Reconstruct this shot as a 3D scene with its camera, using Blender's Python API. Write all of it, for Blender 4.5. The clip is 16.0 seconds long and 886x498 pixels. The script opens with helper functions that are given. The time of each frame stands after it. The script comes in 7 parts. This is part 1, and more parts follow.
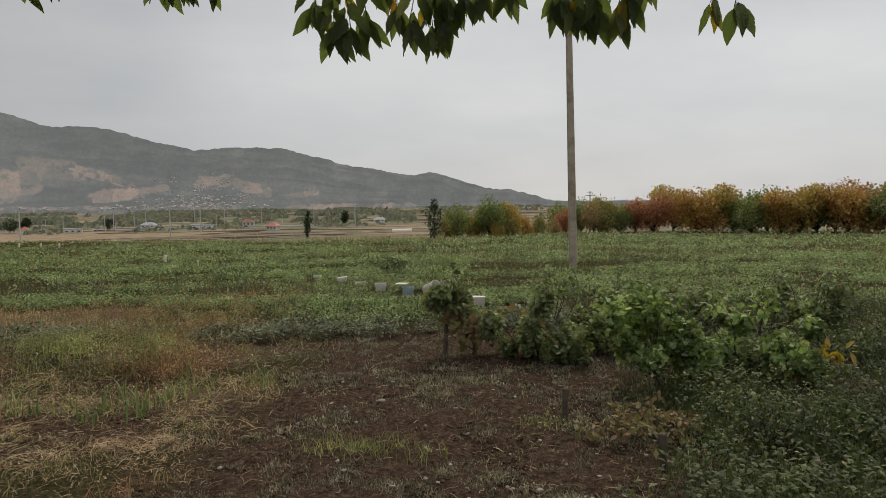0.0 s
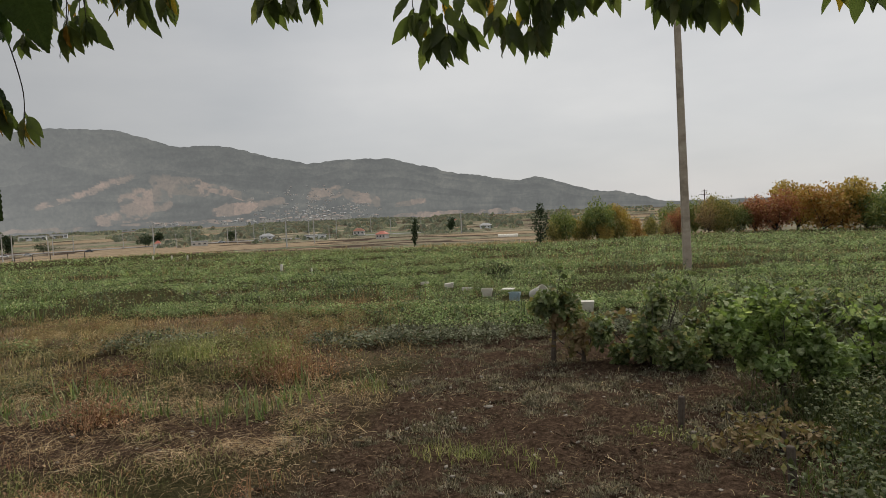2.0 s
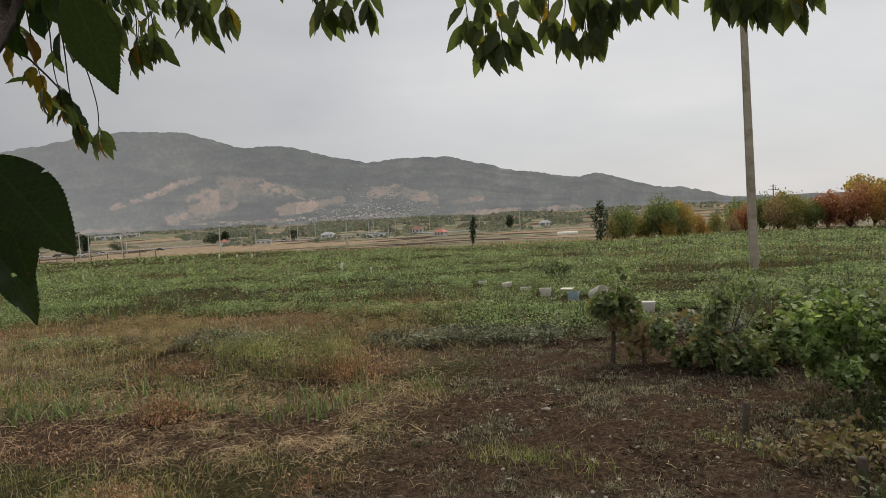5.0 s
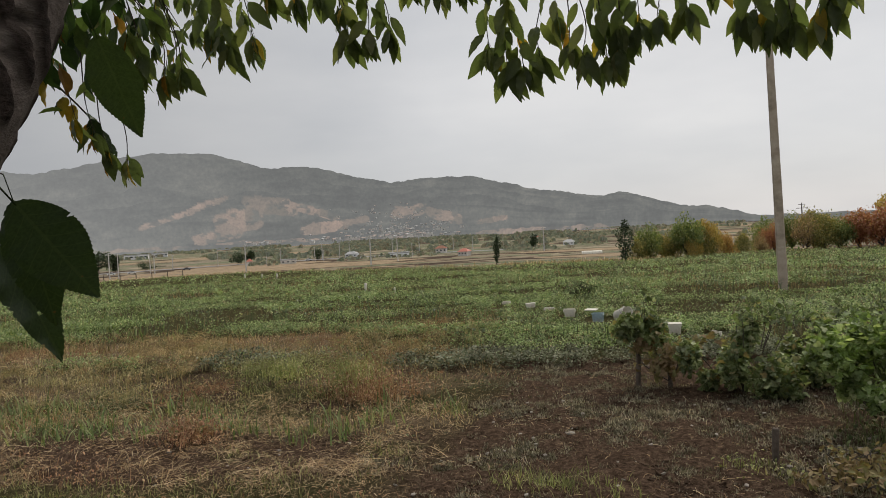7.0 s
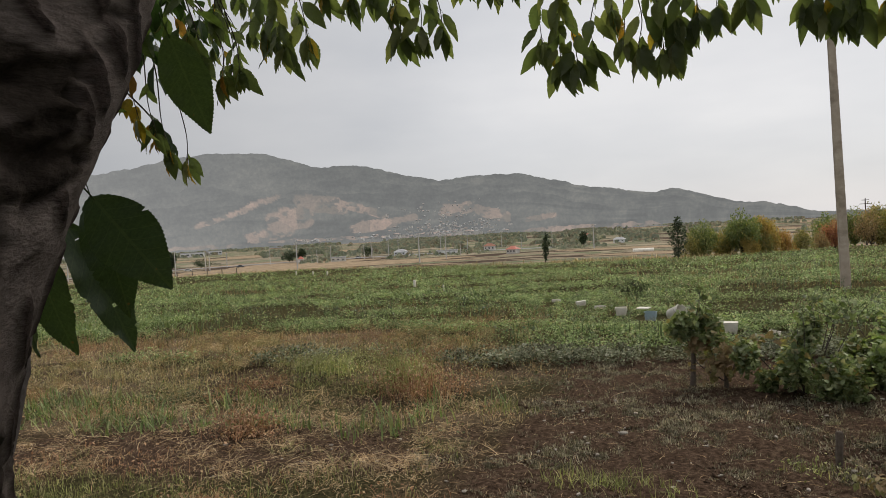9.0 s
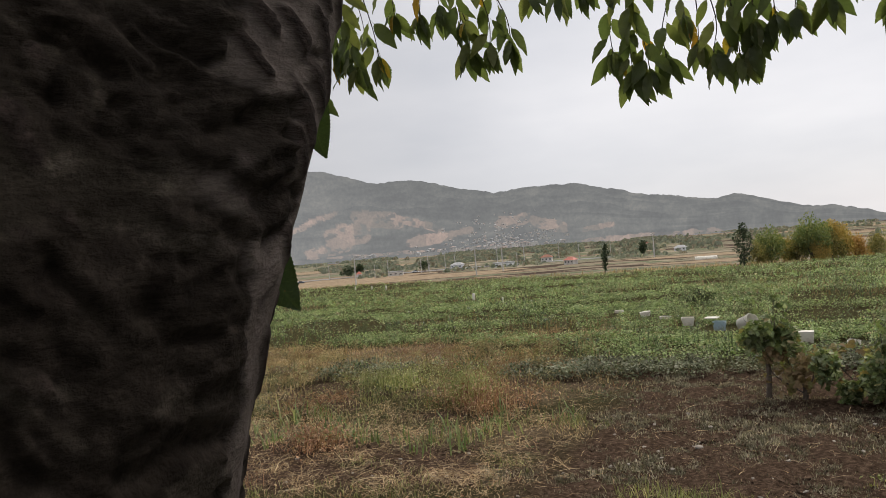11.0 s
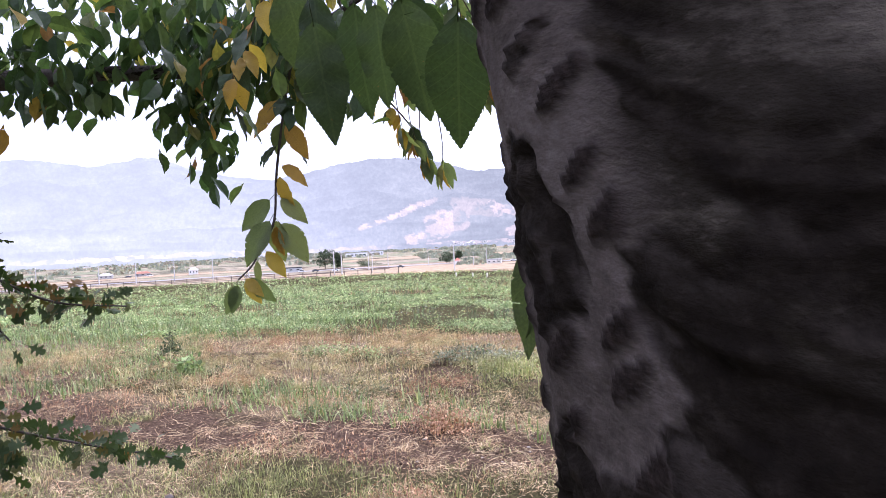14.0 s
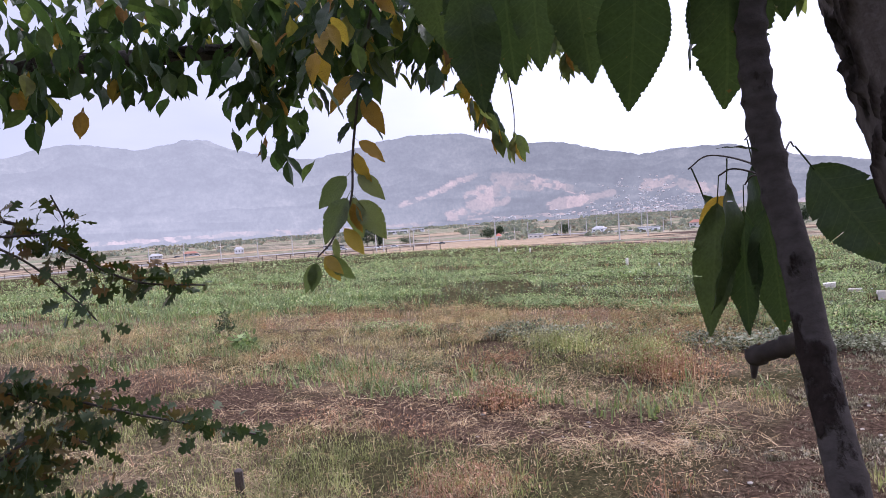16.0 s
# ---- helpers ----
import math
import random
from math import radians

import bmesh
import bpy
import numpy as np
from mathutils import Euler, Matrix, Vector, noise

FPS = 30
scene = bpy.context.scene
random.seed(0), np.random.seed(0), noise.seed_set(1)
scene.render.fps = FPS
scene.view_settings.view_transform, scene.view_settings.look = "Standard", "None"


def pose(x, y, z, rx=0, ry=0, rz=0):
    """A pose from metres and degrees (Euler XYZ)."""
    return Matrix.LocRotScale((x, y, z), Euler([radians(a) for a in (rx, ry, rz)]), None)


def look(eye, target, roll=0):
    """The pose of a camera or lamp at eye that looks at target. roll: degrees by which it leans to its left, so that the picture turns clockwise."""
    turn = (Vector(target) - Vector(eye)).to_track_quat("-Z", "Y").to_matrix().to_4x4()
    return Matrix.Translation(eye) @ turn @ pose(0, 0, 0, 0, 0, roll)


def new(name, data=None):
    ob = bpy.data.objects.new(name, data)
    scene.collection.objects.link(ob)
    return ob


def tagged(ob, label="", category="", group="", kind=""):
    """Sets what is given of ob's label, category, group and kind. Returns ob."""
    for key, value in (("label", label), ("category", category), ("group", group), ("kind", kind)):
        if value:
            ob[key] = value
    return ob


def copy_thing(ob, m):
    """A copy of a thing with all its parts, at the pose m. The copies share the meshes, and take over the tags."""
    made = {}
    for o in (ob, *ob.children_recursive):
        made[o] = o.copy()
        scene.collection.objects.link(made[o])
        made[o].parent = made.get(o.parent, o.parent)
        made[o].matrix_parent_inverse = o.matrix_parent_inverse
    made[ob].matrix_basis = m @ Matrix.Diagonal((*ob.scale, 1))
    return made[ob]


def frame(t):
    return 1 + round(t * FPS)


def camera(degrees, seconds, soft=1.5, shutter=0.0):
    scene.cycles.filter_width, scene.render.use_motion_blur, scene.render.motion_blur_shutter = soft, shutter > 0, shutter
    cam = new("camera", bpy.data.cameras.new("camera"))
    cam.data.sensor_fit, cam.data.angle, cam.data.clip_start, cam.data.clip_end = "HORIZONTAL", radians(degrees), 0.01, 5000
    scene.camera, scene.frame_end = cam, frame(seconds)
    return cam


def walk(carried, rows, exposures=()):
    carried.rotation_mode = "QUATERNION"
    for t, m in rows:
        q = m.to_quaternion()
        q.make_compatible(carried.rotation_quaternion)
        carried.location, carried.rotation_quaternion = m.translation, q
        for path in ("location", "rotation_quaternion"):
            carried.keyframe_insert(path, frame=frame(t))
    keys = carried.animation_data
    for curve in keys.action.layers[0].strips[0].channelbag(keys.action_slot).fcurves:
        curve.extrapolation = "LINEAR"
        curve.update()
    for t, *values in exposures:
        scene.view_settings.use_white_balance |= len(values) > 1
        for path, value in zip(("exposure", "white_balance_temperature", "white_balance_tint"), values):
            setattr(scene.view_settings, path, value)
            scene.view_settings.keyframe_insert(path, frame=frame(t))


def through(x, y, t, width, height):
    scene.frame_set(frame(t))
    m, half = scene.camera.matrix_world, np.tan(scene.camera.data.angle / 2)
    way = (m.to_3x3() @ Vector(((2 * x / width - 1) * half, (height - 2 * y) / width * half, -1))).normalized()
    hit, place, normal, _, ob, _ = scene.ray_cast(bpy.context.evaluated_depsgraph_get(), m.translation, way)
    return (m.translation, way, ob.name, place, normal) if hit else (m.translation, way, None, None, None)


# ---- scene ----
cam = camera(64.9, 16.0, soft=0.6)
PATH = [
    (0, (0.000, 0.000, 1.700), (-0.1755, 1.9871, 1.5569), -0.86),
    (0.5, (-0.002, 0.013, 1.697), (-0.2477, 1.9933, 1.5626), -0.98),
    (1, (0.000, 0.024, 1.694), (-0.3537, 1.9881, 1.5628), -1.72),
    (1.5, (0.007, 0.033, 1.693), (-0.3988, 1.9872, 1.5660), -2.08),
    (2, (0.010, 0.036, 1.693), (-0.4659, 1.9749, 1.5749), -2.62),
    (2.5, (0.015, 0.035, 1.694), (-0.5187, 1.9584, 1.5700), -2.31),
    (3, (0.021, 0.033, 1.697), (-0.5438, 1.9476, 1.5745), -2.61),
    (5.5, (0.030, 0.025, 1.736), (-0.6258, 1.9111, 1.6261), -3.28),
    (6, (0.032, 0.026, 1.744), (-0.6436, 1.9070, 1.6728), -3.40),
    (6.5, (0.036, 0.026, 1.748), (-0.6550, 1.9016, 1.6825), -3.07),
    (7, (0.038, 0.027, 1.749), (-0.6609, 1.9000, 1.6915), -3.16),
    (7.5, (0.036, 0.031, 1.749), (-0.6666, 1.9020, 1.6744), -2.86),
    (8, (0.030, 0.032, 1.748), (-0.6946, 1.8948, 1.6789), -2.97),
    (8.5, (0.025, 0.025, 1.745), (-0.7559, 1.8651, 1.6828), -3.20),
    (9, (0.022, 0.022, 1.745), (-0.8050, 1.8421, 1.6889), -3.32),
    (9.5, (0.013, 0.017, 1.745), (-0.8521, 1.8193, 1.6911), -3.38),
    (12, (-0.119, -0.061, 1.761), (-1.1898, 1.6282, 1.7662), -3.77),
    (12.5, (-0.182, -0.094, 1.761), (-1.3132, 1.5553, 1.7431), -2.78),
    (13, (-0.230, -0.123, 1.765), (-1.3709, 1.5193, 1.7261), -3.74),
    (13.5, (-0.271, -0.145, 1.767), (-1.4303, 1.4846, 1.7350), -3.40),
    (14, (-0.305, -0.160, 1.769), (-1.5107, 1.4357, 1.7436), -2.85),
    (14.5, (-0.335, -0.181, 1.771), (-1.5722, 1.3903, 1.7416), -3.49),
    (15, (-0.370, -0.194, 1.769), (-1.6283, 1.3591, 1.6966), -3.26),
    (15.5, (-0.400, -0.201, 1.771), (-1.6829, 1.3309, 1.6806), -3.54),
    (16, (-0.431, -0.208, 1.772), (-1.7297, 1.3107, 1.6848), -3.82),
]
# seconds, stops, kelvin, tint
EXPOSURES = [
    (0.0, 0.1, 6950, 10), (3.2, 0.17, 6950, 10), (5.3, 0.24, 6950, 11), (7.0, 0.27, 6950, 11), (9.7, 0.4, 6900, 12), (12.0, 1.0, 6650, 17), (13.0, 1.84, 6000, 24),
    (14.2, 1.98, 5600, 31), (15.0, 1.68, 5600, 32), (16.0, 1.3, 5700, 32),
]
walk(cam, [(t, look(e, g, r)) for t, e, g, r in PATH], EXPOSURES)

# ---------------------------------------------------------------- light
world = bpy.data.worlds.new("overcast_sky")
scene.world = world
world.use_nodes = True
wn, wl = world.node_tree.nodes, world.node_tree.links
wn.clear()
w_out = wn.new("ShaderNodeOutputWorld")
w_bg = wn.new("ShaderNodeBackground")
w_sky = wn.new("ShaderNodeTexSky")
w_sky.sky_type = "NISHITA"
w_sky.sun_disc = False
w_sky.sun_elevation = radians(38)
w_sky.sun_rotation = radians(10)
w_co = wn.new("ShaderNodeTexCoord")
w_map = wn.new("ShaderNodeMapping")
w_map.inputs["Scale"].default_value = (1.0, 1.0, 3.2)
w_noise = wn.new("ShaderNodeTexNoise")
w_noise.inputs["Scale"].default_value = 1.7
w_noise.inputs["Detail"].default_value = 5.0
w_noise.inputs["Roughness"].default_value = 0.5
w_ramp = wn.new("ShaderNodeValToRGB")
w_ramp.color_ramp.elements[0].position = 0.36
w_ramp.color_ramp.elements[0].color = (0.45, 0.485, 0.54, 1)
w_ramp.color_ramp.elements[1].position = 0.72
w_ramp.color_ramp.elements[1].color = (0.625, 0.65, 0.69, 1)
w_dim = wn.new("ShaderNodeVectorMath")
w_dim.operation = "SCALE"
w_dim.inputs["Scale"].default_value = 0.08
w_mix = wn.new("ShaderNodeMix")
w_mix.data_type = "RGBA"
w_mix.inputs["Factor"].default_value = 0.93
wl.new(w_co.outputs["Generated"], w_map.inputs["Vector"])
wl.new(w_map.outputs["Vector"], w_noise.inputs["Vector"])
wl.new(w_noise.outputs["Fac"], w_ramp.inputs["Fac"])
wl.new(w_sky.outputs["Color"], w_dim.inputs[0])
wl.new(w_dim.outputs["Vector"], w_mix.inputs["A"])
wl.new(w_ramp.outputs["Color"], w_mix.inputs["B"])
# heavier cloud low in the west
w_dir = wn.new("ShaderNodeVectorMath")
w_dir.operation = "DOT_PRODUCT"
w_dir.inputs[1].default_value = (-math.sin(radians(75)), math.cos(radians(75)), 0.0)
wl.new(w_co.outputs["Generated"], w_dir.inputs[0])
w_west = wn.new("ShaderNodeValToRGB")
for w_pos, w_val in ((0.57, 0.92), (0.87, 0.7)):
    w_west.color_ramp.elements.new(w_pos).color = (w_val, w_val, w_val, 1)
w_west.color_ramp.elements[0].color = (1, 1, 1, 1)
w_west.color_ramp.elements[3].color = (0.56, 0.565, 0.575, 1)
w_shade = wn.new("ShaderNodeMix")
w_shade.data_type, w_shade.blend_type = "RGBA", "MULTIPLY"
w_shade.inputs["Factor"].default_value = 1.0
wl.new(w_dir.outputs["Value"], w_west.inputs["Fac"])
wl.new(w_mix.outputs["Result"], w_shade.inputs["A"])
wl.new(w_west.outputs["Color"], w_shade.inputs["B"])
wl.new(w_shade.outputs["Result"], w_bg.inputs["Color"])
wl.new(w_bg.outputs["Background"], w_out.inputs["Surface"])
w_bg.inputs["Strength"].default_value = 1.0

sun = new("sun", bpy.data.lights.new("sun", "SUN"))
sun.data.energy = 1.7
sun.data.angle = radians(25)
sun.data.color = (1.0, 0.96, 0.9)
sun.matrix_world = look((0, 0, 30), (-4, -22, 0))


# ---------------------------------------------------------------- materials
def node_mat(name):
    m = bpy.data.materials.new(name)
    m.use_nodes = True
    nt = m.node_tree
    return m, nt, nt.nodes["Principled BSDF"]


def noise_node(nt, scale, detail=4.0, rough=0.55, vec=None):
    n = nt.nodes.new("ShaderNodeTexNoise")
    n.inputs["Scale"].default_value = scale
    n.inputs["Detail"].default_value = detail
    n.inputs["Roughness"].default_value = rough
    if vec is not None:
        nt.links.new(vec, n.inputs["Vector"])
    return n.outputs["Fac"]


def ramp_node(nt, fac, stops):
    r = nt.nodes.new("ShaderNodeValToRGB")
    e = r.color_ramp.elements
    while len(e) < len(stops):
        e.new(0.5)
    for k, (p, c) in enumerate(stops):
        e[k].position = p
        e[k].color = (*c, 1)
    nt.links.new(fac, r.inputs["Fac"])
    return r.outputs["Color"]


def mix_node(nt, fac, a, b, mode="MIX"):
    m = nt.nodes.new("ShaderNodeMix")
    m.data_type = "RGBA"
    m.blend_type = mode
    for key, v in (("Factor", fac), ("A", a), ("B", b)):
        if isinstance(v, (int, float)):
            m.inputs[key].default_value = v
        elif isinstance(v, tuple):
            m.inputs[key].default_value = (*v, 1)
        else:
            nt.links.new(v, m.inputs[key])
    return m.outputs["Result"]


def coords(nt, kind="Object", scale=(1, 1, 1)):
    c = nt.nodes.new("ShaderNodeTexCoord")
    mp = nt.nodes.new("ShaderNodeMapping")
    mp.inputs["Scale"].default_value = scale
    nt.links.new(c.outputs[kind], mp.inputs["Vector"])
    return mp.outputs["Vector"]


def bump_node(nt, bsdf, height, strength, distance):
    b = nt.nodes.new("ShaderNodeBump")
    b.inputs["Strength"].default_value = strength
    b.inputs["Distance"].default_value = distance
    nt.links.new(height, b.inputs["Height"])
    nt.links.new(b.outputs["Normal"], bsdf.inputs["Normal"])


def plain_mat(name, lo, hi, scale=8.0, rough=0.6, metal=0.0, bump=0.2, dist=0.003, dirt=None):
    m, nt, b = node_mat(name)
    v = coords(nt)
    col = ramp_node(nt, noise_node(nt, scale, 6.0, 0.6, v), [(0.3, lo), (0.7, hi)])
    if dirt:
        col = mix_node(nt, ramp_node(nt, noise_node(nt, scale * 0.35, 5.0, 0.65, v),
                                     [(0.5, (0, 0, 0)), (0.68, (1, 1, 1))]), col, dirt)
    nt.links.new(col, b.inputs["Base Color"])
    b.inputs["Roughness"].default_value = rough
    b.inputs["Metallic"].default_value = metal
    bump_node(nt, b, noise_node(nt, scale * 5, 4.0, 0.6, v), bump, dist)
    return m


def leaf_mat(name, stops, rough=0.5, through=0.35, per="ISLAND", spots=0.0, scale=60.0, gloss=0.3, veins=False, clump=None):
    """Foliage: colour by piece and by clump, fine mottling, and light that passes through."""
    m, nt, b = node_mat(name)
    if per == "ISLAND":
        g = nt.nodes.new("ShaderNodeNewGeometry")
        fac = g.outputs["Random Per Island"]
    else:
        g = nt.nodes.new("ShaderNodeObjectInfo")
        fac = g.outputs["Random"]
    col = ramp_node(nt, fac, stops)
    v = coords(nt)
    mott = ramp_node(nt, noise_node(nt, scale, 3.0, 0.6, v), [(0.25, (0.72, 0.72, 0.72)), (0.75, (1.2, 1.2, 1.2))])
    col = mix_node(nt, 1.0, col, mott, "MULTIPLY")
    if clump:
        c_scale, c_low, c_high = clump
        patch = ramp_node(nt, noise_node(nt, c_scale, 3.0, 0.55, v), [(0.38, (c_low,) * 3), (0.62, (c_high,) * 3)])
        col = mix_node(nt, 1.0, col, patch, "MULTIPLY")
    if spots:
        col = mix_node(nt, ramp_node(nt, noise_node(nt, scale * 0.5, 2.0, 0.5, v),
                                     [(1.0 - spots, (0, 0, 0)), (1.04 - spots, (1, 1, 1))]), col, (0.13, 0.075, 0.03))
    if veins:
        # midrib along the leaf and side veins slanting from it
        sx = nt.nodes.new("ShaderNodeSeparateXYZ")
        nt.links.new(v, sx.inputs["Vector"])

        def calc(op, a, k):
            q = nt.nodes.new("ShaderNodeMath")
            q.operation = op
            for slot, val in ((0, a), (1, k)):
                if isinstance(val, (int, float)):
                    q.inputs[slot].default_value = val
                else:
                    nt.links.new(val, q.inputs[slot])
            return q.outputs["Value"]
        ax = calc("ABSOLUTE", sx.outputs["X"], 0.0)
        side = calc("PINGPONG", calc("SUBTRACT", calc("MULTIPLY", sx.outputs["Y"], 11.0), calc("MULTIPLY", calc("POWER", ax, 0.8), 6.0)), 0.5)
        line = calc("MAXIMUM", calc("LESS_THAN", side, 0.035), calc("LESS_THAN", ax, 0.008))
        col = mix_node(nt, calc("MULTIPLY", line, 0.09), col, (0.2, 0.24, 0.1))
    nt.links.new(col, b.inputs["Base Color"])
    b.inputs["Roughness"].default_value = rough
    b.inputs["Specular IOR Level"].default_value = gloss
    t = nt.nodes.new("ShaderNodeBsdfTranslucent")
    nt.links.new(mix_node(nt, 1.0, col, (1.15, 1.25, 0.6), "MULTIPLY"), t.inputs["Color"])
    mx = nt.nodes.new("ShaderNodeMixShader")
    mx.inputs["Fac"].default_value = through
    nt.links.new(b.outputs["BSDF"], mx.inputs[1])
    nt.links.new(t.outputs["BSDF"], mx.inputs[2])
    nt.links.new(mx.outputs["Shader"], nt.nodes["Material Output"].inputs["Surface"])
    return m


# bark of limbs and shoots: grey skin, dark corky blotches
def bark_mat(name, pale, dark, blotch=0.5):
    m, nt, b = node_mat(name)
    v = coords(nt, "UV")
    skin = ramp_node(nt, noise_node(nt, 60.0, 6.0, 0.65, coords(nt, "UV", (1.0, 1.8, 1.0))), [(0.3, tuple(c * 0.55 for c in pale)), (0.72, pale)])
    big = mix_node(nt, 0.36, noise_node(nt, 8.0, 3.0, 0.5, coords(nt, "UV", (1.2, 0.9, 1.0))), noise_node(nt, 30.0, 6.0, 0.62, coords(nt, "UV", (1.5, 0.8, 1.0))))
    mask = ramp_node(nt, big, [(blotch - 0.02, (1, 1, 1)), (blotch + 0.015, (0, 0, 0))])
    crust = ramp_node(nt, noise_node(nt, 70.0, 6.0, 0.72, v), [(0.35, dark), (0.62, tuple(c * 2.0 for c in dark)), (0.82, tuple(c * 5.5 for c in dark))])
    nt.links.new(mix_node(nt, mask, skin, crust), b.inputs["Base Color"])
    b.inputs["Roughness"].default_value = 0.9
    b.inputs["Specular IOR Level"].default_value = 0.06
    bump_node(nt, b, mix_node(nt, 0.5, mask, noise_node(nt, 50.0, 7.0, 0.72, v), "ADD"), 0.8, 0.007)
    return m


# bark of the trunk: the mesh says where cork (red), lenticels (green), stains (blue) and the shaded front (alpha) lie
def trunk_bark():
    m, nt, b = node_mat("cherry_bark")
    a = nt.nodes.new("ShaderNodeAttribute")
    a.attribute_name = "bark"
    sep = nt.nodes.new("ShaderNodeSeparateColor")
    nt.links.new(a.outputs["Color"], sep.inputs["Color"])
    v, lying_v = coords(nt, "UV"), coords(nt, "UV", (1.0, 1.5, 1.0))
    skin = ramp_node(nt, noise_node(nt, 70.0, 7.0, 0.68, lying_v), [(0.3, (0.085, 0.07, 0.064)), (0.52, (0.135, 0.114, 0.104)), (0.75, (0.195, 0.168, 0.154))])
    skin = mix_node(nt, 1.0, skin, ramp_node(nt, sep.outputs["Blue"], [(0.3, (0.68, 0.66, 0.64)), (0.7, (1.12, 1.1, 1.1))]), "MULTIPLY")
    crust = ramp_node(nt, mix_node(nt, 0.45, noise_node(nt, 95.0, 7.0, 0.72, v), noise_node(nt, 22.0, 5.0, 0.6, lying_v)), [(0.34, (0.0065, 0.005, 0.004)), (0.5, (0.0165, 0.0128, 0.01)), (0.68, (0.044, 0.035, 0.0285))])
    # skin of the front: streaky brown, with its shade darkened into the colour
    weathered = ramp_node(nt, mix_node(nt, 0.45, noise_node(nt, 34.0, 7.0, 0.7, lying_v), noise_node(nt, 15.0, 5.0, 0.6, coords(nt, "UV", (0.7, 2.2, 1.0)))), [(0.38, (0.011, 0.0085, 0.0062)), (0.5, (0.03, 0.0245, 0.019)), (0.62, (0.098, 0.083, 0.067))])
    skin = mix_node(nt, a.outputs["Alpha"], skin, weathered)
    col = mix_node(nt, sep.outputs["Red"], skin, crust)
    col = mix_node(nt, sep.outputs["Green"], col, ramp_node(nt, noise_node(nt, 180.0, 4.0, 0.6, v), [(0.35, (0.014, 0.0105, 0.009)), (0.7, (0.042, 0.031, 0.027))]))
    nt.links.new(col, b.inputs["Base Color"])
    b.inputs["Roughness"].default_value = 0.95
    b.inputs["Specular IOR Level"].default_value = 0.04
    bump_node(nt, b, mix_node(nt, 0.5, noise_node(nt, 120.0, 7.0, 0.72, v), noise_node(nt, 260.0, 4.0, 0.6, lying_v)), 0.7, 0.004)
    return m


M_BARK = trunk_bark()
M_STEM = bark_mat("young_cherry_bark", (0.125, 0.107, 0.1), (0.024, 0.018, 0.016), 0.46)
M_TWIG = plain_mat("twig_bark", (0.03, 0.022, 0.018), (0.075, 0.055, 0.045), 60, 0.75)
M_CHERRY = leaf_mat("cherry_leaf", [(0.0, (0.034, 0.062, 0.026)), (0.55, (0.056, 0.094, 0.038)), (0.91, (0.1, 0.138, 0.05)), (0.95, (0.34, 0.27, 0.06)), (0.98, (0.32, 0.16, 0.045)), (1.0, (0.16, 0.08, 0.035))], 0.42, 0.55, spots=0.22)
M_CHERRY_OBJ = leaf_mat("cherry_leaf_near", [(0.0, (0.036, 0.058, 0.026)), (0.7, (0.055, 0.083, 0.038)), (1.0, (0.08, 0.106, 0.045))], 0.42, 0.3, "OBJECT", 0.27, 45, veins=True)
# lit copy of the near leaf: the sprays' brighter light is in its colour
M_CHERRY_LIT = leaf_mat("cherry_leaf_lit", [(0.0, (0.1, 0.13, 0.06)), (0.7, (0.15, 0.18, 0.08)), (1.0, (0.22, 0.225, 0.1))], 0.4, 0.5, "OBJECT", 0.27, 45, 0.45, True)
M_CHERRY_YEL = leaf_mat("cherry_leaf_turned", [(0.0, (0.4, 0.24, 0.04)), (0.6, (0.42, 0.3, 0.06)), (1.0, (0.36, 0.17, 0.035))],
                        0.5, 0.4, "OBJECT", 0.3, 40, veins=True)
M_VINE = leaf_mat("vine_leaf", [(0.0, (0.11, 0.145, 0.062)), (0.55, (0.22, 0.265, 0.125)), (0.88, (0.4, 0.43, 0.26)), (1.0, (0.4, 0.3, 0.14))], 0.5, 0.35, spots=0.18, gloss=0.25, clump=(5.0, 0.5, 1.3))
M_VINE_B = leaf_mat("bright_vine_leaf", [(0.0, (0.14, 0.195, 0.068)), (0.6, (0.265, 0.345, 0.135)), (0.9, (0.42, 0.48, 0.255)), (1.0, (0.5, 0.53, 0.33))], 0.5, 0.42, gloss=0.3, clump=(5.0, 0.55, 1.3))
M_WEED = leaf_mat("dark_weed_leaf", [(0.0, (0.06, 0.08, 0.036)), (0.7, (0.1, 0.125, 0.06)), (0.93, (0.18, 0.19, 0.1)), (1.0, (0.33, 0.27, 0.15))], 0.6, 0.25, gloss=0.15, clump=(3.5, 0.5, 1.35))
M_DRY_VINE = leaf_mat("withered_leaf", [(0.0, (0.2, 0.14, 0.08)), (0.6, (0.34, 0.25, 0.15)), (1.0, (0.2, 0.21, 0.09))], 0.7, 0.25, gloss=0.08)
M_CROP = leaf_mat("crop_leaf", [(0.0, (0.105, 0.145, 0.06)), (0.5, (0.25, 0.33, 0.146)), (0.9, (0.39, 0.455, 0.235)), (1.0, (0.54, 0.44, 0.27))], 0.6, 0.3, gloss=0.06, clump=(1.9, 0.66, 1.4))
M_DUSTY = leaf_mat("dusty_crop_leaf", [(0.0, (0.1, 0.11, 0.065)), (0.6, (0.17, 0.18, 0.115)), (1.0, (0.32, 0.32, 0.24))], 0.8, 0.15, gloss=0.05, clump=(4.0, 0.5, 1.35))
M_GRASS = leaf_mat("green_grass", [(0.0, (0.19, 0.215, 0.08)), (0.6, (0.32, 0.335, 0.14)), (1.0, (0.52, 0.46, 0.26))], 0.6, 0.3, gloss=0.12, clump=(3.0, 0.6, 1.3))
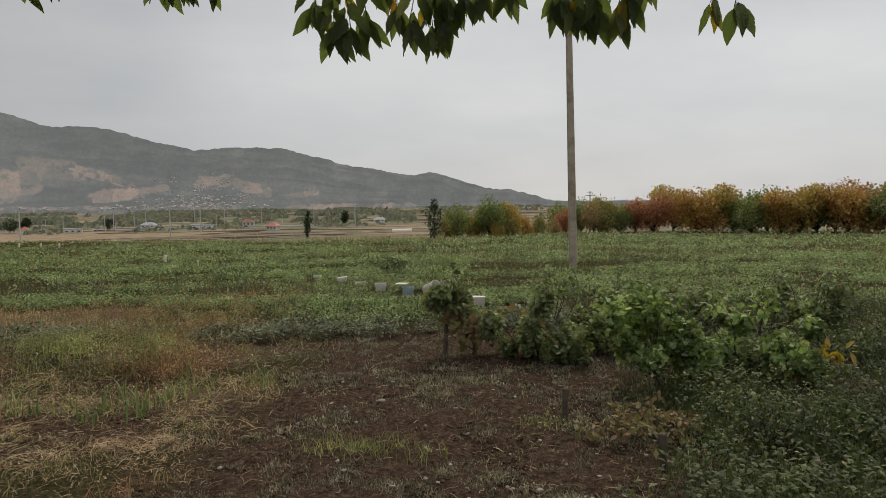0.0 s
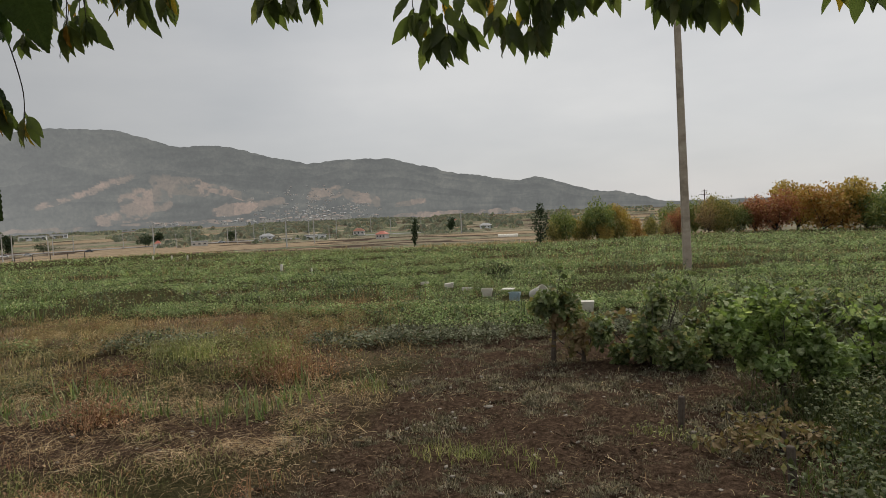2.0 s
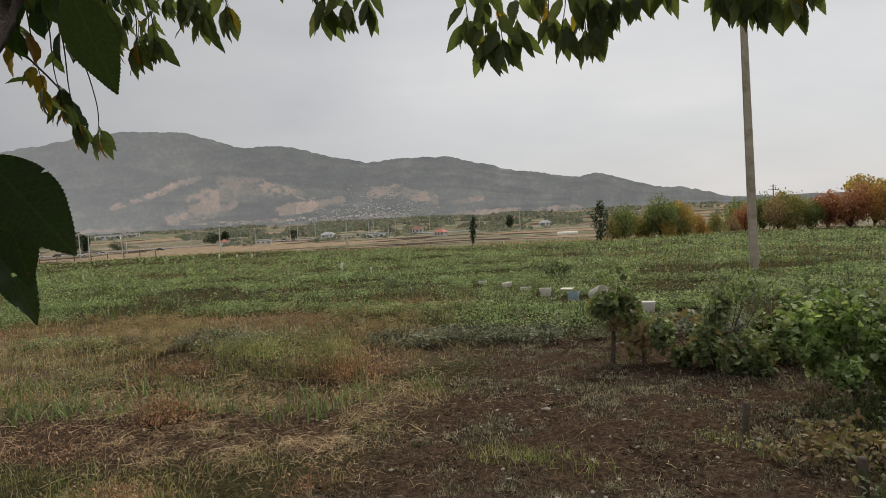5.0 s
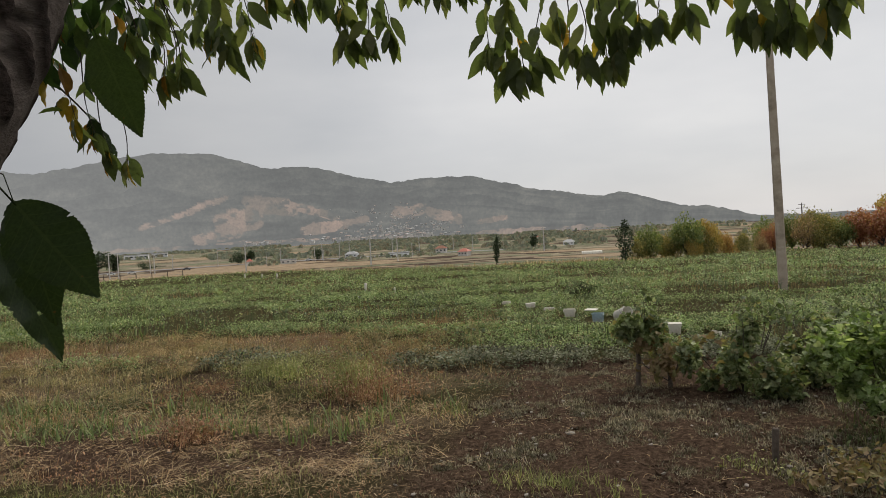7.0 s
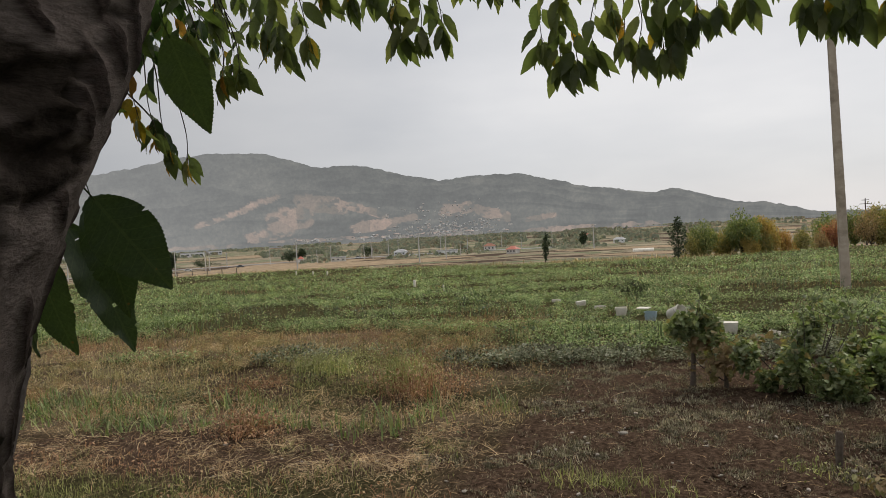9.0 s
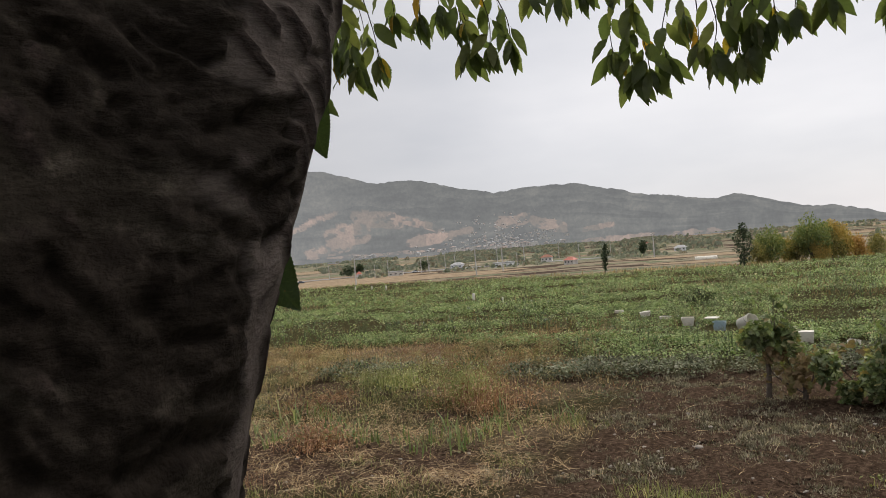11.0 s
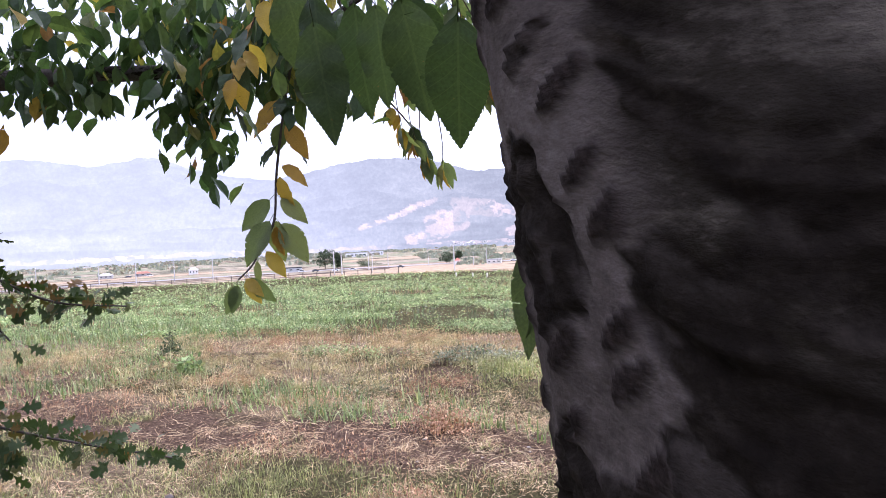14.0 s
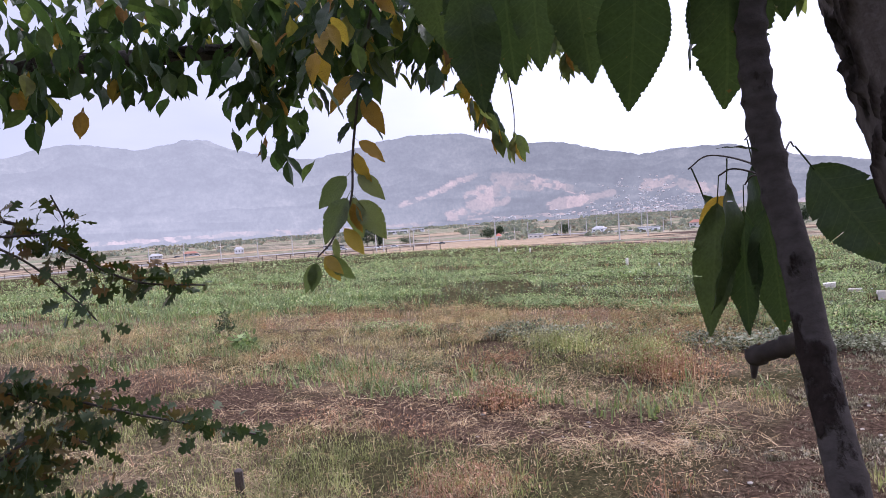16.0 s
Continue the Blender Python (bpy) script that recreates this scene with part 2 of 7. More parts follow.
M_TALLGRASS = leaf_mat("reed_grass", [(0.0, (0.13, 0.18, 0.07)), (0.7, (0.225, 0.285, 0.12)), (1.0, (0.38, 0.38, 0.2))], 0.55, 0.3, gloss=0.25, clump=(2.5, 0.65, 1.25))
M_DRY = leaf_mat("dry_grass", [(0.0, (0.27, 0.18, 0.1)), (0.5, (0.53, 0.38, 0.215)), (1.0, (0.69, 0.545, 0.36))], 0.75, 0.25, gloss=0.08, clump=(2.6, 0.6, 1.25))
M_RED = leaf_mat("red_weed", [(0.0, (0.22, 0.105, 0.068)), (0.6, (0.4, 0.225, 0.132)), (1.0, (0.52, 0.36, 0.225))], 0.75, 0.2, gloss=0.1, clump=(3.0, 0.6, 1.25))
M_STRAW = leaf_mat("straw", [(0.0, (0.26, 0.16, 0.085)), (0.5, (0.52, 0.365, 0.21)), (1.0, (0.68, 0.545, 0.355))], 0.75, 0.15, gloss=0.08, clump=(3.5, 0.62, 1.2))
M_STONE = plain_mat("pale_stone", (0.22, 0.19, 0.16), (0.4, 0.36, 0.3), 30, 0.9)
M_CLOD = plain_mat("soil_clod", (0.042, 0.0285, 0.02), (0.14, 0.096, 0.067), 30, 1.0, 0, 0.5)
M_CLOD.node_tree.nodes["Principled BSDF"].inputs["Specular IOR Level"].default_value = 0.0
M_WHITE = plain_mat("white_plastic", (0.6, 0.56, 0.47), (0.74, 0.7, 0.61), 9, 0.6, dirt=(0.36, 0.3, 0.22))
M_BLUE = plain_mat("grey_blue_plastic", (0.26, 0.36, 0.4), (0.36, 0.46, 0.5), 9, 0.45, dirt=(0.2, 0.19, 0.16))
M_CONCRETE = plain_mat("pole_concrete", (0.31, 0.25, 0.19), (0.45, 0.38, 0.3), 5, 0.9, dirt=(0.2, 0.16, 0.12))
M_WOOD = plain_mat("weathered_stake", (0.06, 0.045, 0.034), (0.14, 0.11, 0.085), 30, 0.9)
M_WIRE = plain_mat("galvanised_wire", (0.12, 0.12, 0.12), (0.2, 0.2, 0.2), 20, 0.5, 0.8)
M_WALL = plain_mat("house_plaster", (0.5, 0.47, 0.43), (0.66, 0.63, 0.58), 0.8, 0.9)
M_WALL_W = plain_mat("white_plaster", (0.62, 0.62, 0.62), (0.78, 0.78, 0.77), 0.8, 0.9)
M_ROOF = plain_mat("clay_roof", (0.22, 0.1, 0.07), (0.34, 0.16, 0.1), 1.5, 0.9)
# village plaster and clay roof, with haze muted into their colours
M_WALL_V = plain_mat("hazed_white_plaster", (0.36, 0.35, 0.33), (0.5, 0.49, 0.47), 0.8, 0.9)
M_ROOF_V = plain_mat("hazed_clay_roof", (0.3, 0.24, 0.21), (0.42, 0.35, 0.31), 1.5, 0.9)
M_ROOF_R = plain_mat("red_metal_roof", (0.42, 0.12, 0.08), (0.52, 0.18, 0.12), 0.6, 0.6)
M_ROOF_G = plain_mat("grey_roof", (0.28, 0.28, 0.28), (0.42, 0.42, 0.41), 0.9, 0.7)
M_GLASS = plain_mat("dark_window", (0.03, 0.035, 0.04), (0.06, 0.065, 0.07), 2, 0.15)
M_CAR_W = plain_mat("white_car_paint", (0.68, 0.68, 0.68), (0.74, 0.74, 0.74), 3, 0.25)
M_CAR_D = plain_mat("dark_car_paint", (0.05, 0.06, 0.08), (0.08, 0.09, 0.11), 3, 0.25)
M_TYRE = plain_mat("tyre_rubber", (0.02, 0.02, 0.02), (0.035, 0.035, 0.035), 20, 0.9)
M_CYP = leaf_mat("cypress_leaf", [(0.0, (0.03, 0.05, 0.022)), (0.7, (0.05, 0.075, 0.032)), (1.0, (0.08, 0.1, 0.045))], 0.6, 0.2)
M_OLIVE = leaf_mat("olive_weed", [(0.0, (0.19, 0.165, 0.085)), (0.6, (0.33, 0.285, 0.16)), (1.0, (0.5, 0.43, 0.28))], 0.7, 0.3, gloss=0.08, clump=(2.6, 0.55, 1.3))
TREE_MATS = {
    "green": leaf_mat("walnut_leaf_green", [(0.0, (0.12, 0.16, 0.06)), (0.6, (0.2, 0.24, 0.095)), (0.9, (0.32, 0.32, 0.13)), (1.0, (0.46, 0.39, 0.14))], 0.6, 0.4),
    "gold": leaf_mat("autumn_leaf_gold", [(0.0, (0.28, 0.19, 0.06)), (0.45, (0.5, 0.33, 0.1)), (0.75, (0.6, 0.42, 0.14)), (1.0, (0.22, 0.23, 0.09))], 0.6, 0.38),
    "orange": leaf_mat("autumn_leaf_orange", [(0.0, (0.36, 0.18, 0.055)), (0.6, (0.5, 0.275, 0.095)), (0.86, (0.55, 0.38, 0.13)), (1.0, (0.25, 0.24, 0.1))], 0.6, 0.38),
    "red": leaf_mat("autumn_leaf_red", [(0.0, (0.3, 0.13, 0.085)), (0.7, (0.48, 0.2, 0.125)), (1.0, (0.52, 0.34, 0.15))], 0.6, 0.4),
    "olive": leaf_mat("autumn_leaf_olive", [(0.0, (0.16, 0.165, 0.06)), (0.6, (0.27, 0.25, 0.09)), (1.0, (0.46, 0.35, 0.12))], 0.6, 0.35),
    "bare": leaf_mat("sparse_leaf_brown", [(0.0, (0.24, 0.17, 0.1)), (0.6, (0.38, 0.26, 0.15)), (1.0, (0.48, 0.35, 0.18))], 0.6, 0.35),
}


# ---------------------------------------------------------------- mesh helpers
def np_mesh(name, verts, tris, mat=None, smooth=False, uvs=None):
    """A mesh from arrays of corners and triangles (or quads)."""
    verts, tris = np.asarray(verts, dtype=np.float32), np.asarray(tris, dtype=np.int32)
    k = tris.shape[1]
    me = bpy.data.meshes.new(name)
    me.vertices.add(len(verts))
    me.vertices.foreach_set("co", verts.ravel())
    me.loops.add(tris.size)
    me.loops.foreach_set("vertex_index", tris.ravel())
    me.polygons.add(len(tris))
    me.polygons.foreach_set("loop_start", np.arange(len(tris), dtype=np.int32) * k)
    me.polygons.foreach_set("use_smooth", np.full(len(tris), smooth))
    if uvs is not None:
        layer = me.uv_layers.new(name="UVMap")
        layer.data.foreach_set("uv", np.asarray(uvs, dtype=np.float32).ravel())
    me.update(calc_edges=True)
    me.validate()
    if mat:
        me.materials.append(mat)
    return me


def thing(name, label, category, group="", kind="", at=(0, 0, 0), yaw=0.0):
    ob = new(name)
    ob.empty_display_size = 0.1
    ob.matrix_basis = pose(*at, 0, 0, yaw)
    return tagged(ob, label, category, group, kind)


def mesh_part(name, me, parent, label="", kind=""):
    ob = new(name, me)
    ob.parent = parent
    return tagged(ob, label, "", "", kind)


def part(name, bm, mat, parent, label="", smooth=False):
    """Links a bmesh as one mesh object under a thing or a part."""
    me = bpy.data.meshes.new(name)
    bmesh.ops.recalc_face_normals(bm, faces=bm.faces)
    for f in bm.faces:
        f.smooth = smooth
    bm.to_mesh(me)
    bm.free()
    me.materials.append(mat)
    return mesh_part(name, me, parent, label)


def box_bm(size, at=(0, 0, 0), bevel=0.0, taper=1.0, bm=None):
    bm = bm or bmesh.new()
    r = bmesh.ops.create_cube(bm, size=1.0)
    for v in r["verts"]:
        k = taper if v.co.z > 0 else 1.0
        v.co = Vector((v.co.x * size[0] * k + at[0], v.co.y * size[1] * k + at[1], v.co.z * size[2] + at[2]))
    if bevel:
        edges = list({e for v in r["verts"] for e in v.link_edges})
        bmesh.ops.bevel(bm, geom=edges, offset=bevel, segments=2, affect="EDGES", profile=0.6)
    return bm


def rod(p, q, r0, r1, seg=8, bm=None):
    bm = bm or bmesh.new()
    p, q = Vector(p), Vector(q)
    m = Matrix.Translation((p + q) / 2) @ (q - p).to_track_quat("Z", "Y").to_matrix().to_4x4()
    bmesh.ops.create_cone(bm, cap_ends=True, segments=seg, radius1=r0, radius2=r1, depth=(q - p).length, matrix=m)
    return bm


def lathe(profile, seg=20, bm=None):
    """Turns (radius, height) pairs about z."""
    bm = bm or bmesh.new()
    rings = [[bm.verts.new((r * math.cos(2 * math.pi * k / seg), r * math.sin(2 * math.pi * k / seg), z)) for k in range(seg)] for r, z in profile]
    for a, b in zip(rings, rings[1:]):
        for k in range(seg):
            bm.faces.new((a[k], a[(k + 1) % seg], b[(k + 1) % seg], b[k]))
    return bm


def tube_arrays(points, radii, seg=8, jitter=0.0, seed=0):
    """A bent tube through points, as corners, quads and UVs in metres."""
    rng = np.random.default_rng(seed)
    P = np.array(points, dtype=float)
    R = np.array(radii, dtype=float)
    T = np.gradient(P, axis=0)
    T /= np.linalg.norm(T, axis=1)[:, None]
    ref = np.array([0.3, 0.9, 0.1]) if abs(T[0][2]) > 0.8 else np.array([0, 0, 1.0])
    A = np.cross(T, ref)
    A /= np.linalg.norm(A, axis=1)[:, None]
    B = np.cross(T, A)
    ang = np.linspace(0, 2 * np.pi, seg, endpoint=False)
    rr = R[:, None] * (1 + jitter * rng.normal(size=(len(P), seg)))
    V = P[:, None] + rr[..., None] * (np.cos(ang)[None, :, None] * A[:, None] + np.sin(ang)[None, :, None] * B[:, None])
    n = len(P)
    i, j = np.meshgrid(np.arange(n - 1), np.arange(seg), indexing="ij")
    j2 = (j + 1) % seg
    Q = np.stack([i * seg + j, i * seg + j2, (i + 1) * seg + j2, (i + 1) * seg + j], -1).reshape(-1, 4)
    L = np.concatenate([[0], np.cumsum(np.linalg.norm(np.diff(P, axis=0), axis=1))])
    rad = float(R.mean())
    u0, u1 = ang[j] * rad, (ang[j] + 2 * np.pi / seg) * rad
    uv = np.stack([np.stack([u0, L[i]], -1), np.stack([u1, L[i]], -1), np.stack([u1, L[i + 1]], -1), np.stack([u0, L[i + 1]], -1)], -2).reshape(-1, 2)
    return V.reshape(-1, 3), Q, uv


def smooth_line(points, n=24):
    """Points along a smooth line through the given ones."""
    P = [Vector(p) for p in points]
    P = [2 * P[0] - P[1]] + P + [2 * P[-1] - P[-2]]
    out = []
    for k in range(1, len(P) - 2):
        for s in range(n):
            t = s / n
            a, b, c, d = P[k - 1], P[k], P[k + 1], P[k + 2]
            out.append(0.5 * ((2 * b) + (c - a) * t + (2 * a - 5 * b + 4 * c - d) * t * t + (3 * b - a - 3 * c + d) * t ** 3))
    out.append(P[-2])
    return [tuple(p) for p in out]


def tube_part(name, points, r0, r1, mat, parent, seg=8, n=10, label="", jitter=0.03):
    line = smooth_line(points, n)
    radii = np.linspace(r0, r1, len(line))
    V, Q, uv = tube_arrays(line, radii, seg, jitter, len(name))
    return mesh_part(name, np_mesh(name, V, Q, mat, True, uv), parent, label)


def spread(tv, tf, pos, yaw, tilt, scale, roll=None):
    """Copies a small template (corners, triangles) to many places at once: corners and triangles."""
    n = len(pos)
    s = np.asarray(scale, dtype=float)
    s = np.repeat(s[:, None], 3, 1) if s.ndim == 1 else s
    X = tv[None] * s[:, None]
    if roll is not None:
        c, d = np.cos(roll)[:, None], np.sin(roll)[:, None]
        X = np.stack([X[..., 0] * c + X[..., 2] * d, X[..., 1], -X[..., 0] * d + X[..., 2] * c], -1)
    c, d = np.cos(tilt)[:, None], np.sin(tilt)[:, None]
    X = np.stack([X[..., 0], X[..., 1] * c - X[..., 2] * d, X[..., 1] * d + X[..., 2] * c], -1)
    c, d = np.cos(yaw)[:, None], np.sin(yaw)[:, None]
    X = np.stack([X[..., 0] * c - X[..., 1] * d, X[..., 0] * d + X[..., 1] * c, X[..., 2]], -1)
    X = X + np.asarray(pos)[:, None]
    F = tf[None] + (np.arange(n) * len(tv))[:, None, None]
    return X.reshape(-1, 3), F.reshape(-1, 3)


def stuff(name, sets, mat, label, category, parent=None):
    V, F, k = [], [], 0
    for v, f in sets:
        V.append(v)
        F.append(f + k)
        k += len(v)
    ob = new(name, np_mesh(name, np.concatenate(V), np.concatenate(F), mat))
    if parent:
        ob.parent = parent
        return tagged(ob, label, "", "", "stuff")
    return tagged(ob, label, category, "", "stuff")


# a bent blade of grass, 1 high; a flat leaf along +y, 1 long; a straw, 1 long
BLADE = (np.array([[-0.05, 0, 0], [0.05, 0, 0], [-0.04, 0.1, 0.5], [0.04, 0.1, 0.5], [0, 0.42, 0.93]]), np.array([[0, 1, 3], [0, 3, 2], [2, 3, 4]]))
LEAF = (np.array([[0, 0, 0], [-0.26, 0.35, 0.05], [0, 0.4, -0.03], [0.26, 0.35, 0.05], [-0.2, 0.72, 0.0], [0.2, 0.72, 0.0], [0, 0.68, -0.06], [0, 1.0, -0.12]]),
        np.array([[0, 2, 1], [0, 3, 2], [1, 2, 6], [1, 6, 4], [2, 3, 5], [2, 5, 6], [4, 6, 7], [6, 5, 7]]))
CHERRY = (np.array([[0, 0, 0], [-0.05, 0.17, 0.0], [0.05, 0.17, 0.0], [0, 0.18, -0.01], [-0.2, 0.36, 0.05], [0.2, 0.36, 0.05], [0, 0.36, -0.01], [-0.235, 0.58, 0.05], [0.235, 0.58, 0.05], [0, 0.58, -0.03],
                    [-0.16, 0.8, 0.01], [0.16, 0.8, 0.01], [0, 0.8, -0.07], [-0.04, 0.93, -0.09], [0.04, 0.93, -0.09], [0, 1.02, -0.13]]),
          np.array([[0, 2, 1], [1, 3, 6], [1, 6, 4], [3, 2, 5], [3, 5, 6], [4, 6, 9], [4, 9, 7], [6, 5, 8], [6, 8, 9], [7, 9, 12], [7, 12, 10], [9, 8, 11], [9, 11, 12], [10, 12, 14], [10, 14, 13], [12, 11, 14], [13, 14, 15]]))
QUADLEAF = (np.array([[0, 0, 0], [-0.3, 0.5, 0.08], [0.3, 0.5, 0.08], [0, 1.0, -0.08]]), np.array([[0, 2, 1], [1, 2, 3]]))
STRAW = (np.array([[-0.006, -0.5, 0.0], [0.006, -0.5, 0.004], [0.022, 0.08, 0.03], [0.01, 0.08, 0.026], [0.004, 0.5, 0.008], [-0.004, 0.5, 0.004]]),
         np.array([[0, 1, 2], [0, 2, 3], [3, 2, 4], [3, 4, 5]]))


# ---------------------------------------------------------------- the lie of the land
def lattice(x, y, seed=0):
    """Smooth value noise, 0 to 1."""
    xi, yi = np.floor(x).astype(np.int64), np.floor(y).astype(np.int64)
    fx, fy = x - xi, y - yi
    fx, fy = fx * fx * (3 - 2 * fx), fy * fy * (3 - 2 * fy)

    def h(a, b):
        n = (a * 374761393 + b * 668265263 + seed * 1442695041) & 0x7FFFFFFF
        n = ((n ^ (n >> 13)) * 1274126177) & 0x7FFFFFFF
        return ((n ^ (n >> 16)) & 0xFFFF) / 65535.0
    return (h(xi, yi) * (1 - fx) + h(xi + 1, yi) * fx) * (1 - fy) + (h(xi, yi + 1) * (1 - fx) + h(xi + 1, yi + 1) * fx) * fy


def fbm(x, y, seed=0, octaves=4):
    s, a, t = 0.0, 0.5, 0.0
    for k in range(octaves):
        s = s + a * lattice(x * 2 ** k, y * 2 ** k, seed + k)
        t += a
        a *= 0.5
    return s / t


def step01(a, b, v):
    t = np.clip((v - a) / (b - a), 0, 1)
    return t * t * (3 - 2 * t)


def bearing(x, y):
    return np.degrees(np.arctan2(-x, y))


def field_edge(x, y):
    """How far the crop field reaches in that direction."""
    return np.interp(bearing(x, y), [-40, -8, 4, 18, 28, 37, 58, 66, 90], [84, 72, 53, 55, 68, 95, 119, 160, 165])


def ground_z(x, y):
    x, y = np.asarray(x, dtype=float), np.asarray(y, dtype=float)
    d = np.hypot(x, y)
    e = field_edge(x, y)
    z = -0.03 * np.maximum(0, np.minimum(d, e) - 12)
    z = np.where(d > e, z + (-8 - z) * (1 - np.exp(-(d - e) / 50.0)), z)
    return z - 0.001 * np.maximum(0, d - 400) - 0.013 * np.maximum(0, d - 830)


ROW = radians(15)


def row_uv(x, y):
    """u along the crop rows, v across them."""
    return x * math.cos(ROW) + y * math.sin(ROW), -x * math.sin(ROW) + y * math.cos(ROW)


def zones(x, y):
    """Bare soil, dry cover, green cover: 0 to 1 each."""
    u, v = row_uv(x, y)
    w = v + 1.0 * (fbm(x * 0.55, y * 0.55, 5) - 0.5) + 0.5 * (fbm(x * 2.1, y * 2.1, 6) - 0.5)
    uu = u + 1.4 * (fbm(x * 0.5, y * 0.5, 9) - 0.5) + 0.6 * (fbm(x * 2.3, y * 2.3, 8) - 0.5)
    right = step01(-1.3, -0.7, uu - 0.3 * (w - 5.5))
    patch = fbm(x * 1.3, y * 1.3, 13)
    soil = right * step01(2.7, 3.3, w) * (1 - step01(8.5, 8.9, w))
    soil = np.maximum(soil, (1 - right) * step01(4.6, 5.0, w) * (1 - step01(5.8, 6.4, w)) * step01(0.28, 0.42, patch))
    soil = np.maximum(soil, (1 - right) * step01(6.0, 6.2, w) * (1 - step01(6.6, 6.9, w)) * step01(-10.4, -9.6, u) * (1 - step01(-8.3, -7.6, u)))
    soil = np.maximum(soil, 0.8 * step01(9.2, 9.4, w) * (1 - step01(9.9, 10.2, w)) * step01(-5, -4.2, u) * (1 - step01(-2.4, -1.6, u)))
    soil = np.maximum(soil, (1 - right) * 0.8 * step01(6.8, 7.1, w) * (1 - step01(9.6, 10.2, w)) * step01(0.5, 0.56, fbm(x * 0.9, y * 1.4, 14)))
    dry = step01(9.6, 10.2, w) * (1 - step01(11.9, 12.6, w)) * (1 - step01(-3.2, -2.2, uu)) * (0.85 + 0.5 * fbm(x * 0.8, y * 0.8, 21))
    dry = np.maximum(dry, 0.75 * step01(5.6, 6.1, w) * (1 - right) * (1 - step01(6.5, 6.9, w)))
    dry = np.maximum(dry, 0.7 * step01(7.2, 7.6, w) * (1 - right) * (1 - step01(9.4, 9.8, w)) * step01(0.4, 0.52, fbm(x * 0.6, y * 0.9, 22)))
    dry = np.maximum(dry, 0.65 * (1 - right) * (1 - step01(4.3, 4.8, w)) * step01(0.42, 0.56, fbm(x * 0.9, y * 0.9, 23)))
    d = np.hypot(x, y)
    dry = np.maximum(dry, step01(-7, -3, d - field_edge(x, y)))
    dry = dry * (1 - 0.8 * soil)
    green = np.clip(1 - soil - dry, 0, 1)
    return soil, np.clip(dry, 0, 1), green


# ground: one sheet to the horizon
def build_ground():
    az = np.radians(np.concatenate([np.arange(-46, 86, 0.42), np.arange(86, 314, 4.0)]))
    rings = [0.002, 0.25]
    while rings[-1] < 4800:
        rings.append(rings[-1] * 1.0165 + 0.002)
    rings = np.array(rings)
    A, R = np.meshgrid(az, rings)
    X, Y = -np.sin(A) * R, np.cos(A) * R
    Z = ground_z(X, Y)
    soil, dry, green = zones(X, Y)
    near = 1 - step01(20, 40, R)
    Z = Z + near * (0.07 * (fbm(X * 1.4, Y * 1.4, 3) - 0.5) + (0.02 + 0.075 * soil) * (fbm(X * 6, Y * 6, 31, 3) - 0.5))
    n, m = A.shape
    V = np.stack([X, Y, Z], -1).reshape(-1, 3)
    i, j = np.meshgrid(np.arange(n - 1), np.arange(m), indexing="ij")
    j2 = (j + 1) % m
    Q = np.stack([i * m + j, i * m + j2, (i + 1) * m + j2, (i + 1) * m + j], -1).reshape(-1, 4)
    me = np_mesh("ground", V, Q, None, True)
    att = me.attributes.new("cover", "FLOAT_COLOR", "POINT")
    out = step01(0, 6, R - field_edge(X, Y))
    col = np.stack([soil, dry, green, out], -1).reshape(-1, 4)
    att.data.foreach_set("color", col.astype(np.float32).ravel())
    beyond = R - field_edge(X, Y)
    band = fbm(np.degrees(A) * 0.05 + 0.25 * fbm(X / 90, Y / 90, 7), np.log(np.maximum(R, 40) / 40) * 9, 19, 3)
    band = np.where(beyond < 14, 0.1, np.where((beyond < 24) & (np.degrees(A) < 31), 0.36, band))
    strip = me.attributes.new("strip", "FLOAT", "POINT")
    strip.data.foreach_set("value", band.astype(np.float32).ravel())
    # material
    m_, nt, b = node_mat("field_ground")
    a = nt.nodes.new("ShaderNodeAttribute")
    a.attribute_name = "cover"
    sep = nt.nodes.new("ShaderNodeSeparateColor")
    nt.links.new(a.outputs["Color"], sep.inputs["Color"])
    v = coords(nt)
    n1, n2 = noise_node(nt, 2.2, 8, 0.65, v), noise_node(nt, 26.0, 6, 0.7, v)
    earth = ramp_node(nt, n2, [(0.32, (0.02, 0.0132, 0.0092)), (0.5, (0.072, 0.0475, 0.0325)), (0.74, (0.185, 0.128, 0.09))])
    straw = ramp_node(nt, n2, [(0.32, (0.05, 0.034, 0.024)), (0.5, (0.17, 0.122, 0.08)), (0.72, (0.38, 0.295, 0.2))])
    grass = ramp_node(nt, n2, [(0.3, (0.019, 0.018, 0.0095)), (0.5, (0.055, 0.05, 0.024)), (0.75, (0.14, 0.115, 0.058))])
    col = mix_node(nt, sep.outputs["Red"], grass, earth)
    brk = nt.nodes.new("ShaderNodeMath")
    brk.operation = "MULTIPLY"
    nt.links.new(sep.outputs["Green"], brk.inputs[0])
    nt.links.new(ramp_node(nt, n1, [(0.35, (0.25, 0.25, 0.25)), (0.6, (1, 1, 1))]), brk.inputs[1])
    col = mix_node(nt, brk.outputs["Value"], col, straw)
    # the plain beyond: long strips of stubble, pasture and ploughland
    st = nt.nodes.new("ShaderNodeAttribute")
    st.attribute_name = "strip"
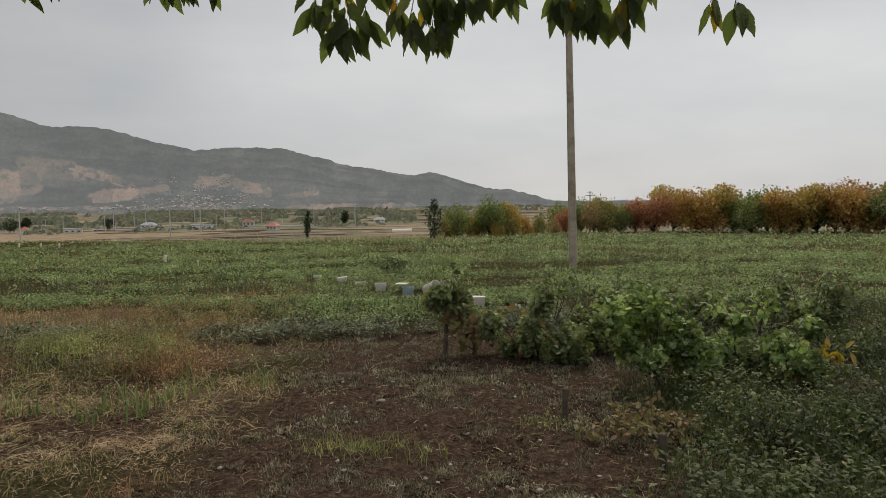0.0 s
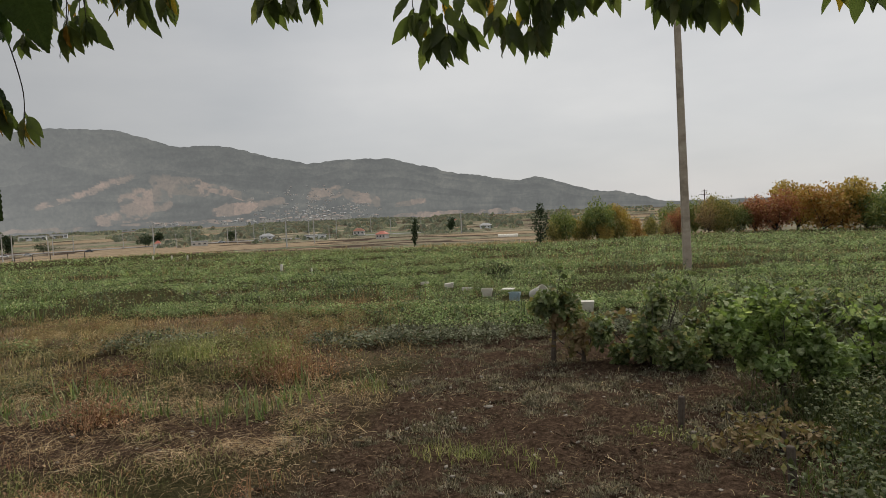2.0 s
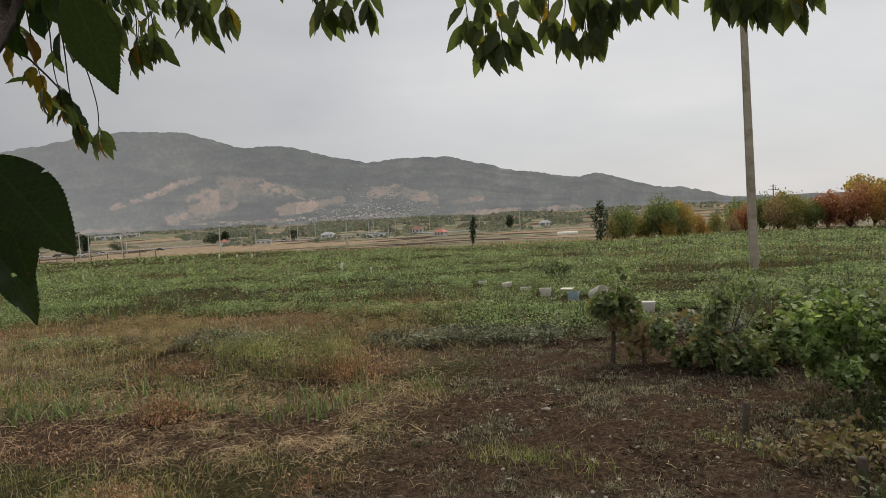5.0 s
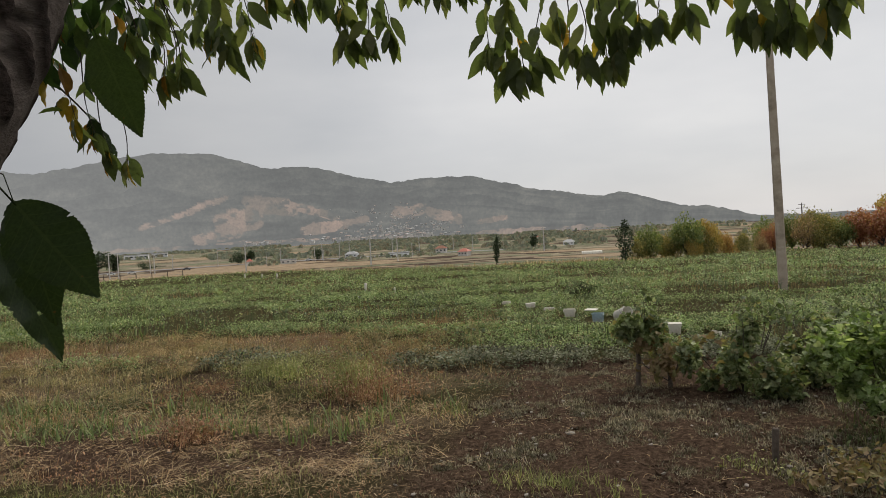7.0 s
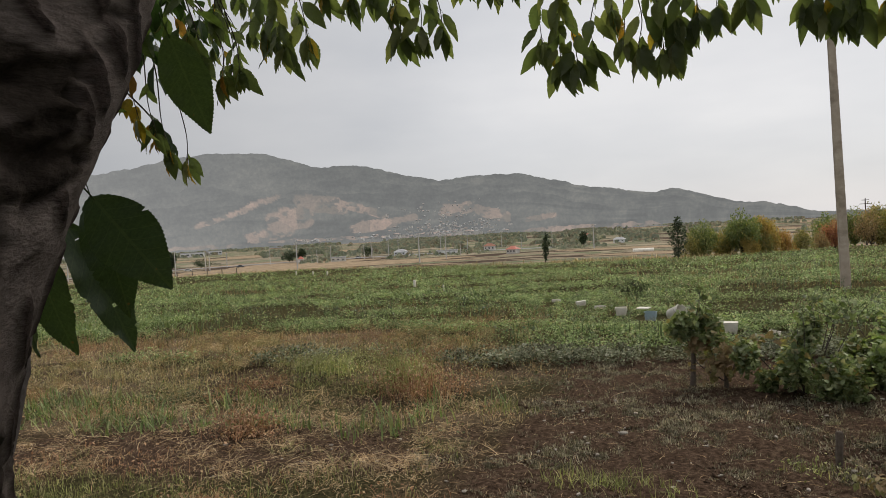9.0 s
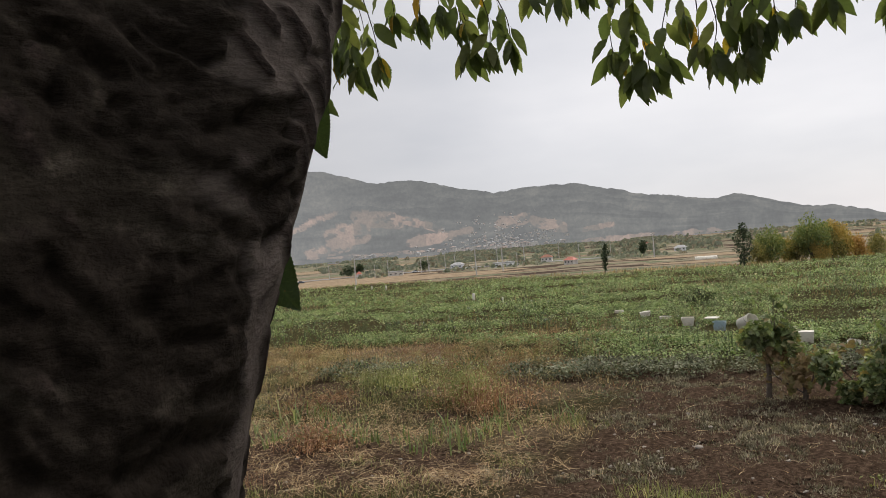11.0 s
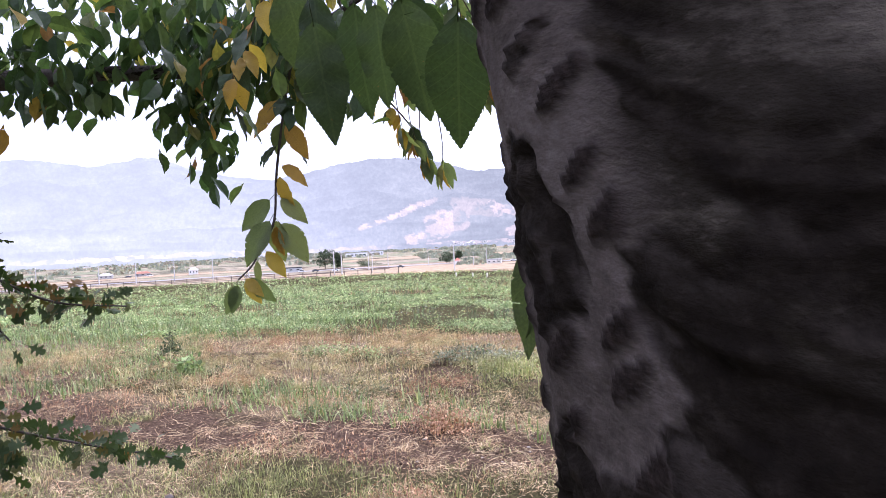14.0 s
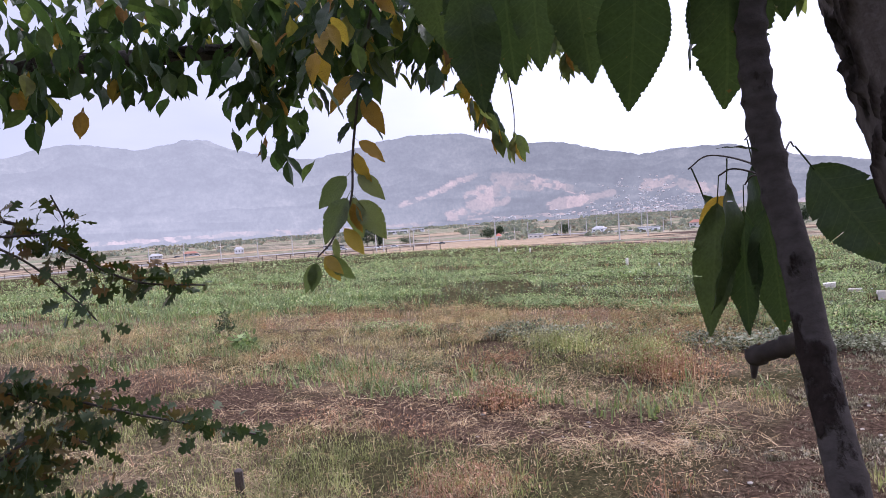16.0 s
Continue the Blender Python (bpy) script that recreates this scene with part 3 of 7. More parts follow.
    fields = ramp_node(nt, st.outputs["Fac"], [(0.0, (0.32, 0.245, 0.165)), (0.34, (0.09, 0.067, 0.052)), (0.42, (0.25, 0.21, 0.15)), (0.48, (0.155, 0.168, 0.105)), (0.53, (0.31, 0.265, 0.19)), (0.58, (0.13, 0.12, 0.085)), (0.63, (0.26, 0.222, 0.165)), (0.69, (0.175, 0.188, 0.12))])
    fields.node.color_ramp.interpolation = "CONSTANT"
    strips = mix_node(nt, 1.0, fields, ramp_node(nt, noise_node(nt, 0.25, 6, 0.7, v), [(0.3, (0.6, 0.6, 0.6)), (0.7, (1.3, 1.3, 1.3))]), "MULTIPLY")
    col = mix_node(nt, a.outputs["Alpha"], col, strips)
    nt.links.new(col, b.inputs["Base Color"])
    b.inputs["Roughness"].default_value = 1.0
    b.inputs["Specular IOR Level"].default_value = 0.0
    bump_node(nt, b, noise_node(nt, 45.0, 6, 0.7, v), 0.9, 0.03)
    me.materials.append(m_)
    return tagged(new("ground", me), "dark tilled soil, dry grass and green crop field", "ground", "", "structure")


build_ground()


# mountains: wooded slopes with bare meadows, on the far side of the plain
def ridge_deg(az):
    a = np.array([-42, -14, -8, -4.5, -0.6, 1.5, 5.6, 7.9, 13.5, 16.9, 20.7, 24.5, 26.6, 30.5, 34.6, 38.2, 43.8, 47.5, 51.2, 55.9, 59.4, 63.7, 67.8, 72.4, 84, 110])
    h = np.array([-0.6, -0.6, -0.6, -0.5, 0.68, 0.72, 2.15, 1.9, 2.95, 4.0, 4.24, 4.05, 4.35, 5.62, 5.55, 6.81, 6.67, 5.8, 5.35, 6.2, 7.37, 6.6, 7.19, 6.2, 6.8, 5.0])
    t = np.arange(-42, 110, 0.5)
    s = np.interp(t, a, h)
    k = np.array([0.25, 0.5, 0.25])
    s = np.convolve(np.pad(s, 1, "edge"), k, "valid")
    return np.interp(az, t, s)


# foot drawn near, so the far plain takes the haze glow too
R_FOOT, R_RIDGE, R_BACK = 820.0, 3500.0, 4300.0


def mountain_z(az, R):
    top = np.tan(np.radians(ridge_deg(az))) * R_RIDGE + 1.75
    u = np.clip((R - R_FOOT) / (R_RIDGE - R_FOOT), 0, 1)
    wx, wy = -np.sin(np.radians(az)) * R, np.cos(np.radians(az)) * R
    spur = fbm(wx / 760 + 3, wy / 760, 41, 4) - 0.5
    gully = np.abs(fbm(wx / 330, wy / 330 + 9, 47, 4) - 0.5) * 2
    prof = u ** 1.75 * (1 - 0.8 * np.sin(np.pi * u) * u * (gully - 0.3)) + 0.75 * spur * np.sin(np.pi * u) * u
    base = -8.3
    z = base + (top - base) * np.clip(prof, 0, 1.02) + (26 * (fbm(wx / 120, wy / 120, 53, 4) - 0.5) + 16 * (fbm(wx / 34, wy / 34, 57, 2) - 0.5)) * u
    back = step01(R_RIDGE, R_BACK, R)
    return z * (1 - back) + back * (-30)


def build_mountains():
    az = np.arange(-42, 110, 0.1)
    R = np.concatenate([R_FOOT + (R_RIDGE - R_FOOT) * np.linspace(0, 1, 170) ** 1.2, np.linspace(R_RIDGE + 60, R_BACK, 8)])
    A, RR = np.meshgrid(az, R)
    Z = mountain_z(A, RR)
    a = np.radians(A)
    n, m = A.shape
    i, j = np.meshgrid(np.arange(n - 1), np.arange(m - 1), indexing="ij")
    Q = np.stack([i * m + j, i * m + j + 1, (i + 1) * m + j + 1, (i + 1) * m + j], -1).reshape(-1, 4)
    me = np_mesh("mountain_range", np.stack([-np.sin(a) * RR, np.cos(a) * RR, Z], -1).reshape(-1, 3), Q, None, True, np.stack([np.radians(A) * R_RIDGE, (Z + 10) / RR * R_RIDGE], -1).reshape(-1, 2)[Q.ravel()])
    # meadows cleared in the woods: bearing, height above the foot, half sizes, lean
    el = np.degrees(np.arctan2(Z - 1.7, RR))
    wob = 1.1 * (fbm(A * 1.3, el * 2.4, 61, 4) - 0.5)
    meadow = np.zeros_like(A)
    for c, h, sa, sh, lean in ((40.6, 2.3, 3.3, 0.24, 0.34), (36.6, 1.5, 1.9, 0.95, 0.1), (34.1, 2.6, 2.1, 0.7, -0.18), (30.0, 0.7, 2.0, 0.5, 0.1), (38.3, 0.35, 1.9, 0.45, 0.12), (31.2, 2.1, 2.5, 0.3, -0.3),
                               (23.1, 1.6, 1.5, 0.5, 0.1), (20.2, 1.1, 1.5, 0.5, -0.3), (34.3, -0.25, 4.2, 0.13, 0.0), (27.5, 1.0, 1.2, 0.25, 0.2), (12.5, -0.5, 5.5, 0.2, 0.0), (25, -0.45, 3.5, 0.12, 0.0),
                               (47.5, -0.35, 7.0, 0.14, 0.0), (60, -0.2, 9.0, 0.18, 0.0), (16.3, 0.5, 1.3, 0.2, 0.1)):
        q = ((A - c) / sa) ** 4 + ((el - h - lean * (c - A) + wob * 0.35) / sh) ** 4
        meadow = np.maximum(meadow, 1 - step01(0.88, 1.02, q + wob * 0.7))
    scrub = fbm(A * 1.7, el * 2.5, 71, 4)
    meadow = meadow * (0.15 + 0.85 * step01(0.36, 0.41, scrub))
    # relief shading put into the woods' colour along the gully lines, with random tone
    wx, wy = -np.sin(a) * RR, np.cos(a) * RR
    relief_tone = 0.25 + 0.5 * step01(0.0, 0.42, np.abs(fbm(wx / 330, wy / 330 + 9, 47, 4) - 0.5) * 2) + 0.5 * (fbm(A * 0.9 + el * 0.8, el * 1.6 - A * 0.4, 49, 4) - 0.5)
    att = me.attributes.new("meadow", "FLOAT_COLOR", "POINT")
    # weight of the painted haze, rising with the bearing
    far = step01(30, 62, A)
    att.data.foreach_set("color", np.stack([meadow, far, relief_tone, np.ones_like(A)], -1).astype(np.float32).ravel())
    m_, nt, b = node_mat("hazed_mountain_woods")
    at = nt.nodes.new("ShaderNodeAttribute")
    at.attribute_name = "meadow"
    sep = nt.nodes.new("ShaderNodeSeparateColor")
    nt.links.new(at.outputs["Color"], sep.inputs["Color"])
    v = coords(nt)
    side = coords(nt, "UV")
    lean = coords(nt, "UV", (0.8, 1.15, 1.0))
    lean.node.inputs["Rotation"].default_value = (0, 0, radians(24))
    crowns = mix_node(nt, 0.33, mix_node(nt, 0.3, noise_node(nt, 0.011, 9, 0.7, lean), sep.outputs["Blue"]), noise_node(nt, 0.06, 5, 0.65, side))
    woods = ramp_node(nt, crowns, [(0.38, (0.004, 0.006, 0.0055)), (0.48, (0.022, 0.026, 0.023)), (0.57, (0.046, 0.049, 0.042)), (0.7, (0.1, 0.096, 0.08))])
    plots = nt.nodes.new("ShaderNodeTexVoronoi")
    plots.inputs["Scale"].default_value = 0.0135
    nt.links.new(lean, plots.inputs["Vector"])
    tint = ramp_node(nt, noise_node(nt, 3.0, 1.0, 0.5, plots.outputs["Color"]), [(0.35, (0.55, 0.6, 0.56)), (0.65, (1.25, 1.15, 1.08))])
    grass = ramp_node(nt, mix_node(nt, 0.5, noise_node(nt, 0.02, 6, 0.7, side), noise_node(nt, 0.09, 5, 0.7, side)), [(0.36, (0.06, 0.05, 0.04)), (0.45, (0.115, 0.086, 0.068)), (0.64, (0.19, 0.14, 0.112))])
    grass = mix_node(nt, 1.0, grass, tint, "MULTIPLY")
    nt.links.new(mix_node(nt, sep.outputs["Red"], woods, grass), b.inputs["Base Color"])
    b.inputs["Roughness"].default_value = 1.0
    b.inputs["Specular IOR Level"].default_value = 0.0
    # haze of the air between is put in as emission: the far backdrop glows faintly
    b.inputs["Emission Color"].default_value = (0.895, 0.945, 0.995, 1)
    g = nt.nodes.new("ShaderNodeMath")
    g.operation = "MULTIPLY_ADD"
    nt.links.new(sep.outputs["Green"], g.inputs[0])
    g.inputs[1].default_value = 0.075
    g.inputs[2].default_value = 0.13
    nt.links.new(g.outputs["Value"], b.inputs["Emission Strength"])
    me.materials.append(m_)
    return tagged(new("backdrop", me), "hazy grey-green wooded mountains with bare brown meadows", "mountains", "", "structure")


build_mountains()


# ---------------------------------------------------------------- ground cover
rng = np.random.default_rng(11)


def put(x, y, lift=0.0):
    return np.stack([x, y, ground_z(x, y) + lift], -1)


def sector(n, r0, r1, a0=-44, a1=84, power=1.0):
    """Random places in a fan in front of the tree, denser near it."""
    t = rng.random(n)
    r = r0 * (r1 / r0) ** (t ** power)
    a = np.radians(rng.uniform(a0, a1, n))
    return -np.sin(a) * r, np.cos(a) * r


def keep(x, y, chance):
    k = rng.random(len(x)) < chance
    return x[k], y[k]


def patchy(x, y, f, seed, lo=0.42, hi=0.58):
    """Patches with soft edges: 0 to 1."""
    return step01(lo, hi, fbm(x * f, y * f, seed))


def tufts(x, y, blades, radius, height, tilt=0.45, width=0.01, lean=0.0):
    """Tufts of blades at the given places; width in metres."""
    n = len(x) * blades
    X = np.repeat(x, blades) + rng.normal(0, radius, n)
    Y = np.repeat(y, blades) + rng.normal(0, radius, n)
    h = np.repeat(rng.uniform(0.55, 1.3, len(x)), blades) * height * rng.uniform(0.5, 1.2, n)
    s = np.stack([rng.uniform(0.6, 1.4, n) * width * 10, h, h], -1)
    return spread(*BLADE, put(X, Y, -0.008), rng.uniform(0, 2 * np.pi, n), lean + rng.normal(0, tilt, n), s)


def scatter_leaves(x, y, count, radius, size, low, high, tilt=0.4, template=QUADLEAF):
    """A small plant of flat leaves at each place."""
    n = len(x) * count
    X = np.repeat(x, count) + rng.normal(0, radius, n)
    Y = np.repeat(y, count) + rng.normal(0, radius, n)
    return spread(*template, put(X, Y, rng.uniform(low, high, n)), rng.uniform(0, 6.3, n), rng.normal(0.1, tilt, n), size * rng.uniform(0.6, 1.5, n))


CONTAINERS = np.array([(-2.34, 12.95), (-1.69, 12.04), (-1.38, 12.15), (-0.4, 10.79), (0.16, 10.77), (-3.45, 14.54), (-2.94, 13.99), (-4.2, 15.31)])


def clear_of(x, y, r=0.2):
    """Nothing grows right in front of the things that lie in the crop."""
    dx, dy = x[:, None] - CONTAINERS[None, :, 0], y[:, None] - CONTAINERS[None, :, 1]
    dy = np.where(dy < 0, np.minimum(dy + 0.7, 0), dy)
    return np.min(np.hypot(dx, dy), axis=1) > r


# green crop, in rows
def build_crop():
    sets = []
    for r0, r1, n, size, count in ((9.2, 17, 60000, 0.036, 6), (17, 30, 66000, 0.056, 5), (30, 60, 60000, 0.095, 4), (60, 165, 22000, 0.2, 3)):
        x, y = sector(n, r0, r1, -42, 80)
        u, v = row_uv(x, y)
        v2 = np.round(v / 0.72) * 0.72 + rng.normal(0, 0.12, len(v)) + 0.25 * (fbm(u * 0.3, v * 0.05, 7) - 0.5)
        x, y = u * math.cos(ROW) - v2 * math.sin(ROW), u * math.sin(ROW) + v2 * math.cos(ROW)
        s, d, g = zones(x, y)
        rowgap = step01(0.34, 0.46, fbm(u * 0.3, np.round(v / 0.72) * 3.7, 78, 3))
        ok = rowgap * ((v2 > 9.4) & (np.hypot(x, y) < field_edge(x, y) - 3) & clear_of(x, y))
        x, y = keep(x, y, ok * np.clip(g * 1.3 - 0.25, 0, 1) * (0.06 + patchy(x * 0.6, y, 0.8, 77, 0.4, 0.52)))
        sets.append(scatter_leaves(x, y, count, size * 1.2, size, 0.02, 0.17, 0.5))
    stuff("crop_plants", sets, M_CROP, "low green crop plants growing in rows", "crop")
    # weeds and yellowing patches between the rows
    x, y = sector(24000, 9.5, 60, -42, 78)
    x, y = keep(x, y, (np.hypot(x, y) < field_edge(x, y) - 4) * (row_uv(x, y)[1] > 9.6) * clear_of(x, y) * (0.08 + patchy(x * 0.5, y, 0.45, 79, 0.52, 0.6)) * 0.6)
    r = np.hypot(x, y)
    near = r < 22
    sets = [tufts(x[near], y[near], 5, 0.09, 0.2, 0.5, 0.012), tufts(x[~near], y[~near], 4, 0.15, 0.24, 0.5, 0.03)]
    stuff("field_grass", sets, leaf_mat("field_grass_blade", [(0.0, (0.15, 0.14, 0.06)), (0.5, (0.28, 0.21, 0.105)), (1.0, (0.4, 0.26, 0.15))], 0.7, 0.2, clump=(1.6, 0.6, 1.3)),
          "yellowing grass and weeds among the crop", "grass")


build_crop()

# dusty crop strip beside the bare soil
x, y = sector(52000, 7.2, 14, -14, 50)
u, v = row_uv(x, y)
w = v + 0.7 * (fbm(x * 0.8, y * 0.8, 15) - 0.5)
strip = (w > 8.5) * (w < 9.9) * (u > -1.6) * (u < 3.4) + (w > 9.1) * (w < 10.1) * (u > -4.3) * (u < -1.6)
x, y = keep(x, y, strip * (0.06 + patchy(x, y, 1.6, 16, 0.44, 0.56)) * 0.7)
stuff("dusty_crop_plants", [scatter_leaves(x, y, 4, 0.06, 0.042, 0.02, 0.15, 0.5)], M_DUSTY, "dusty grey-green low crop leaves beside bare soil", "crop")

# withered grey litter leaves on the soil, in loose patches
x, y = sector(150000, 2.6, 9.8, -32, 46, 0.85)
s, d, g = zones(x, y)
u, v = row_uv(x, y)
x, y = keep(x, y, s * (u > -1.2) * (0.06 + 0.9 * patchy(x, y, 1.7, 25, 0.44, 0.58) * patchy(x, y, 6.0, 26, 0.38, 0.56) + 0.5 * step01(0.2, 1.0, u) * step01(5.0, 5.8, v) * patchy(x, y, 4.0, 27, 0.4, 0.55)))
near = np.hypot(x, y) < 5
stuff("withered_weed_litter", [tufts(x[near], y[near], 4, 0.013, 0.026, 0.9, 0.005), tufts(x[~near], y[~near], 4, 0.018, 0.034, 0.9, 0.008)],
      leaf_mat("withered_litter", [(0.0, (0.14, 0.125, 0.088)), (0.6, (0.29, 0.258, 0.188)), (0.92, (0.42, 0.37, 0.28)), (1.0, (0.56, 0.47, 0.35))], 0.8, 0.15, gloss=0.1, clump=(5.0, 0.55, 1.3)),
      "small withered grey weed leaves lying on dark soil", "litter")


# straw, lying in mats and singly
def lying(x, y, l0, l1, thick, lift, coherent=0.0, tilt=0.16):
    """Bent stalks lying about; coherent ones share their neighbours' direction."""
    n = len(x)
    L = rng.uniform(l0, l1, n)
    way = 6.3 * fbm(x * 0.9, y * 0.9, 91) * 2 * coherent + rng.uniform(0, 6.3, n) * (1 - coherent)
    return spread(*STRAW, put(x, y, rng.uniform(0.01, lift, n)), way, rng.normal(0, tilt, n), np.stack([thick * rng.uniform(0.5, 1.4, n) * rng.choice([-1, 1], n), L, 0.1 + L * 0.9], -1))


x, y = sector(330000, 2.2, 13, -34, 82, 0.85)
s, d, g = zones(x, y)
u, v = row_uv(x, y)
left = 1 - step01(-1.2, -0.3, u - 0.2 * (v - 5.5))
mat_zone = patchy(x, y, 1.3, 35, 0.4, 0.56) * patchy(x, y, 4.0, 36, 0.3, 0.6)
band = left * step01(4.3, 5.0, v) * (1 - step01(7.0, 7.6, v))
chance = np.clip(0.03 * s + band * (0.1 + 0.9 * mat_zone) + 0.7 * d * mat_zone * (v < 9.4) + 0.25 * d * (v > 9.4) + 0.05 * g * (v < 9), 0, 1)
x, y = keep(x, y, chance)
k = (rng.random(len(x)) < 0.25) & (np.hypot(x, y) > 5)
stuff("straw_litter", [lying(x[k], y[k], 0.07, 0.2, 0.24, 0.07, 0.3, 0.3), lying(x[~k], y[~k], 0.03, 0.1, 0.19, 0.04, 0, 0.25)], M_STRAW, "pale dry straw and stalks scattered on soil", "straw")

# dry grass, mostly fallen over
x, y = sector(70000, 2.4, 17, 0, 82, 1.1)
s, d, g = zones(x, y)
u, v = row_uv(x, y)
x, y = keep(x, y, d * (0.12 + patchy(x, y, 0.9, 45, 0.38, 0.56)) * patchy(x, y, 2.4, 47, 0.38, 0.56) * np.where(v > 9.2, 1.0, 0.7) * (0.3 + 0.7 * step01(6.0, 6.8, v)))
near = np.hypot(x, y) < 8
set_a = tufts(x[near], y[near], 6, 0.06, 0.1, 1.0, 0.0045, -0.8)
set_c = tufts(x[~near], y[~near], 6, 0.09, 0.14, 1.0, 0.007, -0.6)
set_d = scatter_leaves(x[::2], y[::2], 4, 0.09, 0.018, 0.01, 0.1, 0.7)
x, y = sector(16000, 40, 175, -10, 80)
k = np.hypot(x, y) - field_edge(x, y)
x, y = keep(x, y, (k > -5) * (k < 16) * 0.7 * (0.3 + patchy(x, y, 0.1, 46)))
set_b = tufts(x, y, 4, 0.3, 0.3, 0.5, 0.05)
stuff("dry_grass", [set_a, set_b, set_c, set_d], M_DRY, "tan dry grass along the edges of the field", "grass")



# wiry dead weeds, tangled, in soft-edged patches of one hue
def tangle(x, y, count, spread_w, high, l0, l1):
    n = len(x) * count
    X, Y = np.repeat(x, count) + rng.normal(0, spread_w, n), np.repeat(y, count) + rng.normal(0, spread_w, n)
    L = rng.uniform(l0, l1, n)
    base_h = np.repeat(rng.uniform(0.3, 1.0, len(x)), count) * high
    return spread(*STRAW, put(X, Y, 0.01 + base_h * rng.random(n)), rng.uniform(0, 6.3, n), rng.normal(0, 0.65, n), np.stack([0.2 * rng.uniform(0.6, 1.4, n) * rng.choice([-1, 1], n), L, 0.4 + L * 2], -1))


for t_name, t_mat, t_seed, t_label in (("tan_dead_weeds", M_DRY, 141, "tan wiry dead weeds in a tangle"), ("red_dead_weeds", M_RED, 151, "reddish brown wiry dead weeds in a tangle"), ("olive_dead_weeds", M_OLIVE, 161, "olive half-dry wiry weeds in a tangle")):
    x, y = sector(26000, 4.6, 17, 4, 82, 1.0)
    s, d, g = zones(x, y)
    u, v = row_uv(x, y)
    field = step01(6.7, 7.5, v) * (1 - step01(12.2, 13.4, v)) * (1 - step01(-2.2, -0.9, u - 0.25 * (v - 7)))
    x, y = keep(x, y, field * (1 - 0.85 * s) * (0.03 + patchy(x, y, 0.75, t_seed, 0.48, 0.57)) * (0.06 + 0.94 * patchy(x, y, 2.2, t_seed + 3, 0.46, 0.57)) * 0.62)
    stuff(t_name, [tangle(x, y, 11, 0.055, 0.16, 0.05, 0.19)], t_mat, t_label, "weeds")

# reddish withered weeds
x, y = sector(30000, 3.4, 14, 8, 82)
s, d, g = zones(x, y)
u, v = row_uv(x, y)
x, y = keep(x, y, np.clip(0.6 * d + 0.25 * s * (v < 6) * (u < -1), 0, 1) * patchy(x, y, 0.8, 55, 0.5, 0.62) * patchy(x, y, 3.0, 56, 0.35, 0.6))
set_a = tufts(x, y, 7, 0.08, 0.14, 0.5, 0.005, -0.6)
set_b = scatter_leaves(x, y, 5, 0.09, 0.024, 0.01, 0.13, 0.6)
stuff("withered_red_weeds", [set_a, set_b], M_RED, "reddish withered weeds among dry grass", "weeds")

# green grass
x, y = sector(60000, 2.0, 12, -20, 84, 0.85)
s, d, g = zones(x, y)
u, v = row_uv(x, y)
near_strip = (1 - step01(4.2, 4.9, v + 0.8 * (fbm(x * 1.2, y * 1.2, 66) - 0.5))) * (1 - step01(-2.0, -1.4, u))
x, y = keep(x, y, np.clip(0.36 * near_strip * (0.1 + patchy(x, y, 1.5, 67, 0.38, 0.55)) + (0.5 * g + 0.1 * d) * (v < 9.3) * (u < -0.8) * (0.05 + patchy(x, y, 0.9, 65, 0.44, 0.58)) * 0.7, 0, 1))
set_a = tufts(x, y, 7, 0.05, 0.1, 0.5, 0.0042, -0.35)
tx = np.array([-1.05, -0.85, -1.2, -0.7, -2.25, -2.15, -3.3, -3.1, -0.95, -4.4, -4.6])
ty = np.array([4.5, 4.62, 4.55, 4.45, 6.15, 6.22, 5.4, 5.5, 4.6, 3.2, 3.1])
tx, ty = np.repeat(tx, 9) + rng.normal(0, 0.13, 99), np.repeat(ty, 9) + rng.normal(0, 0.07, 99)
set_b = tufts(tx, ty, 10, 0.05, 0.13, 0.5, 0.005, -0.3)
stuff("green_grass", [set_a, set_b], M_GRASS, "low yellow-green grass in tufts near the tree", "grass")

# olive weeds and half-dry grass behind the straw
x, y = sector(70000, 4.4, 17, 6, 82, 1.05)
s, d, g = zones(x, y)
u, v = row_uv(x, y)
belt = step01(6.3, 7.2, v) * (1 - step01(-1.6, -0.6, u - 0.3 * (v - 7)))
x, y = keep(x, y, belt * np.where(v < 9.8, 0.6, 0.12 * (v < 13)) * (1 - 0.8 * s) * (0.12 + patchy(x, y, 1.1, 68, 0.38, 0.54)) * patchy(x, y, 2.6, 69, 0.4, 0.56))
near = np.hypot(x, y) < 9
stuff("olive_weeds", [tufts(x[near], y[near], 5, 0.07, 0.11, 0.95, 0.005, -0.5), tufts(x[~near], y[~near], 5, 0.09, 0.14, 0.95, 0.008, -0.45), scatter_leaves(x[::2], y[::2], 5, 0.08, 0.024, 0.01, 0.14, 0.7)],
      M_OLIVE, "olive half-dry weeds behind the straw", "weeds")

# broad reed-like grass
x, y = sector(14000, 4.3, 24, 10, 82)
u, v = row_uv(x, y)
x, y = keep(x, y, (((v > 5.9) & (v < 7.3) & (u < -1.2)) * patchy(x, y, 0.8, 85, 0.46, 0.6) * 0.7) + (((bearing(x, y) > 58) & (v > 7.4) & (v < 14)) * patchy(x, y, 0.35, 87, 0.38, 0.5) * 0.95))
set_a = tufts(x, y, 5, 0.06, 0.2, 0.5, 0.014, -0.3)
rx = np.repeat(np.array([-5.2, -5.0, -3.3, -3.0, -2.3, -15.0, -14.0, -13.2]), 5) + rng.normal(0, 0.2, 40)
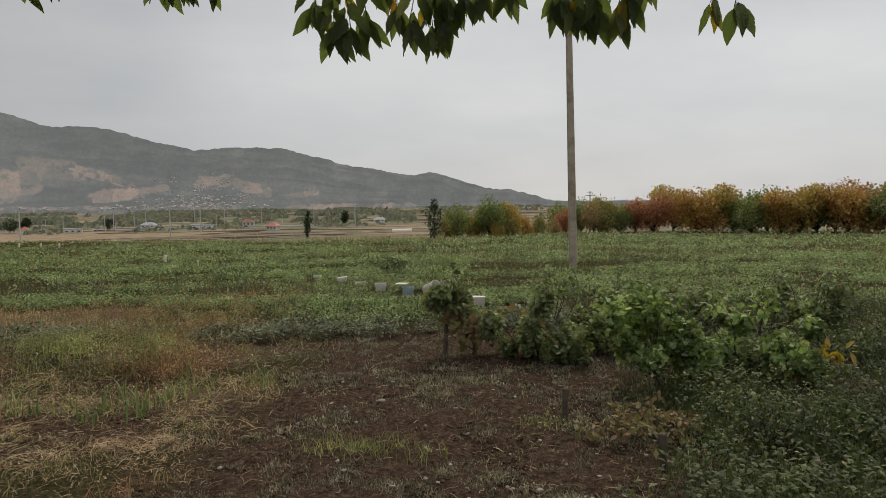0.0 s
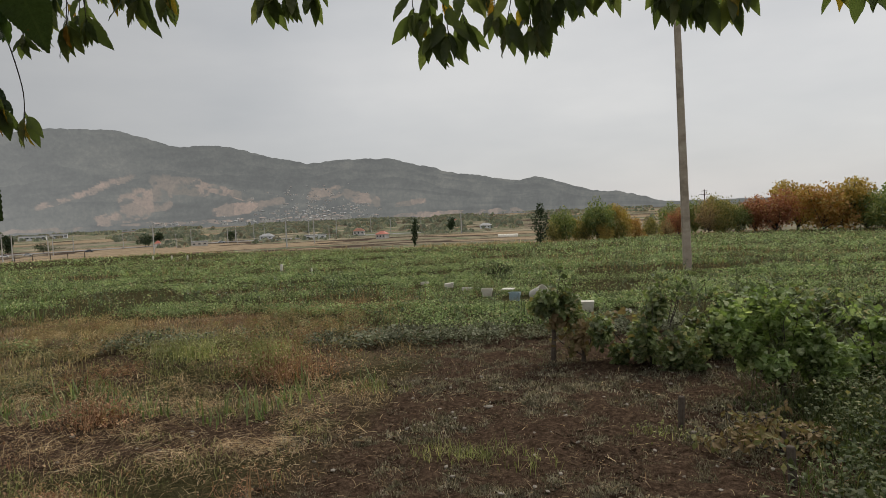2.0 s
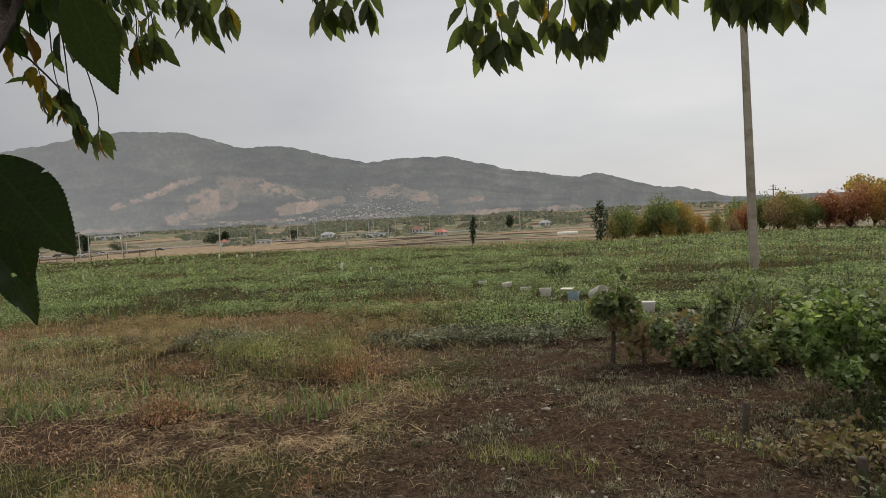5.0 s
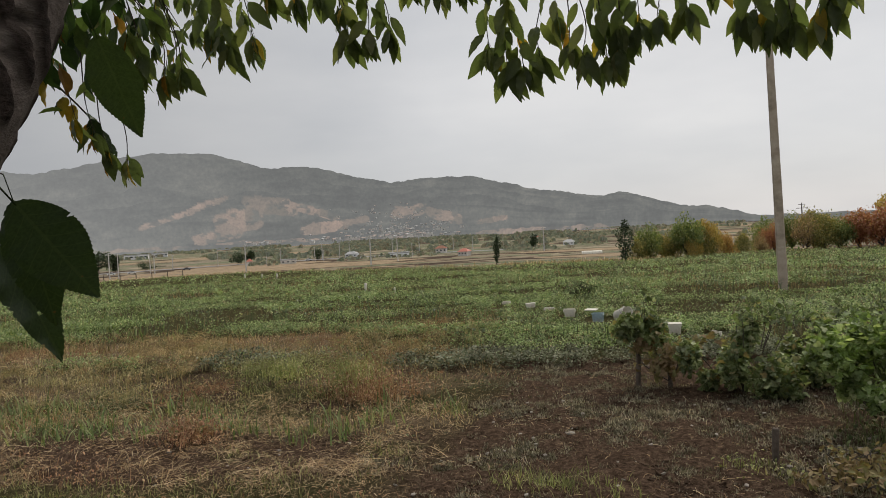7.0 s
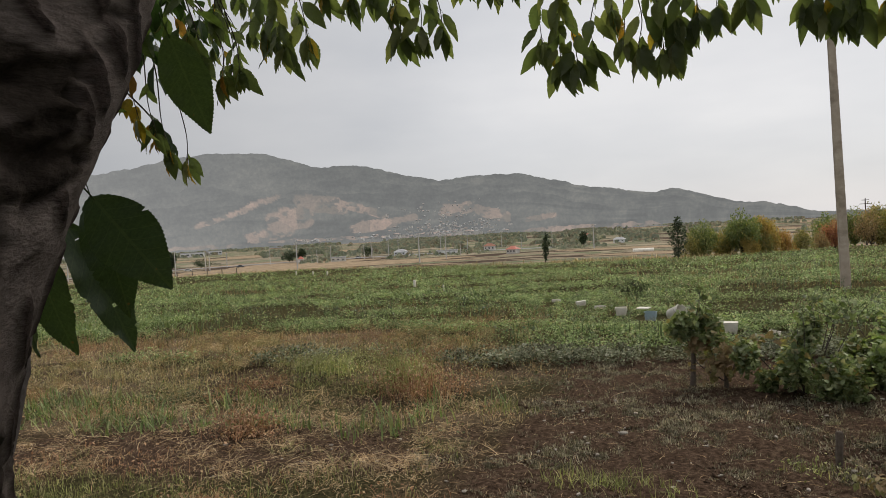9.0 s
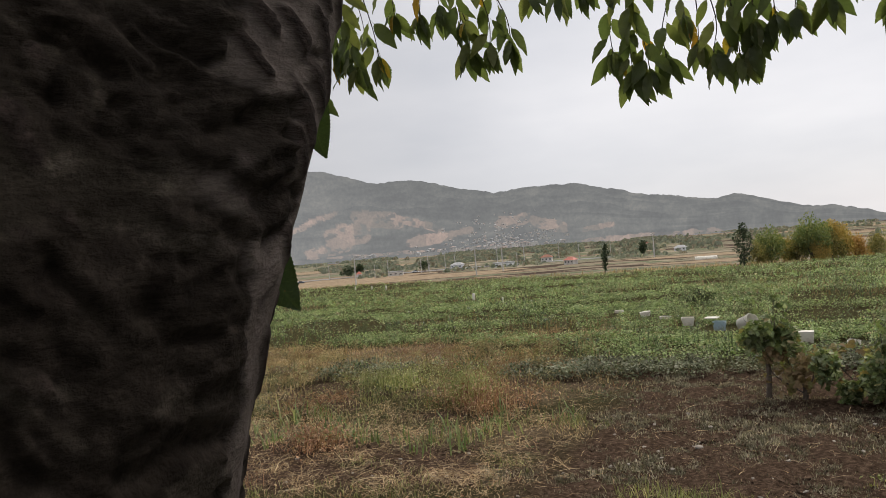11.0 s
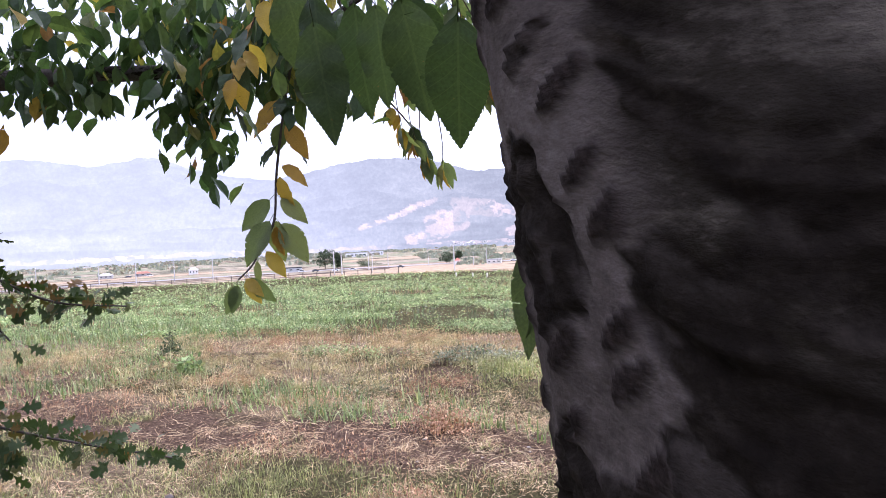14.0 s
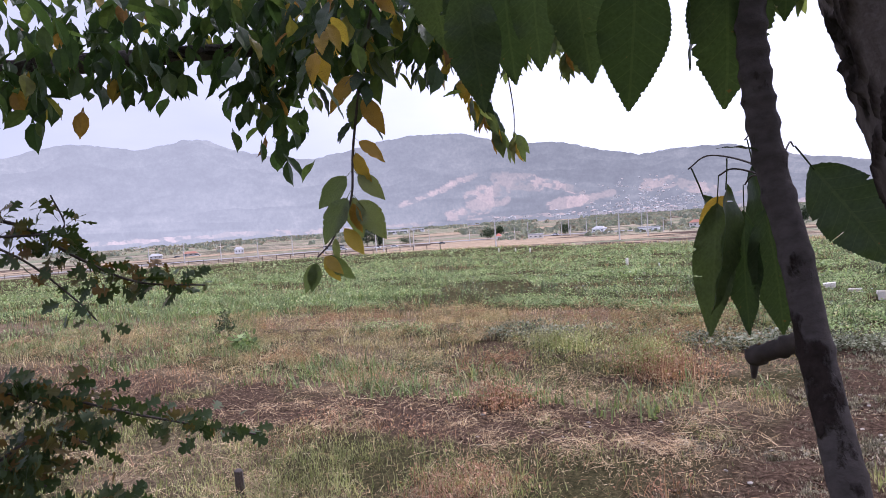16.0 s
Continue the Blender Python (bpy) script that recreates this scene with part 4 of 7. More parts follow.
ry = np.repeat(np.array([5.75, 5.95, 5.4, 5.2, 6.2, 5.15, 5.6, 4.6]), 5) + rng.normal(0, 0.16, 40)
set_b = tufts(rx, ry, 5, 0.06, 0.24, 0.45, 0.015, -0.3)
x, y = sector(12000, 11, 48, 38, 83)
u, v = row_uv(x, y)
x, y = keep(x, y, (v > 11.5) * step01(38, 52, bearing(x, y)) * (0.12 + patchy(x, y, 0.28, 88, 0.42, 0.56)) * 0.8)
set_c = tufts(x, y, 5, 0.11, 0.25, 0.35, 0.018, -0.2)
x, y = sector(9000, 0.7, 6, -180, 180)
x, y = keep(x, y, ((np.abs(bearing(x, y)) > 84) | (bearing(x, y) < -46) | (np.hypot(x, y) < 2.2)) * patchy(x, y, 1.1, 90, 0.4, 0.56))
set_d = tufts(x, y, 5, 0.06, 0.1, 0.5, 0.005, -0.4)
stuff("reed_grass", [set_a, set_b, set_c, set_d], M_TALLGRASS, "pale blue-green broad-bladed grass", "grass")

# low green weeds between the dry patches
x, y = sector(22000, 4.6, 14, -30, 82)
s, d, g = zones(x, y)
u, v = row_uv(x, y)
x, y = keep(x, y, (0.8 * g + 0.2 * d + 0.03 * s) * (0.04 + patchy(x, y, 1.0, 89, 0.5, 0.62)) * (v < 10.5) * (v > 5.6))
stuff("low_green_weeds", [scatter_leaves(x, y, 6, 0.06, 0.028, 0.01, 0.11, 0.55)], M_WEED, "low dark green weeds in patches", "weeds")

# rough grass and weeds under the vines and at the plot's edge
x, y = sector(30000, 3.0, 12, -44, -2)
u, v = row_uv(x, y)
rough = step01(1.6, 2.6, u - 0.5 * (v - 4) + 0.8 * (fbm(x, y, 83) - 0.5)) * (v > 3.0) * (v < 9.5)
x, y = keep(x, y, rough * (0.15 + patchy(x, y, 1.2, 84, 0.4, 0.58)) * 0.6)
stuff("rough_grass", [tufts(x, y, 7, 0.08, 0.24, 0.5, 0.006, -0.3), scatter_leaves(x, y, 4, 0.09, 0.04, 0.02, 0.3, 0.6)],
      leaf_mat("rough_grass_blade", [(0.0, (0.07, 0.09, 0.035)), (0.7, (0.12, 0.145, 0.06)), (0.94, (0.2, 0.2, 0.1)), (1.0, (0.4, 0.33, 0.19))], 0.6, 0.25, gloss=0.15, clump=(3.0, 0.55, 1.3)), "rough dark green grass and weeds at the plot's edge", "grass")


# tall weeds standing out of the crop, with pale seed heads
def build_tall_weeds():
    sets = []
    x, y = sector(1500, 10, 60, -40, 76)
    x, y = keep(x, y, patchy(x, y, 0.14, 95, 0.48, 0.58) * (np.hypot(x, y) < field_edge(x, y) - 5) * clear_of(x, y, 0.8))
    sets.append(tufts(x, y, 6, 0.09, 0.42, 0.25, 0.012))
    sets.append(scatter_leaves(x, y, 9, 0.1, 0.06, 0.06, 0.36, 0.6))
    stuff("tall_weeds", sets, leaf_mat("tall_weed_leaf", [(0.0, (0.07, 0.1, 0.05)), (0.7, (0.12, 0.15, 0.08)), (1.0, (0.25, 0.2, 0.12))], 0.6, 0.25),
          "tall grey-green weeds standing above the crop", "weeds")
    x, y = sector(3200, 13, 70, -40, 78)
    x, y = keep(x, y, patchy(x, y, 0.1, 97, 0.45, 0.6) * (np.hypot(x, y) < field_edge(x, y) - 3) * 0.45)
    n = len(x)
    stuff("pale_seed_heads", [spread(*QUADLEAF, put(x, y, rng.uniform(0.15, 0.5, n)), rng.uniform(0, 6.3, n), rng.normal(0.5, 0.6, n), rng.uniform(0.02, 0.05, n))],
          leaf_mat("seed_head_white", [(0.0, (0.4, 0.4, 0.38)), (1.0, (0.62, 0.62, 0.58))], 0.8, 0.2), "pale white seed heads above the green field", "weeds")


build_tall_weeds()


# stones and clods on the soil
def pebble(seed):
    r = np.random.default_rng(seed)
    bm = bmesh.new()
    bmesh.ops.create_icosphere(bm, subdivisions=1, radius=0.5)
    v = np.array([p.co[:] for p in bm.verts]) * (1 + 0.18 * r.normal(size=(len(bm.verts), 1))) * np.array([1.2, 0.8, 0.55])
    f = np.array([[q.index for q in p.verts] for p in bm.faces])
    bm.free()
    return v, f


x, y = sector(42000, 2.4, 10, -34, 70, 0.9)
s, d, g = zones(x, y)
x, y = keep(x, y, s * (0.2 + 0.8 * patchy(x, y, 2.5, 33, 0.35, 0.6)))
n = len(x)
stuff("soil_clods", [spread(*pebble(3), put(x, y, 0.0), rng.uniform(0, 6.3, n), rng.normal(0, 0.4, n), rng.lognormal(-4.1, 0.5, n))], M_CLOD, "dark crumbly clods of tilled soil", "soil")
x, y = sector(260, 2.6, 8, -30, 44)
s, d, g = zones(x, y)
x, y = keep(x, y, s)
n = len(x)
stuff("small_stones", [spread(*pebble(5), put(x, y, 0.01), rng.uniform(0, 6.3, n), rng.normal(0, 0.3, n), rng.uniform(0.018, 0.04, n))], M_STONE, "small pale stones lying on soil", "stones")
bm = bmesh.new()
bmesh.ops.create_icosphere(bm, subdivisions=2, radius=0.032, matrix=Matrix.Diagonal((1.2, 0.7, 0.5, 1)))
for p in bm.verts:
    p.co *= 1 + 0.25 * noise.noise(p.co * 40)
me = bpy.data.meshes.new("stone")
bm.to_mesh(me)
bm.free()
me.materials.append(M_STONE)
ob = new("stone", me)
ob.matrix_basis = pose(-1.03, 5.64, 0.03, 0, 0, 30)
tagged(ob, "pale flat stone on dark soil", "stone")


# ---------------------------------------------------------------- trees, poles and things in the field
def crown_sets(lobes, leaves, size, seed, template=QUADLEAF, hollow=0.55):
    """Leaves in uneven lobes (centre, radii): corners and triangles."""
    r = np.random.default_rng(seed)
    sets = []
    for (c, rad), n in zip(lobes, leaves):
        d = r.normal(size=(n, 3))
        d /= np.linalg.norm(d, axis=1)[:, None]
        q = hollow + (1 - hollow) * r.random(n) ** 0.6
        q *= 0.78 + 0.44 * fbm(d[:, 0] * 2.2 + seed, d[:, 1] * 2.2 + d[:, 2] * 1.7, seed, 3)
        p = np.array(c) + d * q[:, None] * np.array(rad)
        sets.append(spread(*template, p, r.uniform(0, 6.3, n), r.normal(-0.4, 0.7, n), size * r.uniform(0.6, 1.4, n), r.normal(0, 0.6, n)))
    return sets


def field_tree(label, category, mat, h, spread_w, seed, group, trunk_h=0.18, leaves=1500, size=0.2, gaps=0.55):
    r = np.random.default_rng(seed)
    t = thing("autumn_tree" if category == "tree" else category, label, category, group)
    tube_part("trunk", [(0, 0, -0.1), (0.03, 0.02, h * 0.25), (0.05 * r.normal(), 0.05 * r.normal(), h * 0.55)], 0.035 * h ** 0.8, 0.02 * h ** 0.8, M_TWIG, t, 7, 4)
    lobes, counts = [], []
    for k in range(7):
        a = k * 2.4 + r.uniform(-0.4, 0.4)
        rr = spread_w * r.uniform(0.15, 0.42)
        z = h * r.uniform(max(0.2, trunk_h + 0.24), 0.8)
        c = (rr * math.cos(a), rr * math.sin(a), z)
        tube_part("limb", [(0, 0, h * 0.2), (c[0] * 0.6, c[1] * 0.6, (h * 0.25 + z) / 2), (c[0], c[1], z + 0.1 * h)], 0.014 * h ** 0.8, 0.005 * h, M_TWIG, t, 5, 3)
        lobes.append((c, (spread_w * r.uniform(0.24, 0.36), spread_w * r.uniform(0.24, 0.36), h * r.uniform(0.16, 0.26))))
        counts.append(int(leaves / 9 * r.uniform(0.7, 1.3)))
    lobes.append(((0, 0, h * 0.58), (spread_w * 0.4, spread_w * 0.4, h * 0.38)))
    counts.append(int(leaves * 0.3))
    sets = crown_sets(lobes, counts, size, seed, QUADLEAF, gaps)
    V, F = np.concatenate([v for v, f in sets]), []
    k = 0
    for v, f in sets:
        F.append(f + k)
        k += len(v)
    mesh_part("crown", np_mesh("crown", V, np.concatenate(F), mat), t)
    return t


def on_ground(x, y, dz=0.0):
    return (x, y, float(ground_z(x, y)) + dz)


def build_tree_row():
    kinds = {
        "gold": ("walnut tree with golden yellow autumn leaves", "gold"), "orange": ("walnut tree with orange autumn leaves", "orange"),
        "green": ("walnut tree still mostly green", "green"), "red": ("tree with dark red autumn leaves", "red"),
        "olive": ("walnut tree with olive and yellow leaves", "olive"), "bare": ("half bare tree with sparse brown leaves", "bare"),
    }
    protos = {}
    for k, (name, (label, mat)) in enumerate(kinds.items()):
        protos[name] = field_tree(label, "tree", TREE_MATS[mat], 4.4, 3.6, 31 + k, "autumn trees in a row", 0.1, 3600 if name != "bare" else 2200, 0.21, 0.3)
    # bearing, distance, height, kind, in front and behind
    row = ((-11.8, 67, 0.93, "red"), (-13.3, 71, 1.10, "gold"), (-15.0, 67, 1.03, "orange"), (-16.2, 69, 1.08, "gold"), (-17.6, 70, 1.00, "olive"), (-18.9, 67, 0.97, "green"),
           (-20.0, 73, 1.12, "green"), (-20.9, 67, 1.00, "orange"), (-22.1, 67, 1.03, "gold"), (-23.2, 69, 1.04, "green"), (-24.4, 73, 1.08, "bare"), (-25.2, 67, 1.08, "orange"),
           (-26.1, 71, 1.14, "red"), (-27.0, 67, 1.05, "green"), (-28.2, 68, 1.12, "bare"), (-29.2, 67, 1.13, "gold"), (-30.4, 70, 1.13, "bare"), (-31.6, 67, 1.08, "orange"), (-33.0, 69, 1.08, "gold"))
    used = set()
    for k, (az, d, s, kind) in enumerate(row):
        x, y = -math.sin(radians(az)) * d, math.cos(radians(az)) * d
        m = pose(*on_ground(x, y, -0.85), 0, 0, k * 77)
        if kind not in used:
            used.add(kind)
            t = protos[kind]
            t.matrix_basis = m
        else:
            t = copy_thing(protos[kind], m)
        t.scale = (s * 1.15, s * 1.15, s * 1.12)
    # lower trees and thickets towards the middle
    mid = ((4.7, 52, 0.44, "olive"), (3.9, 53, 0.62, "green"), (2.9, 56, 0.46, "gold"), (2.1, 55, 0.56, "olive"), (1.2, 54, 0.74, "green"), (0.3, 56, 0.6, "olive"), (0.6, 53, 0.36, "gold"), (-0.6, 57, 0.62, "gold"), (-1.7, 58, 0.44, "orange"), (-2.8, 60, 0.46, "olive"),
           (-4.0, 62, 0.42, "bare"), (-4.9, 64, 0.54, "red"), (-4.4, 72, 0.8, "green"), (-6.2, 68, 0.76, "green"), (-7.2, 66, 0.74, "bare"), (-8.3, 66, 0.72, "olive"), (-9.2, 67, 0.66, "green"), (-10.4, 68, 0.7, "red"), (-7.6, 72, 0.84, "olive"))
    for k, (az, d, s, kind) in enumerate(mid):
        x, y = -math.sin(radians(az)) * d, math.cos(radians(az)) * d
        t = copy_thing(protos[kind], pose(*on_ground(x, y, -0.75), 0, 0, k * 61 + 20))
        t.scale = (s * 0.95, s * 0.95, s * 1.3)


build_tree_row()


def cypress(x, y, h, w, seed, label, lean=0.0):
    t = thing("cypress", label, "cypress", "", "", on_ground(x, y))
    r = np.random.default_rng(seed)
    tube_part("trunk", [(0, 0, -0.1), (0, 0, h * 0.3), (lean * 0.5, 0, h * 0.8)], 0.05 * h / 3, 0.015, M_TWIG, t, 6, 3)
    lobes, counts = [], []
    for k in range(9):
        f = k / 8
        z = h * (0.2 + 0.72 * f)
        rad = w * (0.35 + 0.65 * math.sin(math.pi * min(1, 0.2 + 0.8 * (1 - f)))) * r.uniform(0.75, 1.15) * (1 if f < 0.8 else 0.55)
        lobes.append(((r.normal(0, w * 0.12) + lean * f, r.normal(0, w * 0.12), z), (rad, rad, h * 0.13)))
        counts.append(170)
    sets = crown_sets(lobes, counts, h * 0.045, seed)
    V, F, k = np.concatenate([v for v, f in sets]), [], 0
    for v, f in sets:
        F.append(f + k)
        k += len(v)
    mesh_part("crown", np_mesh("crown", V, np.concatenate(F), M_CYP), t)
    return t


cypress(-4.45, 44.2, 2.55, 0.62, 5, "slim dark green cypress at the field's edge")
cypress(-15.0, 52.0, 2.2, 0.3, 6, "small leaning dark cypress beyond the field", 0.15)


# concrete pole, leaning slightly
def build_pole():
    t = thing("utility_pole", "tall weathered concrete pole standing in the field", "pole", "", "", on_ground(1.87, 19.13))
    bm = bmesh.new()
    sect = [(-0.098, -0.078), (-0.078, -0.098), (0.078, -0.098), (0.098, -0.078), (0.098, 0.078), (0.078, 0.098), (-0.078, 0.098), (-0.098, 0.078)]
    rings = []
    for k in range(9):
        f = k / 8
        s = 1.12 - 0.4 * f
        rings.append([bm.verts.new((a * s - 0.17 * f * 8.2 / 9.8, b * s, -0.3 + 8.5 * f)) for a, b in sect])
    for a, b in zip(rings, rings[1:]):
        for k in range(8):
            bm.faces.new((a[k], a[(k + 1) % 8], b[(k + 1) % 8], b[k]))
    bm.faces.new(rings[-1])
    part("shaft", bm, M_CONCRETE, t)
    bm = rod((-0.75, 0, 7.75), (0.45, 0, 7.75), 0.04, 0.04, 8)
    part("crossarm", bm, M_WIRE, t, "grey metal crossarm")
    for k in range(3):
        bm = lathe([(0.0, 0.0), (0.03, 0.0), (0.045, 0.04), (0.03, 0.06), (0.045, 0.09), (0.02, 0.14), (0.0, 0.14)], 10)
        bmesh.ops.translate(bm, vec=(-0.65 + 0.5 * k, 0, 7.79), verts=bm.verts)
        part("insulator", bm, M_WHITE, t, "white porcelain insulator")


build_pole()


# buckets and boxes left in the field
def tub(name, label, size, at, yaw, mat, tilt=(0, 0), lid=False):
    t = thing(name, label, "box", "containers left in the field")
    t.matrix_basis = pose(*at, tilt[0], tilt[1], yaw)
    w, d, h = (q * 0.74 for q in size)
    bm = bmesh.new()
    rings = []
    for s, z, in_ in ((0.86, 0.0, 0), (0.86, 0.004, 0), (0.99, h, 0), (1.04, h, 0), (1.04, h + 0.02, 0), (0.95, h + 0.02, 0), (0.83, 0.02, 0)):
        ring = []
        for k in range(16):
            a = 2 * math.pi * (k + 0.5) / 16
            c, e = math.cos(a), math.sin(a)
            p = 0.32
            ring.append(bm.verts.new((w / 2 * s * math.copysign(abs(c) ** p, c), d / 2 * s * math.copysign(abs(e) ** p, e), z)))
        rings.append(ring)
    for a, b in zip(rings, rings[1:]):
        for k in range(16):
            bm.faces.new((a[k], a[(k + 1) % 16], b[(k + 1) % 16], b[k]))
    bm.faces.new(rings[0][::-1])
    bm.faces.new(rings[-1])
    part("body", bm, mat, t)
    if lid:
        part("lid", box_bm((w * 1.06, d * 1.06, 0.018), (0, 0, h + 0.03), 0.006), mat, t)
    else:
        for sx in (-1, 1):
            part("grip", box_bm((0.012, d * 0.35, 0.03), (sx * w * 0.52, 0, h - 0.02), 0.004), mat, t)
    return t


def bucket(label, r, h, at, yaw, tilt, mat):
    t = thing("bucket", label, "bucket", "containers left in the field")
    t.matrix_basis = pose(*at, tilt, 0, yaw)
    part("body", lathe([(0.0, 0.0), (r * 0.8, 0.0), (r * 0.98, h * 0.93), (r * 1.06, h * 0.93), (r * 1.06, h), (r * 0.97, h), (r * 0.78, 0.012), (0.0, 0.012)], 22), mat, t, smooth=True)
    bm = None
    for k in range(10):
        a, b = math.pi * k / 10, math.pi * (k + 1) / 10
        bm = rod((r * 1.07 * math.cos(a), r * 0.9 * math.sin(a), h * 0.96 - 0.1 * math.sin(a)), (r * 1.07 * math.cos(b), r * 0.9 * math.sin(b), h * 0.96 - 0.1 * math.sin(b)), 0.003, 0.003, 5, bm)
    part("handle", bm, M_WIRE, t, "thin wire handle")
    return t


tub("plastic_tub", "off-white plastic tub standing among low crop", (0.28, 0.2, 0.17), on_ground(-2.34, 12.95, 0.02), 12, M_WHITE)
tub("plastic_crate", "grey-blue plastic crate with its lid ajar", (0.26, 0.2, 0.17), on_ground(-1.69, 12.04, 0.03), -8, M_BLUE)
part("lid", box_bm((0.2, 0.2, 0.015), (-0.12, 0.02, 0.2), 0.005), M_WHITE, bpy.data.objects["plastic_crate"], "pale lid pushed aside")
bucket("white plastic bucket lying tipped over in the crop", 0.125, 0.25, on_ground(-1.38, 12.15, 0.1), 55, 72, M_WHITE)
tub("plastic_tub", "off-white lidded plastic tub beside the vines", (0.25, 0.2, 0.16), on_ground(-0.4, 10.79, 0.02), 4, M_WHITE, (0, 0), True)
tub("plastic_tub", "off-white plastic tub half hidden by vine leaves", (0.2, 0.16, 0.09), on_ground(0.16, 10.77, -0.04), -20, M_WHITE, (14, 6))
tub("plastic_tub", "low white plastic tub in the green crop", (0.27, 0.16, 0.08), on_ground(-3.45, 14.54, 0.06), 18, M_WHITE, (0, -6), True)
tub("plastic_tray", "shallow pale plastic tray lying in the crop", (0.28, 0.18, 0.04), on_ground(-2.94, 13.99, 0.05), 6, M_WHITE)
tub("plastic_tray", "shallow white plastic tray lying in the crop", (0.24, 0.16, 0.05), on_ground(-4.2, 15.31, 0.08), -5, M_WHITE)


# white marker tubes
def marker(x, y, h, r, k):
    t = thing("field_marker", "white plastic marker tube standing in the crop", "marker", "white markers in the field", "", on_ground(x, y))
    bm = lathe([(r * 0.6, -0.05), (r, 0.06), (r, h * 0.9), (r * 0.8, h), (0.0, h)], 12)
    part("tube", bm, M_WHITE, t, smooth=True)
    part("peg", rod((r * 0.4, 0, -0.05), (r * 0.4, 0, h * 1.2), 0.008, 0.006, 6), M_WOOD, t, "thin wooden peg")


for k, (x, y, h, r) in enumerate(((-11.6, 22.9, 0.34, 0.05), (-9.8, 21.5, 0.22, 0.03), (-29.6, 44.0, 0.36, 0.06), (-33.0, 47.0, 0.34, 0.06), (-36.5, 49.5, 0.34, 0.06))):
    marker(x, y, h, r, k)


# short stakes in the soil
def stake(x, y, h, r, lean, label, mat=M_WOOD):
    t = thing("wooden_stake", label, "stake", "stakes among the vines", "", on_ground(x, y))
    t.matrix_basis = pose(*on_ground(x, y), lean, lean * 0.5, 20)
    bm = lathe([(0.0, -0.12), (r * 0.9, -0.1), (r, h * 0.5), (r * 0.93, h * 0.97), (r * 0.75, h), (0.0, h + 0.004)], 9)
    for v in bm.verts:
        v.co += Vector((noise.noise(v.co * 25), noise.noise(v.co * 25 + Vector((5, 0, 0))), 0)) * 0.006
    part("post", bm, mat, t)


stake(0.45, 5.31, 0.24, 0.024, 2, "short grey weathered stake in bare soil")
stake(0.98, 4.35, 0.22, 0.026, -3, "short dark weathered stake among withered vines")
stake(-4.55, 2.35, 0.19, 0.03, 8, "dark broken stump of a stake in grass", M_TWIG)


# ---------------------------------------------------------------- vines and shrubs
VINE = (np.array([[0, 0, 0], [-0.36, -0.06, 0.05], [-0.5, 0.34, 0.02], [-0.3, 0.42, 0.06], [-0.3, 0.75, 0.0], [0, 0.62, 0.05], [0, 1.0, -0.06], [0.3, 0.75, 0.0], [0.3, 0.42, 0.06], [0.5, 0.34, 0.02], [0.36, -0.06, 0.05], [0, 0.35, -0.04]]),
        np.array([[0, 11, 1], [1, 11, 2], [2, 11, 3], [3, 11, 4], [4, 11, 5], [5, 6, 4], [5, 7, 6], [5, 11, 7], [7, 11, 8], [8, 11, 9], [9, 11, 10], [10, 11, 0]]))


def vine_bush(label, x, y, w, d, h, leaves, mat, seed, base=0.25, size=0.05, name="grapevine", template=VINE):
    r = np.random.default_rng(seed)
    t = thing(name, label, "vine" if name == "grapevine" else "shrub", "vines beside the bare soil" if name == "grapevine" else "", "", on_ground(x, y))
    lobes, counts = [], []
    k = max(6, int(10 * w))
    for i in range(k):
        f = i / (k - 1)
        c = (w * (f - 0.5) * 0.95 + r.normal(0, 0.07), r.normal(0, d * 0.22), base + (h - base) * r.uniform(0.12, 0.78))
        q = r.uniform(0.5, 1.25)
        rad = ((w / k * 0.9 + 0.1) * q, d * 0.34 * q, (h - base) * 0.3 * q)
        lobes.append((c, rad))
        counts.append(int(leaves / k * q * 2.1))
        if i % 2 == 0:
            tube_part("cane", [(0.0, 0.0, base * 0.7), (c[0] * 0.6 + r.normal(0, 0.05), c[1] * 0.5, base * 0.5 + c[2] * 0.5), (c[0], c[1], c[2] + rad[2] * 0.8)], 0.007, 0.003, M_TWIG, t, 6, 5)
    # loose shoots standing out of the bush
    for i in range(max(4, int(11 * w))):
        x0, y0 = w * r.uniform(-0.45, 0.45), r.normal(0, d * 0.2)
        top = h * r.uniform(0.9, 1.24)
        tip = (x0 + r.normal(0, 0.16), y0 + r.normal(0, 0.12), top)
        tube_part("shoot", [(x0 * 0.7, y0 * 0.7, base + (h - base) * 0.5), (x0, y0, h * 0.85), tip], 0.004, 0.0015, M_TWIG, t, 5, 4)
        for s in range(4):
            p = Vector((x0, y0, h * 0.85)).lerp(Vector(tip), s / 3)
            lobes.append((tuple(p), (0.05, 0.05, 0.04)))
            counts.append(3)
    tube_part("stock", [(0, 0, -0.05), (0.02, 0.01, base * 0.7), (0.0, 0.03, base + 0.15)], 0.03, 0.018, M_WOOD, t, 8, 5, "gnarled woody stock")
    sets = crown_sets(lobes, counts, size, seed, template, 0.2)
    V, F, k = np.concatenate([v for v, f in sets]), [], 0
    V[:, 2] = np.maximum(V[:, 2], 0.015)
    for v, f in sets:
        F.append(f + k)
        k += len(v)
    mesh_part("foliage", np_mesh("foliage", V, np.concatenate(F), mat), t, "", "stuff")
    return t


vine_bush("small staked grapevine with dark green leaves", -0.66, 7.5, 0.36, 0.35, 0.84, 420, M_VINE, 3, 0.5)
vine_bush("withered brown grapevine shoots", -0.35, 7.45, 0.5, 0.35, 0.5, 120, M_DRY_VINE, 4, 0.1, 0.07)
